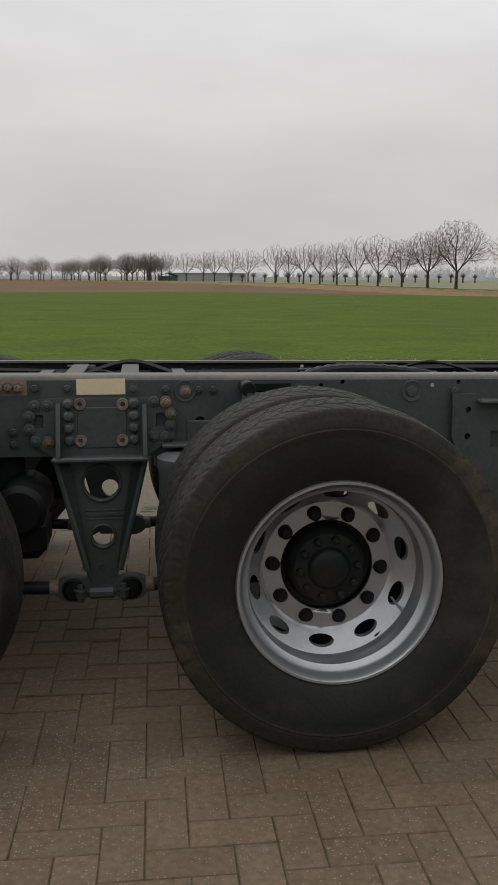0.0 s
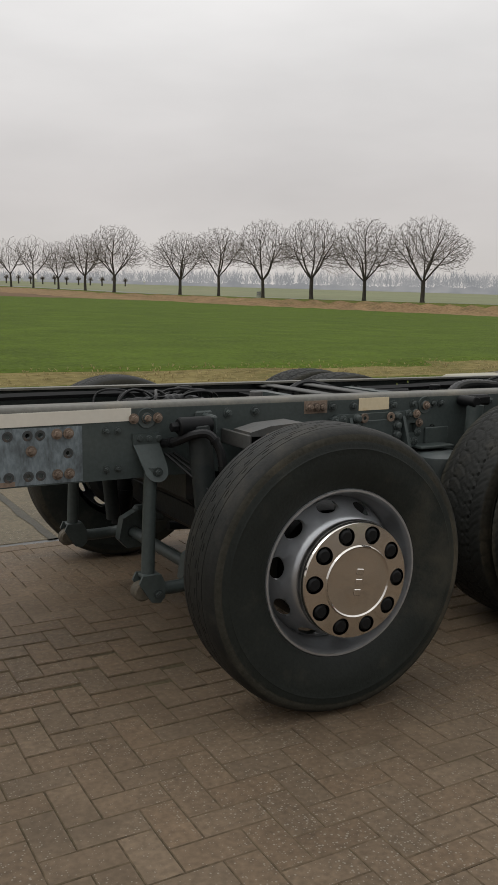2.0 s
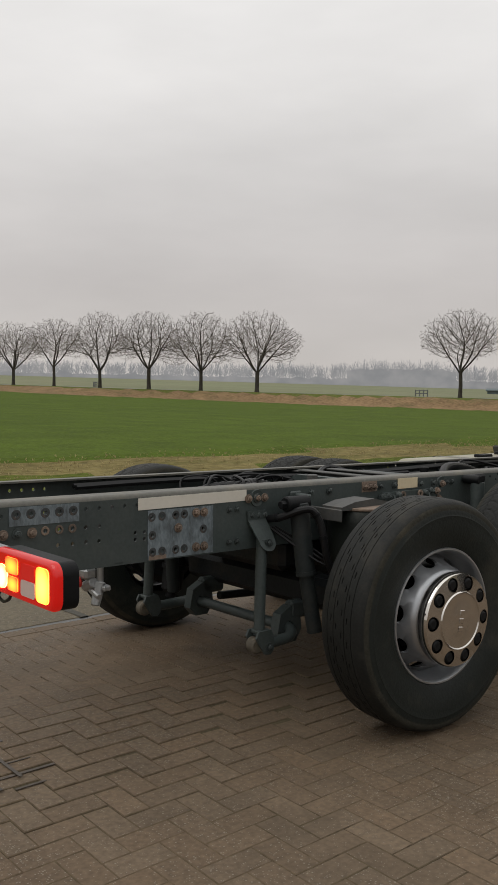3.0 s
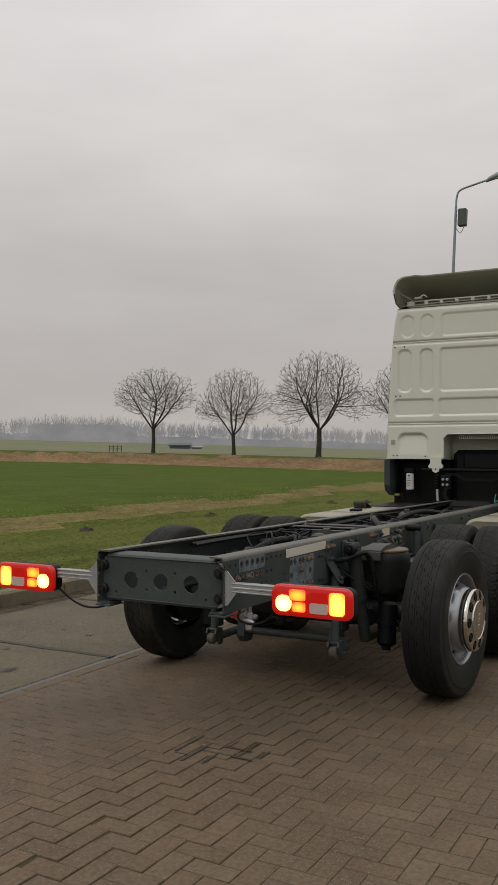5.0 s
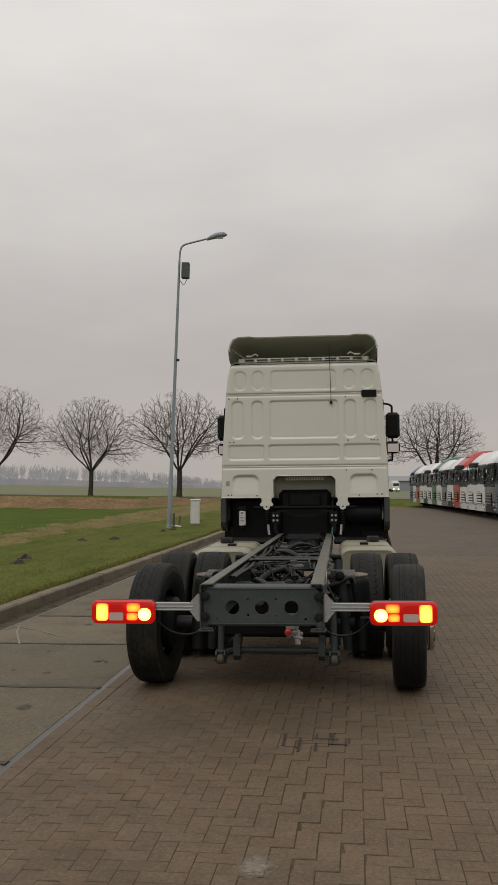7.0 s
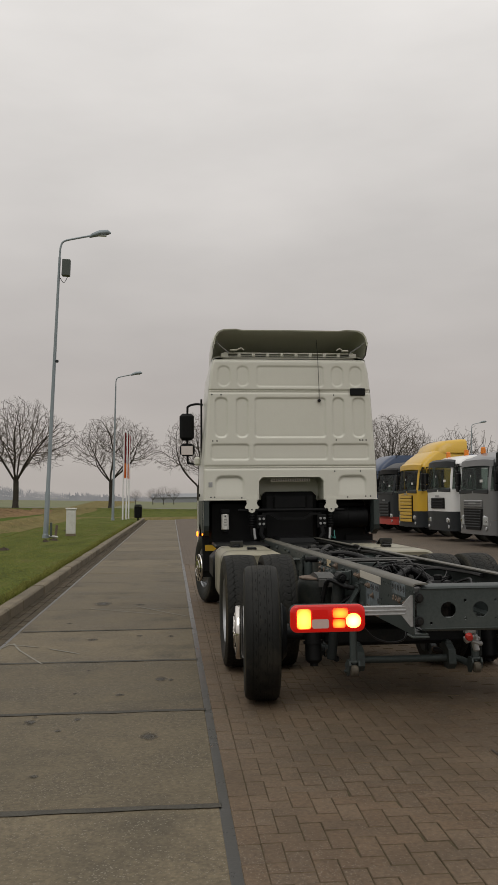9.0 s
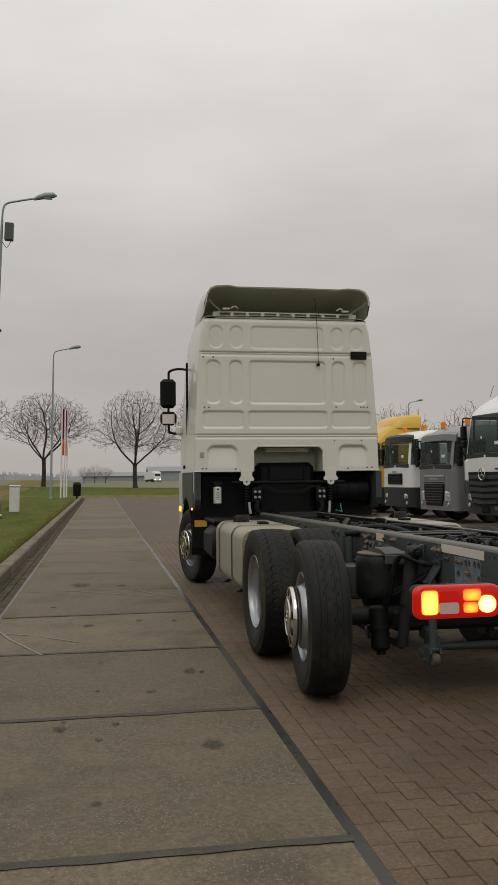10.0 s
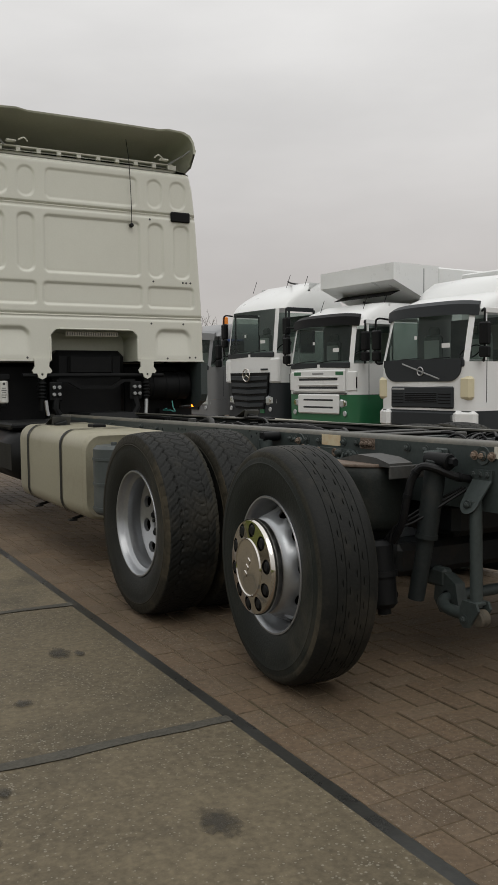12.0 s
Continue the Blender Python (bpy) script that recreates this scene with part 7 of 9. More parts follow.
# crossmembers between the rails
for x, z, w, m_, lab in ((0.60, 0.965, 0.07, M_DULLALU, "dull grey crossmember strap"), (0.81, 0.965, 0.07, M_DULLALU, "dull grey crossmember strap"), (-0.38, 0.86, 0.14, M_GRAPH, "graphite crossmember"), (2.05, 0.90, 0.14, M_GRAPH, "graphite crossmember"), (3.4, 0.88, 0.14, M_GRAPH, "graphite crossmember"), (1.15, 0.93, 0.10, M_GRAPH, "graphite crossmember")):
    g = Geo()
    g.box((x, 0, z), (w, 0.70, 0.010), 0.003)
    if w > 0.09:
        g.box((x - w / 2, 0, z - 0.06), (0.008, 0.70, 0.12), 0.002)
        g.box((x + w / 2, 0, z - 0.06), (0.008, 0.70, 0.12), 0.002)
    else:
        g.box((x, 0, z - 0.03), (0.012, 0.6, 0.06), 0.003)
        for sy in (-1, 1):
            g.box((x, sy * 0.34, z - 0.004), (w + 0.05, 0.10, 0.010), 0.003)
    c_ = part("crossmember", g, m_, truck, lab, smooth=25)
    for sy in (-1, 1):
        for dx in (-0.02, 0.02):
            part("crossmember_bolt", Geo().cyl((x + dx, sy * 0.33, z + 0.004), (x + dx, sy * 0.33, z + 0.016), 0.011, n=6), M_BOLT, c_)
part("axle_crossmember", Geo().box((0.12, 0, 0.63), (0.62, 0.72, 0.16), 0.03), M_DARKSTEEL, truck, "dark box crossmember over the axle", smooth=30)
for x in (0.45, 0.98):
    g = Geo().plate([(-0.34, 0.90), (-0.2, 0.955), (0.2, 0.955), (0.34, 0.90), (0.34, 0.88), (-0.34, 0.88)], [], 0, 0.05, m=Matrix(((0, 1, 0, x), (1, 0, 0, 0), (0, 0, 1, 0), (0, 0, 0, 1))))
    part("saddle", g, M_GRAPH, truck, smooth=25)

# valves, cable looms and hoses between the rails
rv = random.Random(5)
for k, (x, y, z, sx, sy, sz) in enumerate(((-0.9, 0.12, 0.80, 0.16, 0.12, 0.10), (-0.55, -0.15, 0.84, 0.14, 0.16, 0.12), (-0.1, 0.16, 0.88, 0.18, 0.14, 0.10), (0.25, -0.1, 0.88, 0.12, 0.18, 0.14), (1.5, 0.12, 0.85, 0.18, 0.16, 0.14), (2.4, -0.12, 0.86, 0.2, 0.18, 0.12), (2.9, 0.14, 0.86, 0.16, 0.12, 0.16), (3.8, -0.06, 0.86, 0.24, 0.2, 0.12))):
    g = Geo().box((x, y, z), (sx, sy, sz), 0.015)
    g.cyl((x + sx * 0.2, y, z + sz / 2), (x + sx * 0.2, y, z + sz / 2 + 0.035), 0.03, n=14, ch=0.004)
    g.cyl((x - sx / 2, y + sy * 0.2, z), (x - sx / 2 - 0.04, y + sy * 0.2, z), 0.016, n=8)
    part("valve_block", g, M_BLACK if k % 3 else M_DULLALU, truck, "black air valve block" if k % 3 else "dusty cast air valve", smooth=30)
for k in range(44):
    x = rv.uniform(-1.0, 3.6)
    y = rv.uniform(-0.3, 0.3)
    z = rv.uniform(0.80, 0.95)
    L = rv.uniform(0.25, 0.9)
    pts = [(x, y, z), (x + L * 0.3, y + rv.uniform(-0.1, 0.1), z + rv.uniform(-0.06, 0.07)), (x + L * 0.6, y + rv.uniform(-0.16, 0.16), z + rv.uniform(-0.08, 0.06)), (x + L, y + rv.uniform(-0.2, 0.2), z + rv.uniform(-0.1, 0.02))]
    pts = [(a, max(-0.36, min(0.36, b)), min(c, 0.975)) for a, b, c in pts]
    part("hose", Geo().tube(curve_pts(pts, 5), rv.choice((0.006, 0.008, 0.010, 0.016)), 6), M_CABLE, truck, "black cable or air line")
for s, y in ((1, 0.30), (-1, -0.30), (1, 0.26)):
    pts = [(x, y + 0.02 * math.sin(x * 3 + y * 20), 0.955 + 0.012 * math.sin(x * 2.3 + y * 9) - 0.008 * (x + 1.0)) for x in [-0.95 + 0.25 * k for k in range(26)]]
    part("cable_loom", Geo().tube(pts, 0.014, 6), M_CABLE, truck, "taped black cable loom")
for k in range(9):
    x = -0.2 + rv.uniform(-0.25, 0.25)
    y = rv.uniform(-0.05, 0.25)
    part("cable_loop", Geo().tube(curve_pts([(x, y, 0.86), (x + 0.06, y + rv.uniform(-0.1, 0.1), 0.97), (x + 0.16, y + rv.uniform(-0.1, 0.1), 0.985), (x + 0.25, y + rv.uniform(-0.1, 0.1), 0.90)], 6), rv.choice((0.005, 0.007)), 6), M_CABLE, truck)
# trailer air couplings under the rear crossmember
part("coupling_bracket", Geo().box((-1.14, -0.20, 0.716), (0.05, 0.40, 0.012), 0.003).box((-1.14, -0.14, 0.69), (0.04, 0.012, 0.06), 0.003), M_GRAPH, truck, "flat bracket for the couplings")
c_ = part("air_coupling", Geo().cyl((-1.13, -0.15, 0.71), (-1.13, -0.15, 0.62), 0.018, n=10).box((-1.14, -0.15, 0.635), (0.06, 0.07, 0.05), 0.012).cyl((-1.13, -0.19, 0.60), (-1.13, -0.12, 0.57), 0.024, n=12, ch=0.004), M_ALU, truck, "grey trailer air coupling", smooth=30)
part("red_cap", Geo().cyl((-1.165, -0.135, 0.60), (-1.205, -0.13, 0.595), 0.026, 0.021, n=16, ch=0.005), M_RED, c_, "red coupling cap")
part("drain_valve", Geo().cyl((-1.10, -0.19, 0.71), (-1.10, -0.19, 0.60), 0.015, n=12).cyl((-1.10, -0.19, 0.60), (-1.13, -0.20, 0.50), 0.026, 0.020, n=16, ch=0.005).box((-1.09, -0.20, 0.575), (0.04, 0.07, 0.024), 0.006).cyl((-1.13, -0.165, 0.565), (-1.13, -0.235, 0.545), 0.014, n=10, ch=0.003), M_ALU, truck, "dull hanging drain valve", smooth=30)

# thick corrugated hoses between the rails
for k, ctrl in enumerate((((-0.55, 0.22, 0.80), (-0.3, 0.05, 0.93), (-0.05, -0.12, 0.92), (0.1, -0.2, 0.82)), ((-0.35, -0.22, 0.84), (-0.15, -0.05, 0.95), (0.15, 0.08, 0.90), (0.3, 0.2, 0.80)), ((-0.9, -0.1, 0.78), (-0.6, 0.1, 0.88), (-0.35, 0.18, 0.86), (-0.1, 0.25, 0.78)), ((1.3, -0.2, 0.86), (1.6, 0.0, 0.95), (2.0, 0.15, 0.93), (2.4, 0.22, 0.84)), ((2.5, 0.2, 0.85), (2.9, 0.0, 0.95), (3.4, -0.15, 0.9), (3.8, -0.2, 0.84)))):
    line = curve_pts(ctrl, 16)
    part("corrugated_hose", Geo().tube(line, [0.030 if q % 2 else 0.026 for q in range(len(line))], 12), M_CABLE, truck, "thick black corrugated hose", smooth=20)

# a teal cord left tied round the frame rail
M_CORD = mat("teal_plastic_cord", (0.02, 0.16, 0.14), 0.6, var=0.2, bump=0.1)
g = Geo().tube(curve_pts([(4.51, -0.41, 1.075), (4.48, -0.405, 1.02), (4.45, -0.41, 0.975), (4.55, -0.405, 0.985), (4.70, -0.40, 0.98), (4.60, -0.39, 1.0)], 6), 0.006, 6)
part("tied_cord", g, M_CORD, truck, "teal plastic cord tied to the rail")

# ---- the row of parked trucks ----
M_GREYP = mat("silver_grey_truck_paint", (0.20, 0.205, 0.21), 0.35, 0.3, var=0.05, bump=0.02, coat=0.3)
M_DKGREY = mat("dark_grey_plastic", (0.022, 0.026, 0.029), 0.45, var=0.12, bump=0.06, spec=0.3)
M_GREENP = mat("green_truck_paint", (0.02, 0.13, 0.055), 0.35, var=0.06, bump=0.02, coat=0.3)
M_BLUEP = mat("blue_truck_paint", (0.03, 0.07, 0.24), 0.35, var=0.06, bump=0.02, coat=0.3)
M_REDP = mat("red_truck_paint", (0.42, 0.03, 0.02), 0.35, var=0.06, bump=0.02, coat=0.3)
M_NAVYP = mat("dark_blue_truck_paint", (0.02, 0.045, 0.10), 0.35, var=0.06, bump=0.02, coat=0.3)
M_CREAM = mat("yellowed_white_plastic", (0.62, 0.56, 0.38), 0.45, var=0.05, bump=0.03)
M_HEADLAMP = mat("clear_headlamp", (0.50, 0.52, 0.53), 0.12, 0.3, var=0.3, scale=18, bump=0.05)
M_ORANGE = mat("orange_beacon", (0.75, 0.22, 0.02), 0.25, var=0.08, bump=0.02)
M_PAPER = mat("white_paper_card", (0.72, 0.72, 0.70), 0.6, var=0.03, bump=0)
M_SEAT = mat("dim_cab_interior", (0.24, 0.26, 0.245), 0.7, var=0.6, scale=2.5, bump=0.1)


def clear_glass():
    m = bpy.data.materials.new("tinted_windscreen")
    m.use_nodes = True
    n, l = m.node_tree.nodes, m.node_tree.links
    b = n["Principled BSDF"]
    b.inputs["Base Color"].default_value = (0.016, 0.024, 0.022, 1)
    b.inputs["Roughness"].default_value = 0.04
    b.inputs["Specular IOR Level"].default_value = 0.5
    tr = n.new("ShaderNodeBsdfTransparent")
    tr.inputs["Color"].default_value = (0.60, 0.70, 0.655, 1)
    mx = n.new("ShaderNodeMixShader")
    mx.inputs[0].default_value = 0.30
    l.new(tr.outputs[0], mx.inputs[1])
    l.new(b.outputs[0], mx.inputs[2])
    l.new(mx.outputs[0], n["Material Output"].inputs["Surface"])
    return m


M_SCREEN = clear_glass()
PWHEEL = Geo().lathe([(0.28, 0.11), (0.36, 0.145), (0.44, 0.15), (0.485, 0.135), (0.50, 0.09), (0.502, 0.0), (0.50, -0.09), (0.485, -0.135), (0.44, -0.15), (0.36, -0.145), (0.28, -0.11)], 48).mesh("tyre", M_RUBBER, 50)
NUTR = Geo().lathe([(0.30, -0.12), (0.29, -0.13), (0.27, -0.09), (0.2, -0.12), (0.12, -0.15), (0.0008, -0.16)], 32).mesh("rim", M_SILVER, 40)


def parked(x, sp):
    """A parked truck, its front towards +y. sp holds its paint, heights and trim."""
    rng = random.Random(int(x * 10))
    y0 = -7.62 + sp.get("dy", 0)
    t = thing("parked_truck", sp["label"], "truck", pose(x, y0, -0.024, 0, 0, sp.get("turn", 5.0)), group="row of parked trucks")
    W, top, zw0, zw1, zb = sp.get("w", 1.22), sp["top"], sp["screen"][0], sp["screen"][1], 0.36
    paint, low = sp["paint"], sp.get("low", M_DKGREY)
    rake = sp.get("rake", 0.16)

    def half(z):
        return W - 0.05 * max(0, (z - 1.6)) - (0.10 * max(0.0, (z - zw1) / max(0.01, top - zw1)) ** 2)

    def front(z):
        if z < zw0:
            return -0.02 * max(0, (1.0 - z))
        if z < zw1:
            return -rake * (z - zw0)
        e = (z - zw1) / max(0.01, top - zw1)
        return -rake * (zw1 - zw0) - (0.25 + sp.get("dome", 0.35)) * e ** 1.6

    def outline(z, off=0.0, back=-2.05):
        w, f = half(z) + off, front(z) + off
        pts = [(-w, back), (-w, -1.1), (-w, f - 0.34), (-w + 0.012, f - 0.22), (-w + 0.048, f - 0.125), (-w + 0.115, f - 0.058), (-w + 0.22, f - 0.018)]
        return [(a, b, z) for a, b in pts + [(-0.45, f), (0, f + 0.01), (0.45, f)] + [(-a, b) for a, b in pts[::-1]]]

    def shell(name, zs, m_, lo=0, hi=17, off=0.0, cap=False, label="", parent=t, smooth=35):
        g = Geo()
        rows = [outline(z, off)[lo:hi] for z in zs]
        k = len(rows[0])
        g.v = [p for r_ in rows for p in r_]
        g.f = [(i * k + q, i * k + q + 1, (i + 1) * k + q + 1, (i + 1) * k + q) for i in range(len(rows) - 1) for q in range(k - 1)]
        if cap:
            g.f.append(tuple((len(rows) - 1) * k + q for q in range(k)))
        return part(name, g, m_, parent, label, smooth=smooth)

    zmid = sp.get("split", 0.95)
    shell("bumper", [zb, zb + 0.08, 0.7, zmid], low, label=sp.get("low_label", "dark front bumper"))
    shell("cab_lower", [zmid + 0.004, 1.25, zw0 - 0.02], paint)
    pillars = [zw0 - 0.02, (zw0 + zw1) / 2, zw1 + 0.03]
    shell("pillar", pillars, paint, 5, 7)
    shell("pillar", pillars, paint, 10, 12)
    roof = [zw1 + 0.03] + [zw1 + 0.03 + (top - zw1 - 0.03) * k / 6 for k in range(1, 7)]
    shell("roof", roof, paint, cap=True, label="cab roof", smooth=50)
    shell("rear_panel", pillars, paint, 0, 2)
    shell("rear_panel", pillars, paint, 15, 17)
    for pane in (shell("windscreen", pillars, M_SCREEN, 6, 11, off=-0.004, label="tinted windscreen"),
                 shell("side_window", [zw0 + 0.02, zw1 - 0.08], M_SCREEN, 1, 6, off=-0.004, label="dark side window"),
                 shell("side_window", [zw0 + 0.02, zw1 - 0.08], M_SCREEN, 11, 16, off=-0.004, label="dark side window")):
        pane.visible_shadow = False
    for s in (-1, 1):
        g = Geo()
        g.box((s * half(zw0) * 0.99, -0.36, (zw0 + zw1) / 2), (0.03, 0.05, zw1 - zw0), 0.008)
        g.box((s * half(zw0) * 0.99, -1.12, (zw0 + zw1) / 2), (0.03, 0.06, zw1 - zw0), 0.008)
        g.box((s * half(zw0), -0.7, zw1), (0.03, 0.8, 0.10), 0.008)
        part("door_frame", g, M_DKGREY if sp.get("style") == "star" else paint, t)
    # seats and dashboard that show through the glass
    g = Geo()
    for s in (-0.62, 0.62):
        g.box((s, -0.95, zw0 + 0.22), (0.46, 0.14, 0.62), 0.05)
        g.box((s, -0.97, zw0 + 0.60), (0.28, 0.12, 0.2), 0.05)
    g.box((0, -0.42, zw0 - 0.03), (2.1, 0.5, 0.16), 0.05)
    g.box((0, -1.95, (zw0 + zw1) / 2), (2.2, 0.04, zw1 - zw0), 0.01)
    part("cab_interior", g, M_SEAT, t)
    # pale panels added in place of window light and reflections inside the cab
    part("seat_cover", Geo().box((0.62, -0.90, zw0 + 0.20), (0.40, 0.05, 0.50), 0.02).box((-0.62, -0.90, zw0 + 0.20), (0.40, 0.05, 0.46), 0.02), M_PAPER, t, "pale panels added for window light on the seats")
    part("curtain", Geo().box((0.15, -1.92, (zw0 + zw1) / 2 + 0.05), (1.0, 0.03, (zw1 - zw0) * 0.55), 0.01), M_TAPE, t, "pale panel added for light from the rear window")
    part("steering_wheel", Geo().lathe([(0.21, -0.015), (0.225, 0), (0.21, 0.015), (0.195, 0)], 24, closed=True), M_BLACK, t, at=pose(-0.62, -0.62, zw0 + 0.16, 50, 0, 0))
    f = front(zw0 - 0.05)
    part("dark_scuttle", Geo().box((0, f - 0.016, zw0 - 0.045), (2.06, 0.05, 0.13), 0.02), M_DKGREY, t)
    for s in (-0.45, 0.35):
        part("registration_card", Geo().box((s - 0.1, front(zw0 + 0.45) + 0.011, zw0 + 0.45), (0.07, 0.004, 0.07), 0.001), M_PAPER, t, "small white card behind the glass") if s > 0 else None
        part("wiper", Geo().tube([(s + 0.5, f + 0.01, zw0 + 0.01), (s + 0.1, f + 0.005, zw0 + 0.05), (s - 0.25, f - 0.002, zw0 + 0.06)], 0.010, 5), M_BLACK, t)
    zc = zw0 + 0.28
    part("price_card", Geo().box((-0.55, front(zc) + 0.010, zc), (0.20, 0.004, 0.085), 0.001, m=None), M_PAPER, t, "white paper card behind the glass")
    # the front under the windscreen, by make
    style = sp.get("style", "plain")
    gz0, gz1, gm, pm, gw, cnt = sp["grille"]

    def slab(name, x0, x1, z0, z1, y, m_, parent=t, label="", lean=0.0, r=0.02, deep=0.06):
        """A rounded panel on the front between x0 and x1, its face at y."""
        return part(name, Geo().box((0, 0, 0), (x1 - x0, deep, z1 - z0), r, m=pose((x0 + x1) / 2, y - deep / 2, (z0 + z1) / 2, lean, 0, 0)), m_, parent, label, smooth=30)

    if style == "slots":  # two broad slots above, a white lower grille with two more, lamps let into the bumper
        panel = slab("grille", -0.90, 0.90, 1.03, 1.52, 0.030, paint, label="white upper grille panel", r=0.04)
        for z in (1.315, 1.135):
            slab("slot", -0.70, 0.70, z - 0.048, z + 0.048, 0.034, M_BLACK, panel, r=0.03)
            slab("slat", -0.66, 0.66, z - 0.012, z + 0.010, 0.040, M_DKGREY, panel, r=0.006)
            slab("slat_lip", -0.72, 0.72, z + 0.048, z + 0.062, 0.050, paint, panel, r=0.006)
        slab("badge_bar", -0.20, 0.20, 1.415, 1.465, 0.038, M_ALU, t, r=0.008)
        for s in (-1, 1):
            slab("dark_quarter", s * 0.74 - 0.15, s * 0.74 + 0.15, 1.38, 1.50, 0.036, M_GREENP, t, r=0.04)
        low_p = slab("lower_grille", -0.72, 0.72, 0.56, 0.99, 0.045, paint, label="white lower grille", r=0.05)
        for z in (0.865, 0.705):
            slab("slot", -0.56, 0.52, z - 0.042, z + 0.042, 0.049, M_BLACK, low_p, r=0.03)
            slab("slat", -0.50, 0.48, z - 0.010, z + 0.010, 0.054, M_DKGREY, low_p, r=0.006)
        slab("gap_line", -0.94, 0.94, 0.995, 1.022, 0.016, M_INK, t, r=0.004)
        for s in (-1, 1):
            part("corner_panel", Geo().box((0, 0, 0), (0.30, 0.14, 0.50), 0.06, m=pose(s * 1.04, -0.085, 1.27, 0, 0, -30 * s)), paint, t, "white corner air deflector", smooth=35)
            part("corner_slit", Geo().box((0, 0, 0), (0.035, 0.02, 0.24), 0.008, m=pose(s * 1.155, -0.090, 1.24, 0, 0, -52 * s)), M_BLACK, t)
    elif style == "star":  # a broad dark grille of nearly level slats with an emblem, white cheeks above a dark bumper
        panel = part("grille", Geo().plate([(-0.86, 1.50), (-0.80, 0.98), (-0.62, 0.60), (0.62, 0.60), (0.80, 0.98), (0.86, 1.50)], [], 0.030, -0.05), M_BLACK, t, "dark front grille", smooth=25)
        for k in range(5):
            z, hw = 1.36 - 0.165 * k, (0.82, 0.80, 0.78, 0.70, 0.62)[k]
            g = Geo()
            for s in (-1, 1):
                g.add([(0, 0.088, z - 0.060), (s * hw, 0.045, z - 0.030), (s * hw, 0.040, z + 0.055), (0, 0.080, z + 0.030), (0, 0.030, z + 0.050), (s * hw, 0.010, z + 0.075), (0, 0.030, z - 0.070), (s * hw, 0.010, z - 0.040)], [(0, 1, 2, 3), (3, 2, 5, 4), (0, 1, 7, 6), (1, 2, 5, 7)])
            part("grille_slat", g, M_DKGREY, panel, "broad bent slat", smooth=20)
        part("badge_ring", Geo().lathe([(0.155, -0.014), (0.172, 0.0), (0.155, 0.014), (0.138, 0.0)], 32, closed=True), M_CHROME, t, at=pose(0, 0.110, 1.44))
        for k in range(3):
            part("badge_ray", Geo().box((0, 0, 0.078), (0.030, 0.016, 0.155), 0.006), M_CHROME, t, at=pose(0, 0.110, 1.44, 0, 120 * k, 0))
        for s in (-1, 1):
            part("cheek_panel", Geo().box((0, 0, 0), (0.32, 0.12, 0.62), 0.05, m=pose(s * 1.04, -0.055, 1.55, 0, 0, -16 * s)), paint, t, "white cheek panel", smooth=35)
        slab("badge_bar", -0.78, -0.50, 1.56, 1.60, 0.022, M_DKGREY, t, r=0.008)
        slab("step_plate", -0.20, 0.20, 0.40, 0.58, 0.030, M_BLACK, t, r=0.03)
        slab("green_label", -0.62, -0.46, 0.50, 0.62, 0.012, M_GREENP, t, "small green label", r=0.004)
    elif style == "panel":  # a dark shield under the screen, a black mesh grille and a dark bumper with white lamp corners
        o = [(-1.00, 1.66)] + [(-0.97 + 0.30 * (1 - math.cos(radians(a_))), 1.50 - 0.25 * math.sin(radians(a_))) for a_ in range(0, 91, 15)] + [(0.97 - 0.30 * (1 - math.cos(radians(a_))), 1.50 - 0.25 * math.sin(radians(a_))) for a_ in range(90, -1, -15)] + [(1.00, 1.66)]
        part("dark_panel", Geo().plate(o, [], 0.018, -0.06), M_DKGREY, t, "dark panel under the windscreen", smooth=25)
        part("badge_stroke", Geo().box((0, 0, 0), (1.00, 0.012, 0.026), 0.004, m=pose(0, 0.028, 1.44, 0, -17, 0)), M_ALU, t)
        part("badge_ring", Geo().lathe([(0.075, -0.012), (0.088, 0.0), (0.075, 0.012), (0.062, 0.0)], 24, closed=True), M_ALU, t, at=pose(0, 0.034, 1.44))
        panel = slab("grille", -0.80, 0.80, 0.76, 1.16, 0.026, M_DKGREY, label="dark front grille", r=0.04)
        slab("mesh_field", -0.42, 0.42, 0.86, 1.06, 0.031, M_BLACK, panel, r=0.02)
        for k in range(6):
            slab("mesh_bar", -0.42, 0.42, 0.868 + 0.034 * k, 0.878 + 0.034 * k, 0.038, M_DKGREY, panel, r=0.003)
        for s in (-1, 1):
            for k in range(4):
                slab("side_bar", s * 0.60 - 0.15, s * 0.60 + 0.15, 0.85 + 0.055 * k, 0.868 + 0.055 * k, 0.036, M_BLACK, panel, r=0.004)
        slab("badge_bar", 0.42, 0.76, 1.095, 1.130, 0.032, M_ALU, t, r=0.006)
        slab("bumper_bar", -0.80, 0.80, 0.42, 0.70, 0.030, M_DKGREY, label="dark bumper", r=0.04)
        for s in (-1, 1):
            part("lamp_corner", Geo().box((0, 0, 0), (0.44, 0.22, 0.34), 0.06, m=pose(s * 1.00, -0.105, 0.56, 0, 0, -22 * s)), paint, t, "white bumper corner", smooth=35)
    elif style == "twin":  # a badge plate over a tapering slatted grille
        panel = part("grille", Geo().plate([(-0.66, 1.16), (-0.60, 0.72), (-0.50, 0.50), (0.50, 0.50), (0.60, 0.72), (0.66, 1.16)], [], 0.026, -0.05), M_BLACK, t, "dark slatted grille", smooth=25)
        for k in range(7):
            z = 1.09 - 0.082 * k
            slab("grille_slat", -0.60 + 0.014 * k, 0.60 - 0.014 * k, z - 0.018, z + 0.018, 0.045, M_DKGREY, panel, r=0.008)
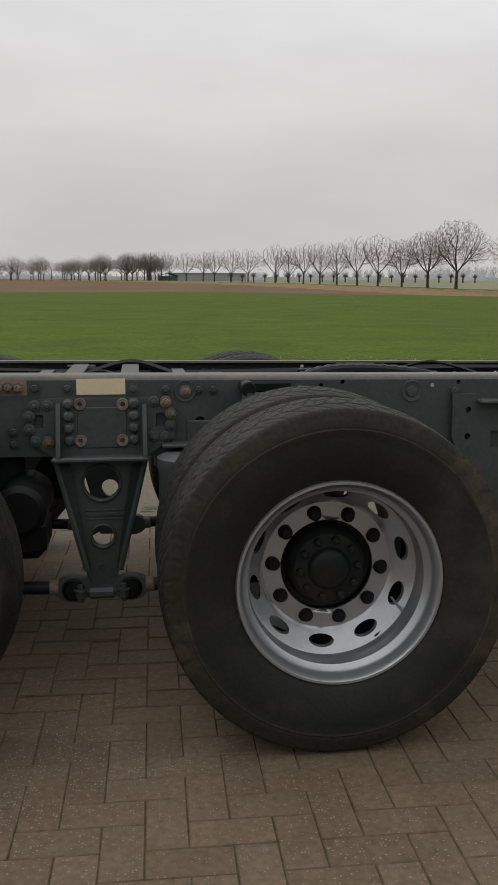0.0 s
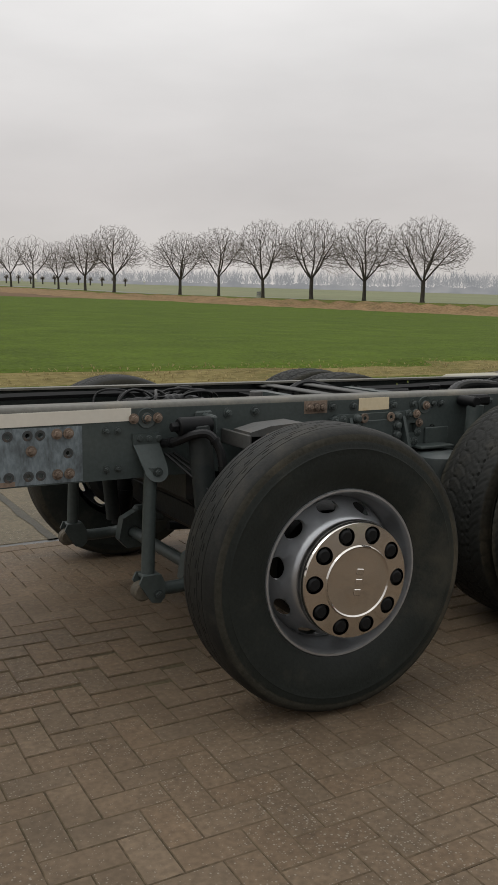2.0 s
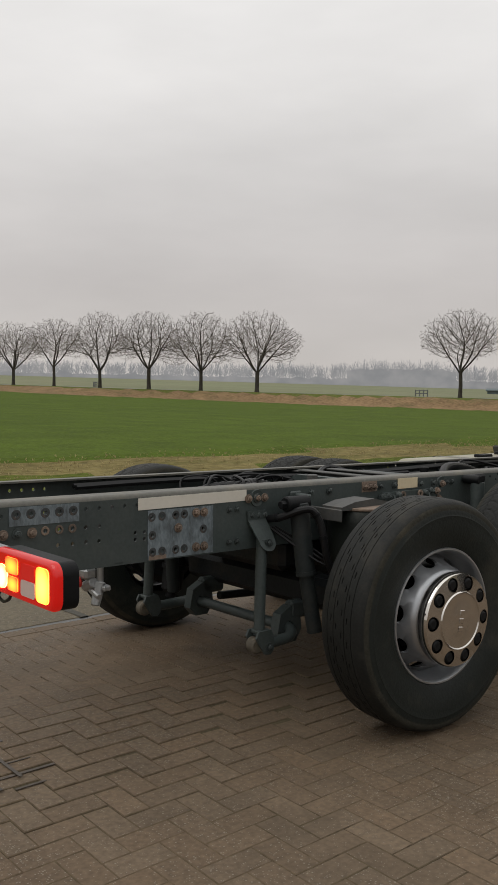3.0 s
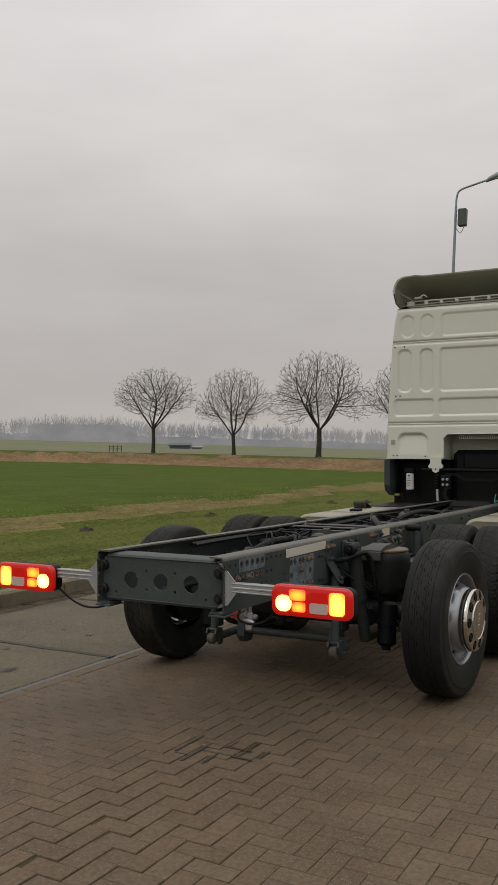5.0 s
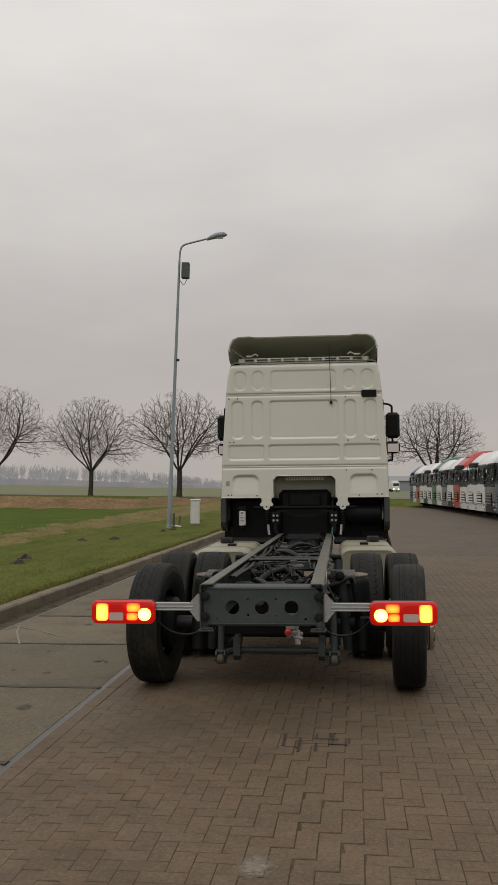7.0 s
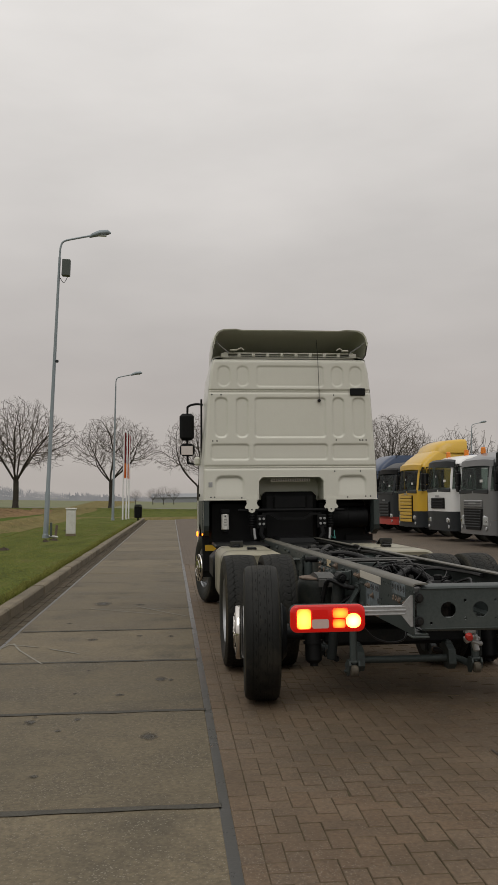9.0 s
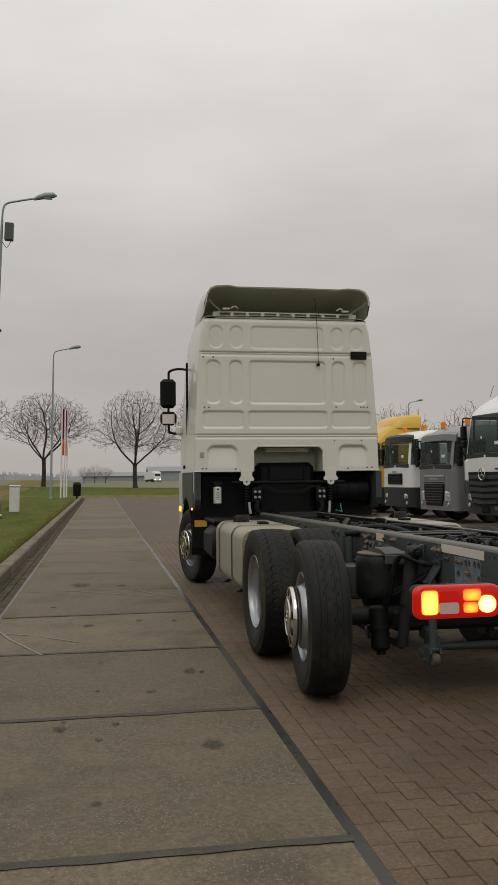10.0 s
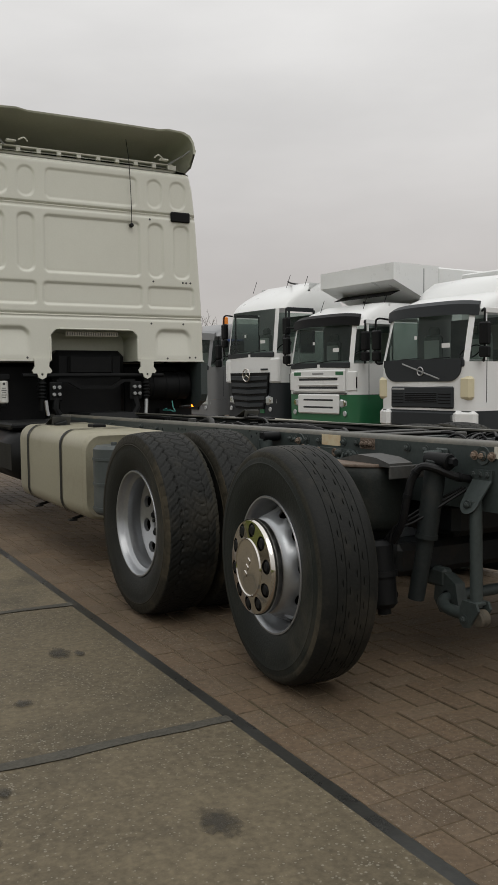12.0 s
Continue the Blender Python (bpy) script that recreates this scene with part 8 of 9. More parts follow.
        slab("badge_plate", -0.66, 0.66, 1.19, 1.42, 0.034, M_GREYP, label="grey badge plate", r=0.04)
        slab("badge_bar", -0.26, 0.26, 1.28, 1.345, 0.044, M_ALU, t, r=0.01)
        for k in range(3):
            slab("plate_slot", -0.60, 0.60, 1.205 + 0.066 * k, 1.222 + 0.066 * k, 0.040, M_DKGREY, t, r=0.004)
    else:
        panel = part("grille", Geo().box((0, 0.012, (gz0 + gz1) / 2), (gw, 0.05, gz1 - gz0), 0.02), pm, t, "front grille")
        for k in range(cnt):
            z = gz0 + (gz1 - gz0) * (k + 0.5) / cnt
            part("grille_slat", Geo().box((0, 0.042, z), (gw * 0.93, 0.045, (gz1 - gz0) / cnt * sp.get("fill", 0.55)), 0.010), gm, panel)
        part("badge_bar", Geo().box((0, 0.045, gz1 + 0.06), (0.34, 0.012, 0.055), 0.004), M_ALU, t)
    if sp.get("cream"):
        for s in (-1, 1):
            part("corner_panel", Geo().box((s * 1.05, -0.075, 1.13), (0.27, 0.16, 0.42), 0.05), M_CREAM, t, "yellowed corner panel")
    for s in (-1, 1):
        hz = sp.get("lampz", 0.72)
        h_ = part("headlight", Geo().box((0, 0, 0), (0.44, 0.12, sp.get("lamph", 0.20)), 0.05, m=pose(s * 0.90, -0.074 if not sp.get("lamph") else -0.064, hz, 0, 0, -16 * s)), M_HEADLAMP, t, "clear headlight")
        part("lamp_reflector", Geo().cyl((s * 0.85, -0.03, hz), (s * 0.845, 0.006, hz), 0.065, n=16, ch=0.01), M_CHROME, h_)
        part("indicator", Geo().box((0, 0, 0), (0.11, 0.08, 0.15), 0.02, m=pose(s * 1.085, -0.150, hz, 0, 0, -42 * s)), M_AMBERDULL, h_)
        part("fog_lamp", Geo().cyl((s * 0.88, -0.02, hz - 0.22), (s * 0.88, 0.012, hz - 0.22), 0.06, n=16, ch=0.01), M_HEADLAMP, t)
        mr = part("mirror_arm", Geo().tube(curve_pts([(s * half(2.2), -0.28, zw1 - 0.02), (s * (W + 0.14), -0.15, zw1), (s * (W + 0.17), -0.12, zw1 - 0.15), (s * (W + 0.17), -0.12, zw0 + 0.05), (s * (W + 0.02), -0.25, zw0)]), 0.02, 6), M_BLACK, t)
        part("mirror", Geo().box((s * (W + 0.16), -0.14, zw1 - 0.42), (0.20, 0.13, 0.40), 0.03), M_BLACK, mr, "black mirror")
        part("mirror", Geo().box((s * (W + 0.16), -0.14, zw1 - 0.735), (0.20, 0.13, 0.20), 0.03), M_BLACK, mr)
        part("door_line", Geo().box((s * (half(1.4) + 0.0035), -0.38, 1.25), (0.008, 0.012, 0.75), 0.002), M_INK, t)
        part("door_line", Geo().box((s * (half(1.4) + 0.0035), -1.14, 1.25), (0.008, 0.012, 0.75), 0.002), M_INK, t)
        part("door_handle", Geo().box((s * (half(1.5) + 0.012), -1.0, 1.42), (0.02, 0.16, 0.05), 0.008), M_BLACK, t)
        part("tyre", PWHEEL, None, t, "front tyre", at=pose(s * 1.02, -1.32, 0.49, 0, 0, 90 * s + 180))
        part("rim", NUTR, None, t, at=pose(s * 1.02, -1.32, 0.49, 0, 0, 90 * s + 180))
        part("wheel_arch", Geo().box((s * (W - 0.10), -1.32, 1.06), (0.26, 1.10, 0.14), 0.05), low, t)
    g = Geo()
    g.box((0, -4.6, 0.85), (0.86, 5.4, 0.24), 0.03)
    g.box((0, -1.4, 0.62), (1.7, 1.6, 0.42), 0.06)
    part("chassis", g, M_BLACK, t)
    if sp.get("visor"):
        z = zw1 + 0.01
        g = Geo()
        n = 13
        rows = [[], [], [], []]
        for k in range(n):
            u = -1 + 2 * k / (n - 1)
            xx, yy = u * (half(z) - 0.03), 0.15 * (1 - abs(u) ** 3.2) - 0.03
            fa = front(z)
            droop = 0.045 * abs(u) ** 4
            rows[0].append((xx * 0.97, fa + yy - 0.10, z + 0.20 - droop))
            rows[1].append((xx, fa + yy - 0.015, z + 0.13 - droop))
            rows[2].append((xx, fa + yy, z - 0.06 - droop))
            rows[3].append((xx * 0.98, fa + yy - 0.035, z - 0.055 - droop))
        g.v = [p for r_ in rows for p in r_]
        g.f = [(j * n + k, j * n + k + 1, ((j + 1) % 4) * n + k + 1, ((j + 1) % 4) * n + k) for j in range(4) for k in range(n - 1)] + [tuple(j * n for j in range(4)), tuple(j * n + n - 1 for j in range(4))]
        part("sun_visor", g, sp["visor"], t, "dark sun visor", smooth=40)
    if sp.get("beacons"):
        for s in (-0.78, 0.78):
            part("beacon", Geo().cyl((s, -0.75, top - 0.02), (s, -0.75, top + 0.20), 0.085, 0.075, n=16, ch=0.02), M_ORANGE, t, "orange rotating beacon")
    if sp.get("deflector"):
        dz = sp["deflector"]
        g = Geo()
        rows = []
        for yy, zz, ww in ((-0.75, top - 0.06, 0.85), (-0.95, top + dz * 0.45, 1.0), (-1.3, top + dz * 0.85, 1.08), (-1.9, top + dz, 1.12), (-2.1, top + dz, 1.12)):
            rows.append([(-ww - 0.04, yy, top - 0.1), (-ww, yy, zz - 0.12), (-ww + 0.14, yy, zz - 0.01), (0, yy, zz + 0.02), (ww - 0.14, yy, zz - 0.01), (ww, yy, zz - 0.12), (ww + 0.04, yy, top - 0.1)])
        g.v = [p for r_ in rows for p in r_]
        g.f = [(i * 7 + q, i * 7 + q + 1, (i + 1) * 7 + q + 1, (i + 1) * 7 + q) for i in range(4) for q in range(6)] + [tuple(range(28, 35))]
        part("air_deflector", g, paint, t, "roof air deflector", smooth=50)
    if sp.get("box"):
        bz = sp["box"]
        part("cargo_box", Geo().box((0, -5.2, (0.98 + bz) / 2), (2.5, 5.6, bz - 0.98), 0.03), sp.get("box_paint", M_WHITE2), t, "plain cargo box")
    if sp.get("overhang"):
        g = Geo()
        o = [(-1.05, 3.44), (-1.95, 3.08), (-2.395, 3.08), (-2.395, 3.80), (-1.05, 3.80)]
        g.plate([(a, b) for a, b in o], [], -1.247, 1.247, m=Matrix(((0, 1, 0, 0), (1, 0, 0, 0), (0, 0, 1, 0), (0, 0, 0, 1))))
        part("box_overhang", g, M_WHITE2, t, "white box overhanging the cab", smooth=20)
        part("overhang_slot", Geo().box((0, 0, 0), (1.9, 0.6, 0.012), 0.003, m=pose(0, -1.5, 3.245, -21.8, 0, 0)), M_BLACK, t)
        part("overhang_seam", Geo().box((-1.249, -1.95, 3.39), (0.006, 0.03, 0.66), 0.002), M_ALU, t)
    if sp.get("antennas"):
        for xx, yy in ((-0.9, -0.5), (0.7, -0.6), (-0.95, -1.0)):
            part("antenna", Geo().tube([(xx, yy, top - 0.15), (xx - 0.03, yy - 0.10, top + 0.16)], 0.007, 5), M_BLACK, t)
        part("roof_bar", Geo().tube([(-0.7, -0.7, top + 0.02), (0, -1.3, top + 0.09), (0.4, -1.9, top + 0.12)], 0.022, 6), M_BLACK, t)
    return t


SCREEN_STD = (1.72, 2.58)
parked(9.55, dict(label="white distribution truck with dark visor and panel under the windscreen", paint=M_WHITE2, low=M_DKGREY, style="panel", top=2.86, screen=(1.62, 2.50), grille=(0.80, 1.12, M_BLACK, M_BLACK, 1.55, 5), cream=True, visor=M_DKGREY, deflector=0.42, lampz=0.60, split=0.72, rake=0.24, box=3.5))
parked(13.0, dict(label="white and green truck with slatted grille and box overhanging the cab", paint=M_WHITE2, low=M_GREENP, low_label="green front bumper", style="slots", top=2.96, screen=(1.66, 2.52), grille=(0.60, 1.40, M_BLACK, M_WHITE2, 1.78, 4), visor=M_BLACK, lampz=0.80, split=0.98, overhang=True, box=3.78, antennas=True, dome=0.5))
parked(16.15, dict(label="white high-roof truck with dark chevron grille", paint=M_WHITE2, low=M_DKGREY, style="star", top=3.72, screen=(1.98, 3.02), grille=(0.72, 1.62, M_DKGREY, M_BLACK, 1.66, 5), lamph=0.24, lampz=0.82, split=1.46, visor=None, rake=0.12, dome=0.75, antennas=True))
parked(19.75, dict(label="silver-grey truck with dark grille and orange beacons", paint=M_GREYP, low=M_GREYP, low_label="grey bumper", style="twin", top=2.92, screen=(1.72, 2.52), grille=(0.52, 1.40, M_DKGREY, M_BLACK, 1.28, 9), lamph=0.34, lampz=0.78, split=0.80, visor=M_GREYP, beacons=True, rake=0.14))
parked(23.3, dict(label="white truck with black lower front and orange beacons", paint=M_WHITE2, low=M_DKGREY, top=2.95, screen=(1.80, 2.62), grille=(1.12, 1.50, M_BLACK, M_BLACK, 1.15, 4), lampz=0.72, split=1.02, visor=M_DKGREY, beacons=True, rake=0.10, fill=0.4))
parked(27.4, dict(label="yellow high-roof truck with slatted yellow grille", paint=M_YELLOW, low=M_DKGREY, top=3.35, screen=(1.78, 2.66), grille=(0.55, 1.60, M_YELLOW, M_BLACK, 1.35, 8), lampz=0.74, split=0.98, visor=M_YELLOW, deflector=0.45, rake=0.14, dome=0.45, fill=0.8))
parked(31.0, dict(label="dark grey truck with a blue box behind", paint=M_DKGREY, low=M_REDP, low_label="red bumper", top=3.05, screen=(1.75, 2.6), grille=(0.7, 1.35, M_DKGREY, M_BLACK, 1.3, 5), lampz=0.74, split=0.6, visor=M_BLACK, box=3.35, box_paint=M_BLUEP))
far_paints = [M_NAVYP, M_GREYP, M_WHITE2, M_WHITE2, M_WHITE2, M_REDP, M_WHITE2, M_GREYP, M_WHITE2, M_GREENP, M_WHITE2, M_WHITE2, M_WHITE2, M_REDP, M_WHITE2, M_BLUEP]
names = {M_NAVYP: "dark blue", M_WHITE2: "white", M_REDP: "red", M_GREYP: "silver-grey", M_GREENP: "green", M_BLUEP: "blue"}
for k, pm_ in enumerate(far_paints):
    tall = k % 3 != 1
    parked(34.3 + k * 2.55, dict(label=f"{names[pm_]} {'high-roof' if tall else 'low-roof'} truck far along the parked row", paint=pm_, low=M_DKGREY if k % 5 == 1 else pm_, top=3.5 if tall else 3.0, screen=(1.85, 2.75) if tall else SCREEN_STD, grille=(0.72, 1.30, pm_, M_BLACK, 1.05, 4), lampz=0.72, split=0.9, visor=M_BLACK if k % 2 else None, deflector=0.3 if k % 4 == 1 else None, dome=0.5, dy=0.09 * k))

# ---- street furniture and the far surroundings ----


def street_lamp(x, y, z, h, arm, box, lean):
    t = thing("street_lamp", "tall grey street lamp with a curved arm" + (" and metal box" if box else ""), "street lamp", Matrix.Translation((x, y, z)) @ pose(0, 0, 0, lean, 0, 0), group="street lamps")
    g = Geo().tube([(0, 0, -0.3), (0, 0, 1.6), (0, 0, 1.65), (0, 0, h * 0.55), (0, 0, h * 0.93)], [0.095, 0.09, 0.075, 0.062, 0.045], 16)
    part("post", g, M_GALV, t, "tapered galvanised post", smooth=40)
    g = Geo().tube(curve_pts([(0, 0, h * 0.93), (0, -0.02, h * 0.965), (0, -0.14, h * 0.985), (0, -0.5 * arm, h * 0.997), (0, -arm, h * 1.01)]), 0.036, 10)
    part("arm", g, M_GALV, t, smooth=40)
    hd = part("lamp_head", Geo().tube([(0, -arm + 0.1, h * 1.005), (0, -arm - 0.05, h * 1.012), (0, -arm - 0.30, h * 1.020), (0, -arm - 0.58, h * 1.024), (0, -arm - 0.70, h * 1.022)], [0.045, 0.085, 0.115, 0.10, 0.03], 14), M_GALV, t, "grey lamp head", smooth=50)
    part("diffuser", Geo().box((0, -arm - 0.34, h * 1.012), (0.14, 0.42, 0.06), 0.025), M_HEADLAMP, hd, "clear diffuser")
    if box:
        part("control_box", Geo().box((0, -0.26, h * 0.895), (0.26, 0.30, 0.62), 0.02), M_GREENBOX, t, "dark green metal box")
        part("box_cable", Geo().tube(curve_pts([(0, -0.05, h * 0.86), (0, -0.2, h * 0.845), (0, -0.33, h * 0.865)]), 0.012, 6), M_CABLE, t)
        part("clip", Geo().box((0, -0.08, h * 0.58), (0.10, 0.14, 0.10), 0.02), M_DKGREY, t)
    part("base_collar", Geo().cyl((0, 0, -0.1), (0, 0, 0.12), 0.13, 0.11, n=16, ch=0.02), M_GALV, t)
    return t


street_lamp(25.8, 6.32, 0.16, 11.2, 1.15, True, LEAN + 1.3)
street_lamp(53.5, 5.72, 0.18, 9.9, 1.1, False, LEAN)
street_lamp(86, -31, 0.1, 9.5, 1.0, False, LEAN)

t = thing("electrical_cabinet", "weathered pale grey electrical cabinet standing on the grass verge", "cabinet", pose(27.6, 5.62, 0.14, LEAN, 0, 4))
part("body", Geo().box((0, 0, 0.50), (0.34, 0.36, 1.0), 0.02), M_FILTER, t)
part("roof", Geo().box((0, 0, 1.03), (0.40, 0.42, 0.07), 0.02), M_FILTER, t)
part("plinth", Geo().box((0, 0, 0.0), (0.36, 0.38, 0.16), 0.01), M_KERB, t)
part("door", Geo().box((-0.175, 0, 0.5), (0.02, 0.30, 0.85), 0.01), M_FILTER, t)
t = thing("cable_marker", "small rusty marker post beside the street lamp", "marker", pose(26.2, 6.02, 0.12, 8, 4, 20))
part("stake", Geo().box((0, 0, 0.22), (0.08, 0.08, 0.5), 0.01), M_RUST, t)
part("foot", Geo().box((0, 0.1, 0.03), (0.3, 0.35, 0.07), 0.02), M_PAPER, t)
t = thing("inspection_post", "small grey-green post on the lamp", "marker", pose(25.6, 6.1, 0.2, LEAN, 0, 0))
part("post", Geo().box((0, 0, 0.25), (0.10, 0.08, 0.5), 0.02), M_GREENBOX, t)
t = thing("litter_bin", "dark litter bin at the kerb", "bin", pose(54.5, 4.05, 0.1, LEAN, 0, 0))
part("bin_body", Geo().cyl((0, 0, 0.15), (0, 0, 0.95), 0.26, 0.28, n=18, ch=0.03), M_BLACK, t)
part("bin_lid", Geo().cyl((0, 0, 0.96), (0, 0, 1.08), 0.30, 0.2, n=18, ch=0.02), M_BLACK, t)
part("bin_foot", Geo().cyl((0, 0, -0.2), (0, 0, 0.16), 0.06, n=10), M_BLACK, t)
M_FLAGO = mat("orange_flag_cloth", (0.72, 0.20, 0.03), 0.8, var=0.08, scale=3, bump=0.1)
M_FLAGR = mat("dark_red_flag_cloth", (0.34, 0.03, 0.03), 0.8, var=0.08, scale=3, bump=0.1)
for k, (x, y) in enumerate(((55.2, 5.15), (56.5, 4.98), (57.8, 4.86))):
    t = thing("flagpole", "white flagpole with a furled orange and dark red banner", "flagpole", pose(x, y, 0.14, LEAN, 0, 30 * k), group="flagpoles")
    part("pole", Geo().tube([(0, 0, -0.2), (0, 0, 3), (0, 0, 6.2)], [0.06, 0.05, 0.035], 10), M_WHITE2, t)
    g = Geo()
    for (z0, z1) in ((2.9, 3.95),):
        n = 9
        g.v = [(0.05 + 0.05 * math.sin(3 * q + z), 0.02 - 0.20 * q / (n - 1), z) for z in (z0, (z0 + z1) / 2, z1) for q in range(n)]
        g.f = [(j * n + q, j * n + q + 1, (j + 1) * n + q + 1, (j + 1) * n + q) for j in range(2) for q in range(n - 1)]
    part("banner_orange", g, M_FLAGO, t, "hanging orange cloth", smooth=50)
    g = Geo()
    g.v = [(0.05 + 0.06 * math.sin(3 * q + z), 0.02 - 0.17 * q / (n - 1), z) for z in (4.0, 5.0, 6.1) for q in range(n)]
    g.f = [(j * n + q, j * n + q + 1, (j + 1) * n + q + 1, (j + 1) * n + q) for j in range(2) for q in range(n - 1)]
    part("banner_red", g, M_FLAGR, t, "hanging dark red cloth", smooth=50)

# molehills on the verge
for k in range(9):
    r = random.Random(300 + k)
    x = r.uniform(6, 34)
    y = r.uniform(5.0, 7.6)
    g = Geo()
    n = 14
    rows = [(0.17, 0.0), (0.15, 0.022), (0.11, 0.05), (0.06, 0.065), (0.005, 0.075)]
    g.v = [(q * math.cos(2 * math.pi * i / n) * r.uniform(0.65, 1.35), q * math.sin(2 * math.pi * i / n) * r.uniform(0.65, 1.35), z * r.uniform(0.5, 1.5) + r.uniform(-0.012, 0.012)) for q, z in rows for i in range(n)]
    g.f = [(j * n + i, j * n + (i + 1) % n, (j + 1) * n + (i + 1) % n, (j + 1) * n + i) for j in range(4) for i in range(n)]
    tagged(part("molehill", g, M_SOIL, at=pose(x, y, ground_z(x, y) - 0.015, 0, 0, r.uniform(0, 360)), smooth=60), "dark molehill of dug soil on the grass", "molehill", "molehills")

# grass tufts along the kerb and straw on the bank
M_BLADE = mat("grass_blades", (0.185, 0.190, 0.050), 0.9, var=0.3, scale=0.7, bump=0, space="World", per_object=0.35, island=True, spec=0.2)
M_STALK = mat("dry_stalks", (0.36, 0.29, 0.15), 0.9, var=0.3, scale=0.7, bump=0, space="World", per_object=0.3, island=True, spec=0.2)


def tufts(name, n, area, hh, m_, label, seed):
    r = random.Random(seed)
    vs, fs = [], []
    for k in range(n):
        x, y = area(r)
        z = ground_z(x, y)
        h = hh * r.uniform(0.5, 1.3)
        for b in range(4):
            a = r.uniform(0, 6.28)
            w = 0.0028
            dx, dy = math.cos(a), math.sin(a)
            l_ = r.uniform(0.3, 0.9) * h
            o = len(vs)
            vs += [(x - dy * w, y + dx * w, z - 0.02), (x + dy * w, y - dx * w, z - 0.02), (x + dx * l_ * 0.5 + dy * w * 0.6, y + dy * l_ * 0.5 - dx * w * 0.6, z + h * 0.7), (x + dx * l_, y + dy * l_, z + h)]
            fs += [(o, o + 1, o + 2), (o, o + 2, o + 3)]
    me = bpy.data.meshes.new(name)
    me.from_pydata(vs, [], fs)
    me.materials.append(m_)
    tagged(new(name, me), label, "grass", kind="stuff")


def verge_area(r):
    x = -2 + 46 * r.random() ** 1.3
    return x, kerb_y(x) + 0.22 + (ditch_y(x) - kerb_y(x) - 0.3) * r.random()


def bank_area(r):
    x = -10 + 60 * r.random()
    return x, ditch_y(x) + r.gauss(0.95, 0.30)


def edge_area(r):
    x = -4 + 50 * r.random()
    return x, kerb_y(x) + 0.21 + abs(r.gauss(0, 0.07))


tufts("grass", 15000, verge_area, 0.018, M_BLADE, "short green verge grass", 1)
tufts("dry_grass", 5000, bank_area, 0.03, M_STALK, "straw-coloured dry grass on the ditch bank", 2)
tufts("grass_edge", 3500, edge_area, 0.06, M_BLADE, "longer grass along the kerb", 3)

# far buildings, fence and vehicles
# grey cladding with distance haze put into its base colour
M_HALL = mat("hazy_grey_cladding", (0.25, 0.262, 0.275), 0.8, var=0.05, scale=0.05, bump=0, space="World")
M_BARNROOF = mat("pale_barn_roof", (0.45, 0.46, 0.48), 0.8, var=0.05, scale=0.05, bump=0, space="World")
M_BARNWALL = mat("dark_barn_boards", (0.11, 0.115, 0.11), 0.8, var=0.15, scale=0.3, bump=0, space="World")


def hall(x, y, lx, ly, h, turn, wall, roof, label):
    t = thing("farm_hall", label, "building", pose(x, y, ground_z(x, y) - 0.3, LEAN, 0, turn))
    part("wall", Geo().box((0, 0, h / 2), (lx, ly, h), 0.05), wall, t)
    g = Geo().plate([(-ly / 2 - 0.6, h), (0, h + ly * 0.16), (ly / 2 + 0.6, h), (ly / 2 + 0.6, h + 0.2), (0, h + ly * 0.16 + 0.25), (-ly / 2 - 0.6, h + 0.2)], [], -lx / 2 - 0.5, lx / 2 + 0.5, m=Matrix(((0, 1, 0, 0), (1, 0, 0, 0), (0, 0, 1, 0), (0, 0, 0, 1))))
    part("roof", g, roof, t, smooth=20)
    for k in range(int(lx // 9)):
        part("door", Geo().box((-lx / 2 + 5 + 9 * k, -ly / 2 - 0.05, h * 0.3), (3.2, 0.12, h * 0.6), 0.02), wall, t)


M_BARNPALE = mat("pale_barn_cladding", (0.27, 0.275, 0.28), 0.8, var=0.1, scale=0.1, bump=0, space="World")
hall(34, 470, 40, 14, 4.2, 3, M_BARNPALE, M_BARNROOF, "long pale barn with a white roof among far trees")
M_HUT = mat("dark_green_boards", (0.05, 0.075, 0.065), 0.8, var=0.15, scale=0.3, bump=0, space="World")
hall(12.2, 448, 10, 9, 2.6, 93, M_HUT, M_HUT, "dark green farm shed among far trees")
hall(430, -6, 34, 12, 2.6, 90, M_HALL, M_HALL, "wide grey industrial hall, haze painted into its colour")
# the dark green boards again, paled to teal by haze painted in
M_TEAL = mat("hazy_teal_boards", (0.10, 0.125, 0.13), 0.8, var=0.15, scale=0.3, bump=0, space="World")
hall(243, 159.5, 7, 4, 1.3, 122, M_TEAL, M_TEAL, "long low dark teal farm shed")
hall(246, 154.8, 3.4, 3, 0.8, 122, M_BARNPALE, M_BARNPALE, "small low pale farm shed")
hall(392, -36, 34, 14, 4.4, 90, M_HALL, M_HALL, "long grey industrial hall beyond the road")
for k in range(2):
    x, y = (97, 74.5) if k == 0 else (74, 127)
    t = thing("field_gate", "low dark wooden field gate by the road", "gate", pose(x, y, ground_z(x, y), LEAN, 0, 70))
    for q in range(4):
        part("gate_post", Geo().box((q * 1.1, 0, 0.45), (0.12, 0.12, 1.1), 0.02), M_BARNWALL, t)
    for q in range(2):
        part("gate_rail", Geo().box((1.65, 0, 0.45 + 0.4 * q), (3.4, 0.06, 0.12), 0.01), M_BARNWALL, t)


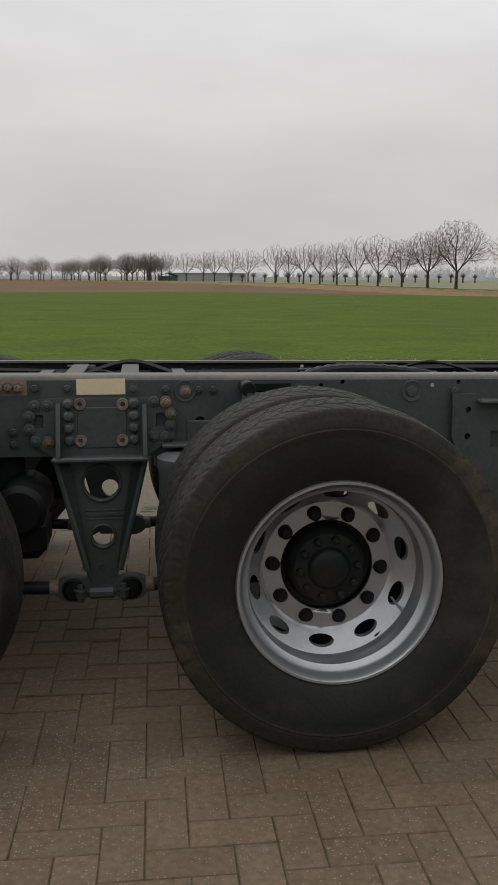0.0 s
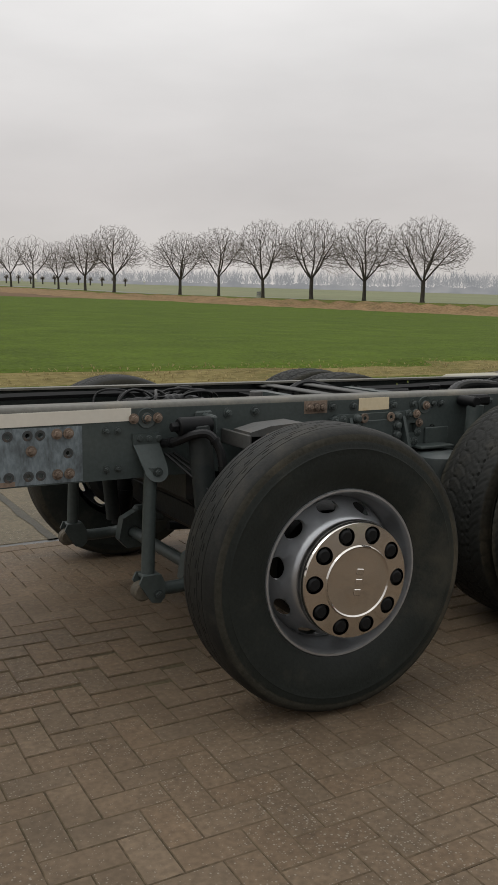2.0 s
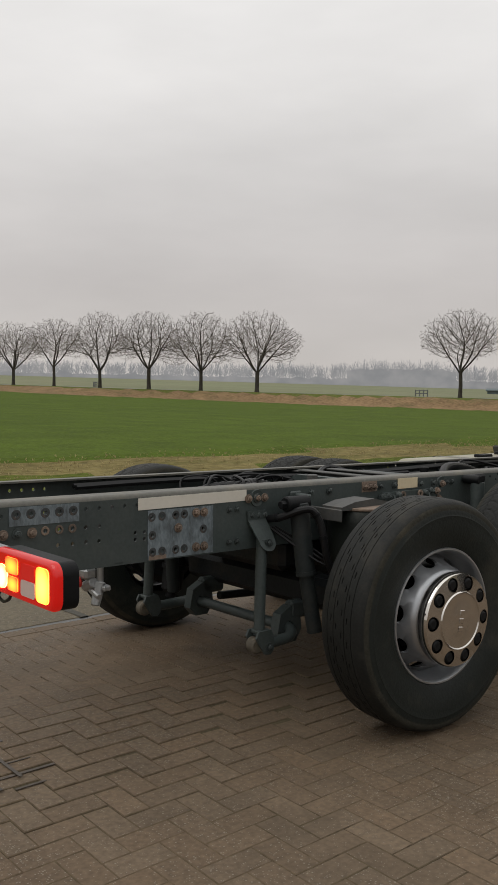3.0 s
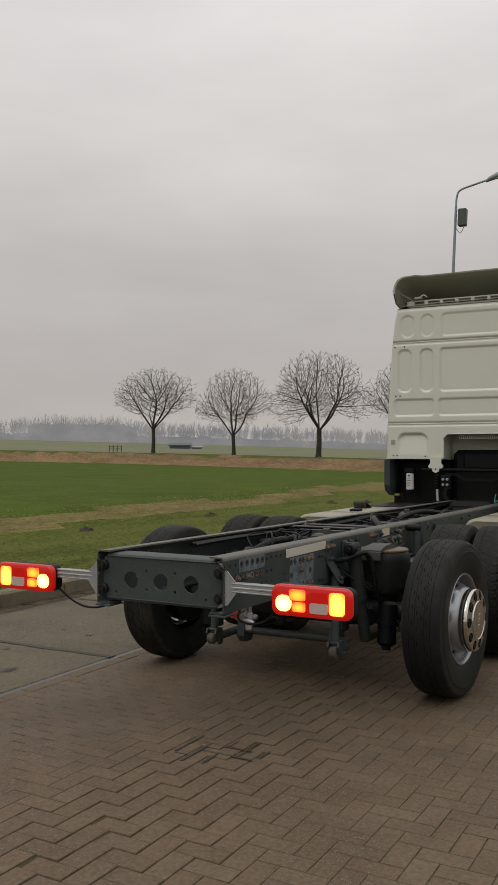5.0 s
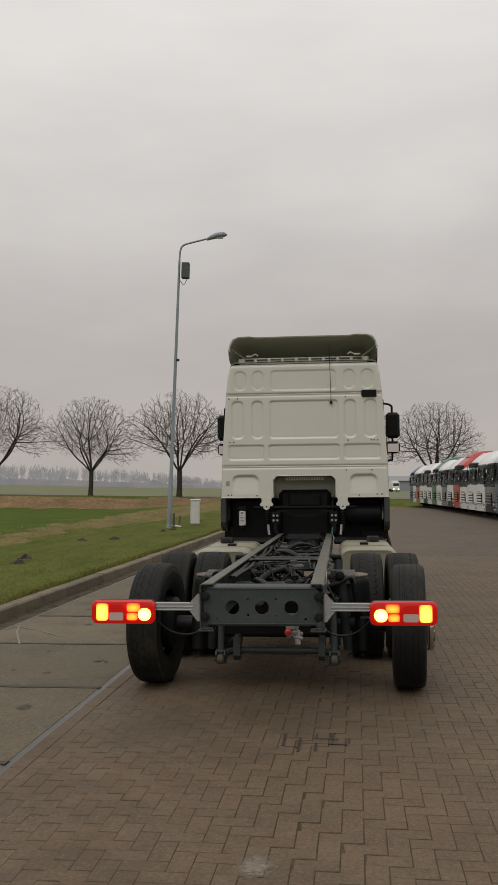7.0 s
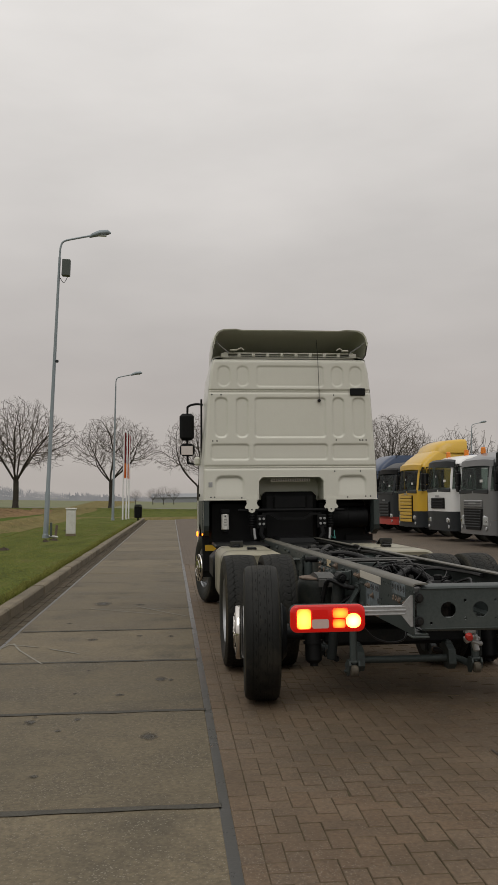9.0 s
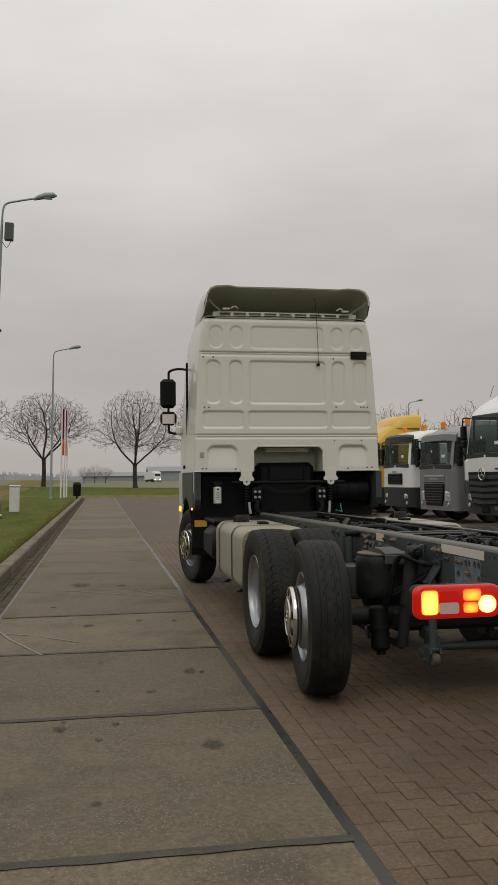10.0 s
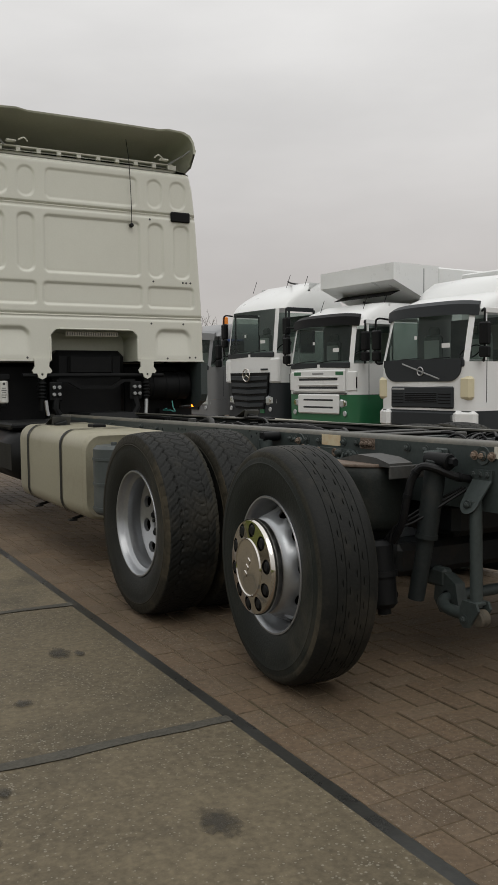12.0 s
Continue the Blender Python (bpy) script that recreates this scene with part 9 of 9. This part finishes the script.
def road_lorry(x, y, turn, paint, lit):
    t = thing("road_lorry", "white lorry with headlights on, standing on the far road" if lit else "white lorry on the far road", "truck", pose(x, y, ground_z(x, y), LEAN, 0, turn), group="lorries on the road")
    part("cab", Geo().box((0, 0, 1.9), (2.4, 2.0, 2.9), 0.2), paint, t)
    part("windscreen", Geo().box((0, 1.0, 2.4), (2.0, 0.06, 0.9), 0.05), M_GLASS, t)
    part("trailer", Geo().box((0, -7.5, 2.4), (2.5, 12.5, 2.8), 0.05), paint, t)
    part("underside", Geo().box((0, -6, 0.75), (2.2, 13, 0.5), 0.05), M_BLACK, t)
    for s in (-1, 1):
        part("headlight", Geo().box((s * 0.85, 1.02, 0.9), (0.34, 0.06, 0.2), 0.03), M_LAMPON if lit else M_HEADLAMP, t)
        for yy in (0, -3.4, -10, -11.3):
            part("wheel", Geo().cyl((s * 1.0, yy, 0.5), (s * 1.22, yy, 0.5), 0.5, n=20, ch=0.03), M_BLACK, t)


M_LAMPON = glow("lit_headlight", (0.9, 0.9, 0.85), (1.0, 0.95, 0.85), 6.0)
road_lorry(290, -16.5, 100, M_WHITE2, True)

# oil spots and scuffs on the slabs and bricks


def soaked(name="soaked_oil_spot", tone=(0.034, 0.030, 0.022), most=0.68):
    """Oil soaked into concrete: it thins out unevenly towards its edge."""
    m = mat(name, tone, 0.6, var=0.4, scale=9, fine=60, bump=0.1, space="World")
    n, l = m.node_tree.nodes, m.node_tree.links
    co, geo_ = n.new("ShaderNodeTexCoord"), n.new("ShaderNodeNewGeometry")
    ds = n.new("ShaderNodeVectorMath")
    ds.operation = "DISTANCE"
    ds.inputs[1].default_value = (0.5, 0.5, 0.5)
    fl_ = n.new("ShaderNodeVectorMath")
    fl_.operation = "MULTIPLY_ADD"
    fl_.inputs[1].default_value, fl_.inputs[2].default_value = (1, 1, 0), (0, 0, 0.5)
    l.new(co.outputs["Generated"], fl_.inputs[0])
    l.new(fl_.outputs[0], ds.inputs[0])
    nz = n.new("ShaderNodeTexNoise")
    nz.inputs["Scale"].default_value, nz.inputs["Detail"].default_value, nz.inputs["Roughness"].default_value = 28, 6, 0.7
    l.new(geo_.outputs["Position"], nz.inputs["Vector"])
    ad = n.new("ShaderNodeMath")
    ad.operation = "MULTIPLY_ADD"
    ad.inputs[1].default_value = 0.75
    l.new(nz.outputs["Fac"], ad.inputs[0])
    l.new(ds.outputs["Value"], ad.inputs[2])
    rg = n.new("ShaderNodeMapRange")
    rg.inputs["From Min"].default_value, rg.inputs["From Max"].default_value = 0.52, 0.78
    rg.inputs["To Min"].default_value, rg.inputs["To Max"].default_value = most, 0.0
    l.new(ad.outputs[0], rg.inputs["Value"])
    l.new(rg.outputs[0], n["Principled BSDF"].inputs["Alpha"])
    return m


M_SOAKED = soaked()
M_DUSTY = soaked("pale_cement_dust", (0.235, 0.205, 0.155), 0.75)
M_PAINTLINE = mat("worn_white_paint", (0.21, 0.20, 0.165), 0.8, var=0.4, scale=12, fine=70, bump=0.2, space="World")
SPOTS = ((-0.43, 2.715, 0.075, 0.030), (-0.295, 2.70, 0.030, 0.016), (-0.39, 2.395, 0.045, 0.020), (-0.685, 2.495, 0.034, 0.020), (0.42, 2.505, 0.038, 0.016), (1.34, 2.485, 0.034, 0.014), (-1.635, 2.505, 0.040, 0.022),
         (0.91, 1.83, 0.10, 0.045), (0.85, 1.755, 0.05, 0.022), (-0.88, 1.885, 0.10, 0.045), (0.35, 2.15, 0.05, 0.03), (3.1, 2.6, 0.08, 0.05), (3.3, 2.1, 0.06, 0.03), (3.2, 1.75, 0.08, 0.03), (6.2, 2.2, 0.09, 0.06), (6.4, 2.75, 0.30, 0.10), (4.4, 3.0, 0.05, 0.03), (-3.1, 2.2, 0.04, 0.03))
for k, (x, y, rx, ry) in enumerate(SPOTS):
    r = random.Random(k)
    n = 18
    ph = r.uniform(0, 6)
    ring = [(x + 1.1 * rx * math.cos(6.283 * i / n) * (1 + 0.25 * math.sin(3 * i + ph) + r.uniform(-0.15, 0.15)), y + 1.5 * ry * math.sin(6.283 * i / n) * (1 + 0.25 * math.cos(2 * i + ph) + r.uniform(-0.15, 0.15)), YARD_Z + 0.0045) for i in range(n)]
    g = Geo()
    g.v = [(x, y, YARD_Z + 0.0045)] + ring
    g.f = [(0, 1 + i, 1 + (i + 1) % n) for i in range(n)]
    part("oil_stain", g, M_SOAKED, slab_lane, "dark oil spot", smooth=0)
for pts in (((5.85, 2.87), (5.08, 1.87)), ((6.1, 2.27), (5.3, 1.82), (4.86, 1.54)), ((2.65, 3.50), (2.9, 3.46), (2.68, 3.12)), ((2.95, 3.42), (2.52, 3.29), (1.73, 2.95)), ((2.56, 2.99), (2.23, 2.66))):
    g = Geo()
    for (xa, ya), (xb, yb) in zip(pts, pts[1:]):
        d = Vector((yb - ya, xa - xb)).normalized() * 0.010
        g.add([(px, py, YARD_Z + 0.005) for px, py in ((xa - d.x, ya - d.y), (xa + d.x, ya + d.y), (xb + d.x, yb + d.y), (xb - d.x, yb - d.y))], [(0, 1, 2, 3)])
    part("chalk_line", g, M_PAINTLINE, slab_lane, "worn pale paint line", smooth=0)

# a white trailer parked past the end of the row
t = thing("parked_trailer", "plain white box trailer parked beyond the row of trucks", "trailer", pose(104, -9.6, ground_z(104, -9.6), 0, 0, 3))
part("trailer_box", Geo().box((0, -5.5, 2.2), (2.5, 11.0, 2.6), 0.04), M_WHITE2, t)
part("trailer_frame", Geo().box((0, -5.5, 0.75), (1.0, 10.6, 0.3), 0.03), M_BLACK, t)
for s in (-1, 1):
    for yy in (-8.0, -9.3):
        part("wheel", Geo().cyl((s * 0.95, yy, 0.5), (s * 1.2, yy, 0.5), 0.5, n=24, ch=0.04), M_BLACK, t)
    part("landing_leg", Geo().box((s * 0.7, -1.8, 0.5), (0.12, 0.14, 1.0), 0.01), M_DKGREY, t)

# ---- pavers in herringbone, the nearest ones as pieces of their own ----
BW, BH = 0.105, 0.05
BX0, BY0, BOND = 1.062, -1.503, radians(-0.5)  # a corner of the bond and its turn to the lane
BOND_M = Matrix.Translation((BX0, BY0, 0)) @ Matrix.Rotation(BOND, 4, "Z") @ Matrix.Translation((-BX0, -BY0, 0))


def paver(l, w):
    """A paver with worn chamfered edges, its top at z = 0."""
    g = Geo()
    gap, c = 0.0005, 0.0030
    hx, hy = l / 2 - gap, w / 2 - gap
    low = [(-hx, -hy, -BH), (hx, -hy, -BH), (hx, hy, -BH), (-hx, hy, -BH)]
    mid = [(a, b, -c) for a, b, _ in low]
    top = [(-hx + c, -hy + c, 0), (hx - c, -hy + c, 0), (hx - c, hy - c, 0), (-hx + c, hy - c, 0)]
    g.v = low + mid + top
    g.f = [(8, 9, 10, 11)] + [(k, (k + 1) % 4, 4 + (k + 1) % 4, 4 + k) for k in range(4)] + [(4 + k, 4 + (k + 1) % 4, 8 + (k + 1) % 4, 8 + k) for k in range(4)]
    return g


lying, standing = paver(2 * BW, BW), paver(BW, 2 * BW)
M_EDGE = mat("dirty_paver_edge", (0.104, 0.078, 0.051), 0.9, var=0.5, scale=2.0, fine=40, bump=0.2, dirt=(0.064, 0.056, 0.031), dirt_amount=0.8, dirt_scale=1.2, space="World", spec=0.15)
brick_lying, brick_standing = lying.mesh("brick", [M_BRICK, M_EDGE], 0), standing.mesh("brick", [M_BRICK, M_EDGE], 0)
for me in (brick_lying, brick_standing):
    me.polygons.foreach_set("material_index", [0] + [1] * (len(me.polygons) - 1))
joined_v, joined_f = [], []
pavement_ob = bpy.data.objects["pavement"]
rb = random.Random(21)
single = 0


def join_paver(geo, m):
    o = len(joined_v)
    joined_v.extend(tuple(m @ Vector(v)) for v in geo.v)
    joined_f.extend(tuple(k + o for k in f) for f in geo.f)


COURSE = 1  # straight courses along the slabs
for i in range(int((NEAR_X0 - BX0) / BW) - 5, int((NEAR_X1 - BX0) / BW) + 5):
    for j in range(int((NEAR_Y0 - BY0) / BW) - 5, int((1.6 - BY0) / BW) + 4):
        c = (i - j) % 4
        if c not in (0, 3):
            continue
        w, h = (2, 1) if c == 0 else (1, 2)
        x0, y0 = BX0 + i * BW, BY0 + j * BW
        x1, y1 = x0 + w * BW, y0 + h * BW
        lim = edge_y((x0 + x1) / 2) - 0.012 - COURSE * BW - math.sin(BOND) * ((x0 + x1) / 2 - BX0)
        cut = y1 > lim
        y1 = min(y1, lim)
        if y1 - y0 < 0.009:
            continue
        at = BOND_M @ Vector(((x0 + x1) / 2, (y0 + y1) / 2, 0))
        cx, cy = at.x, at.y
        if not (NEAR_X0 < cx < NEAR_X1 and NEAR_Y0 < cy):
            continue
        dz = rb.uniform(-0.0006, 0.0006) + 0.0005 * noise.noise(Vector((cx * 0.8, cy * 0.8, 3))) + yard_dip(cy)
        m = pose(cx, cy, dz, rb.uniform(-0.2, 0.2), rb.uniform(-0.2, 0.2), math.degrees(BOND) + rb.uniform(-0.6, 0.6))
        near_first = 0.15 < cx < 1.75 and -1.95 < cy < -1.2 and single < 150
        near_second = -1.5 < cx < -0.1 and -2.1 < cy < -1.2 and single < 300
        if (near_first or near_second) and not cut:
            part("brick", brick_lying if c == 0 else brick_standing, None, pavement_ob, at=m)
            single += 1
        else:
            join_paver(paver(x1 - x0, y1 - y0) if cut else (lying if c == 0 else standing), m)
x = NEAR_X0 + BW
while x < NEAR_X1 - BW:
    for row in range(COURSE):
        cx = x + BW * (row % 2)
        cy = edge_y(cx) - 0.012 - BW * (row + 0.5)
        join_paver(lying, pose(cx, cy, yard_dip(cy) + rb.uniform(-0.0008, 0.002), rb.uniform(-0.5, 0.5), rb.uniform(-0.25, 0.25), rb.uniform(-0.4, 0.4)))
    x += 2 * BW
me = bpy.data.meshes.new("brick_field")
me.from_pydata(joined_v, [], joined_f)
me.materials.append(M_BRICKFAR)
me.materials.append(M_EDGE)
me.polygons.foreach_set("material_index", ([0] + [1] * (len(lying.f) - 1)) * (len(joined_f) // len(lying.f)))
ob = new("brick_field", me)
ob.parent = pavement_ob
tagged(ob, "brown concrete pavers in herringbone", kind="stuff")

# joints soaked dark behind the tail
gi = Geo()
for xa, ya, xb, yb, w_ in ((-1.605, -0.15, -1.605, -0.49, 0.015), (-1.71, -0.22, -1.71, -0.55, 0.016), (-1.80, -0.145, -1.52, -0.145, 0.017), (-1.90, -0.245, -1.60, -0.245, 0.018), (-1.87, -0.35, -1.70, -0.35, 0.016),
                           (-1.71, -0.455, -1.45, -0.455, 0.015), (-1.66, -0.56, -1.54, -0.56, 0.012), (-1.815, -0.15, -1.815, -0.245, 0.010), (-1.605, -0.35, -1.50, -0.35, 0.008)):
    c_ = ((xa + xb) / 2, (ya + yb) / 2, 0.0016 + yard_dip((ya + yb) / 2))
    gi.box(c_, (max(w_, abs(xb - xa)), max(w_, abs(yb - ya)), 0.004), 0.0012)
M_SUMP = mat("fresh_oil", (0.046, 0.034, 0.023), 0.5, var=0.4, scale=9, fine=60, bump=0.1, space="World")
part("oily_joint", gi, M_SUMP, pavement_ob, "oil-soaked dark joints", smooth=0)

# spilt cement dust on the bricks
gd, n = Geo(), 24
gd.v = [(-3.56, -0.155, 0.0030 + yard_dip(-0.15))] + [(-3.56 + 0.17 * math.cos(6.283 * k / n), -0.155 + 0.11 * math.sin(6.283 * k / n), 0.0030 + yard_dip(-0.15)) for k in range(n)]
gd.f = [(0, 1 + k, 1 + (k + 1) % n) for k in range(n)]
part("dust_spot", gd, M_DUSTY, pavement_ob, "pale spilt cement dust", smooth=0)
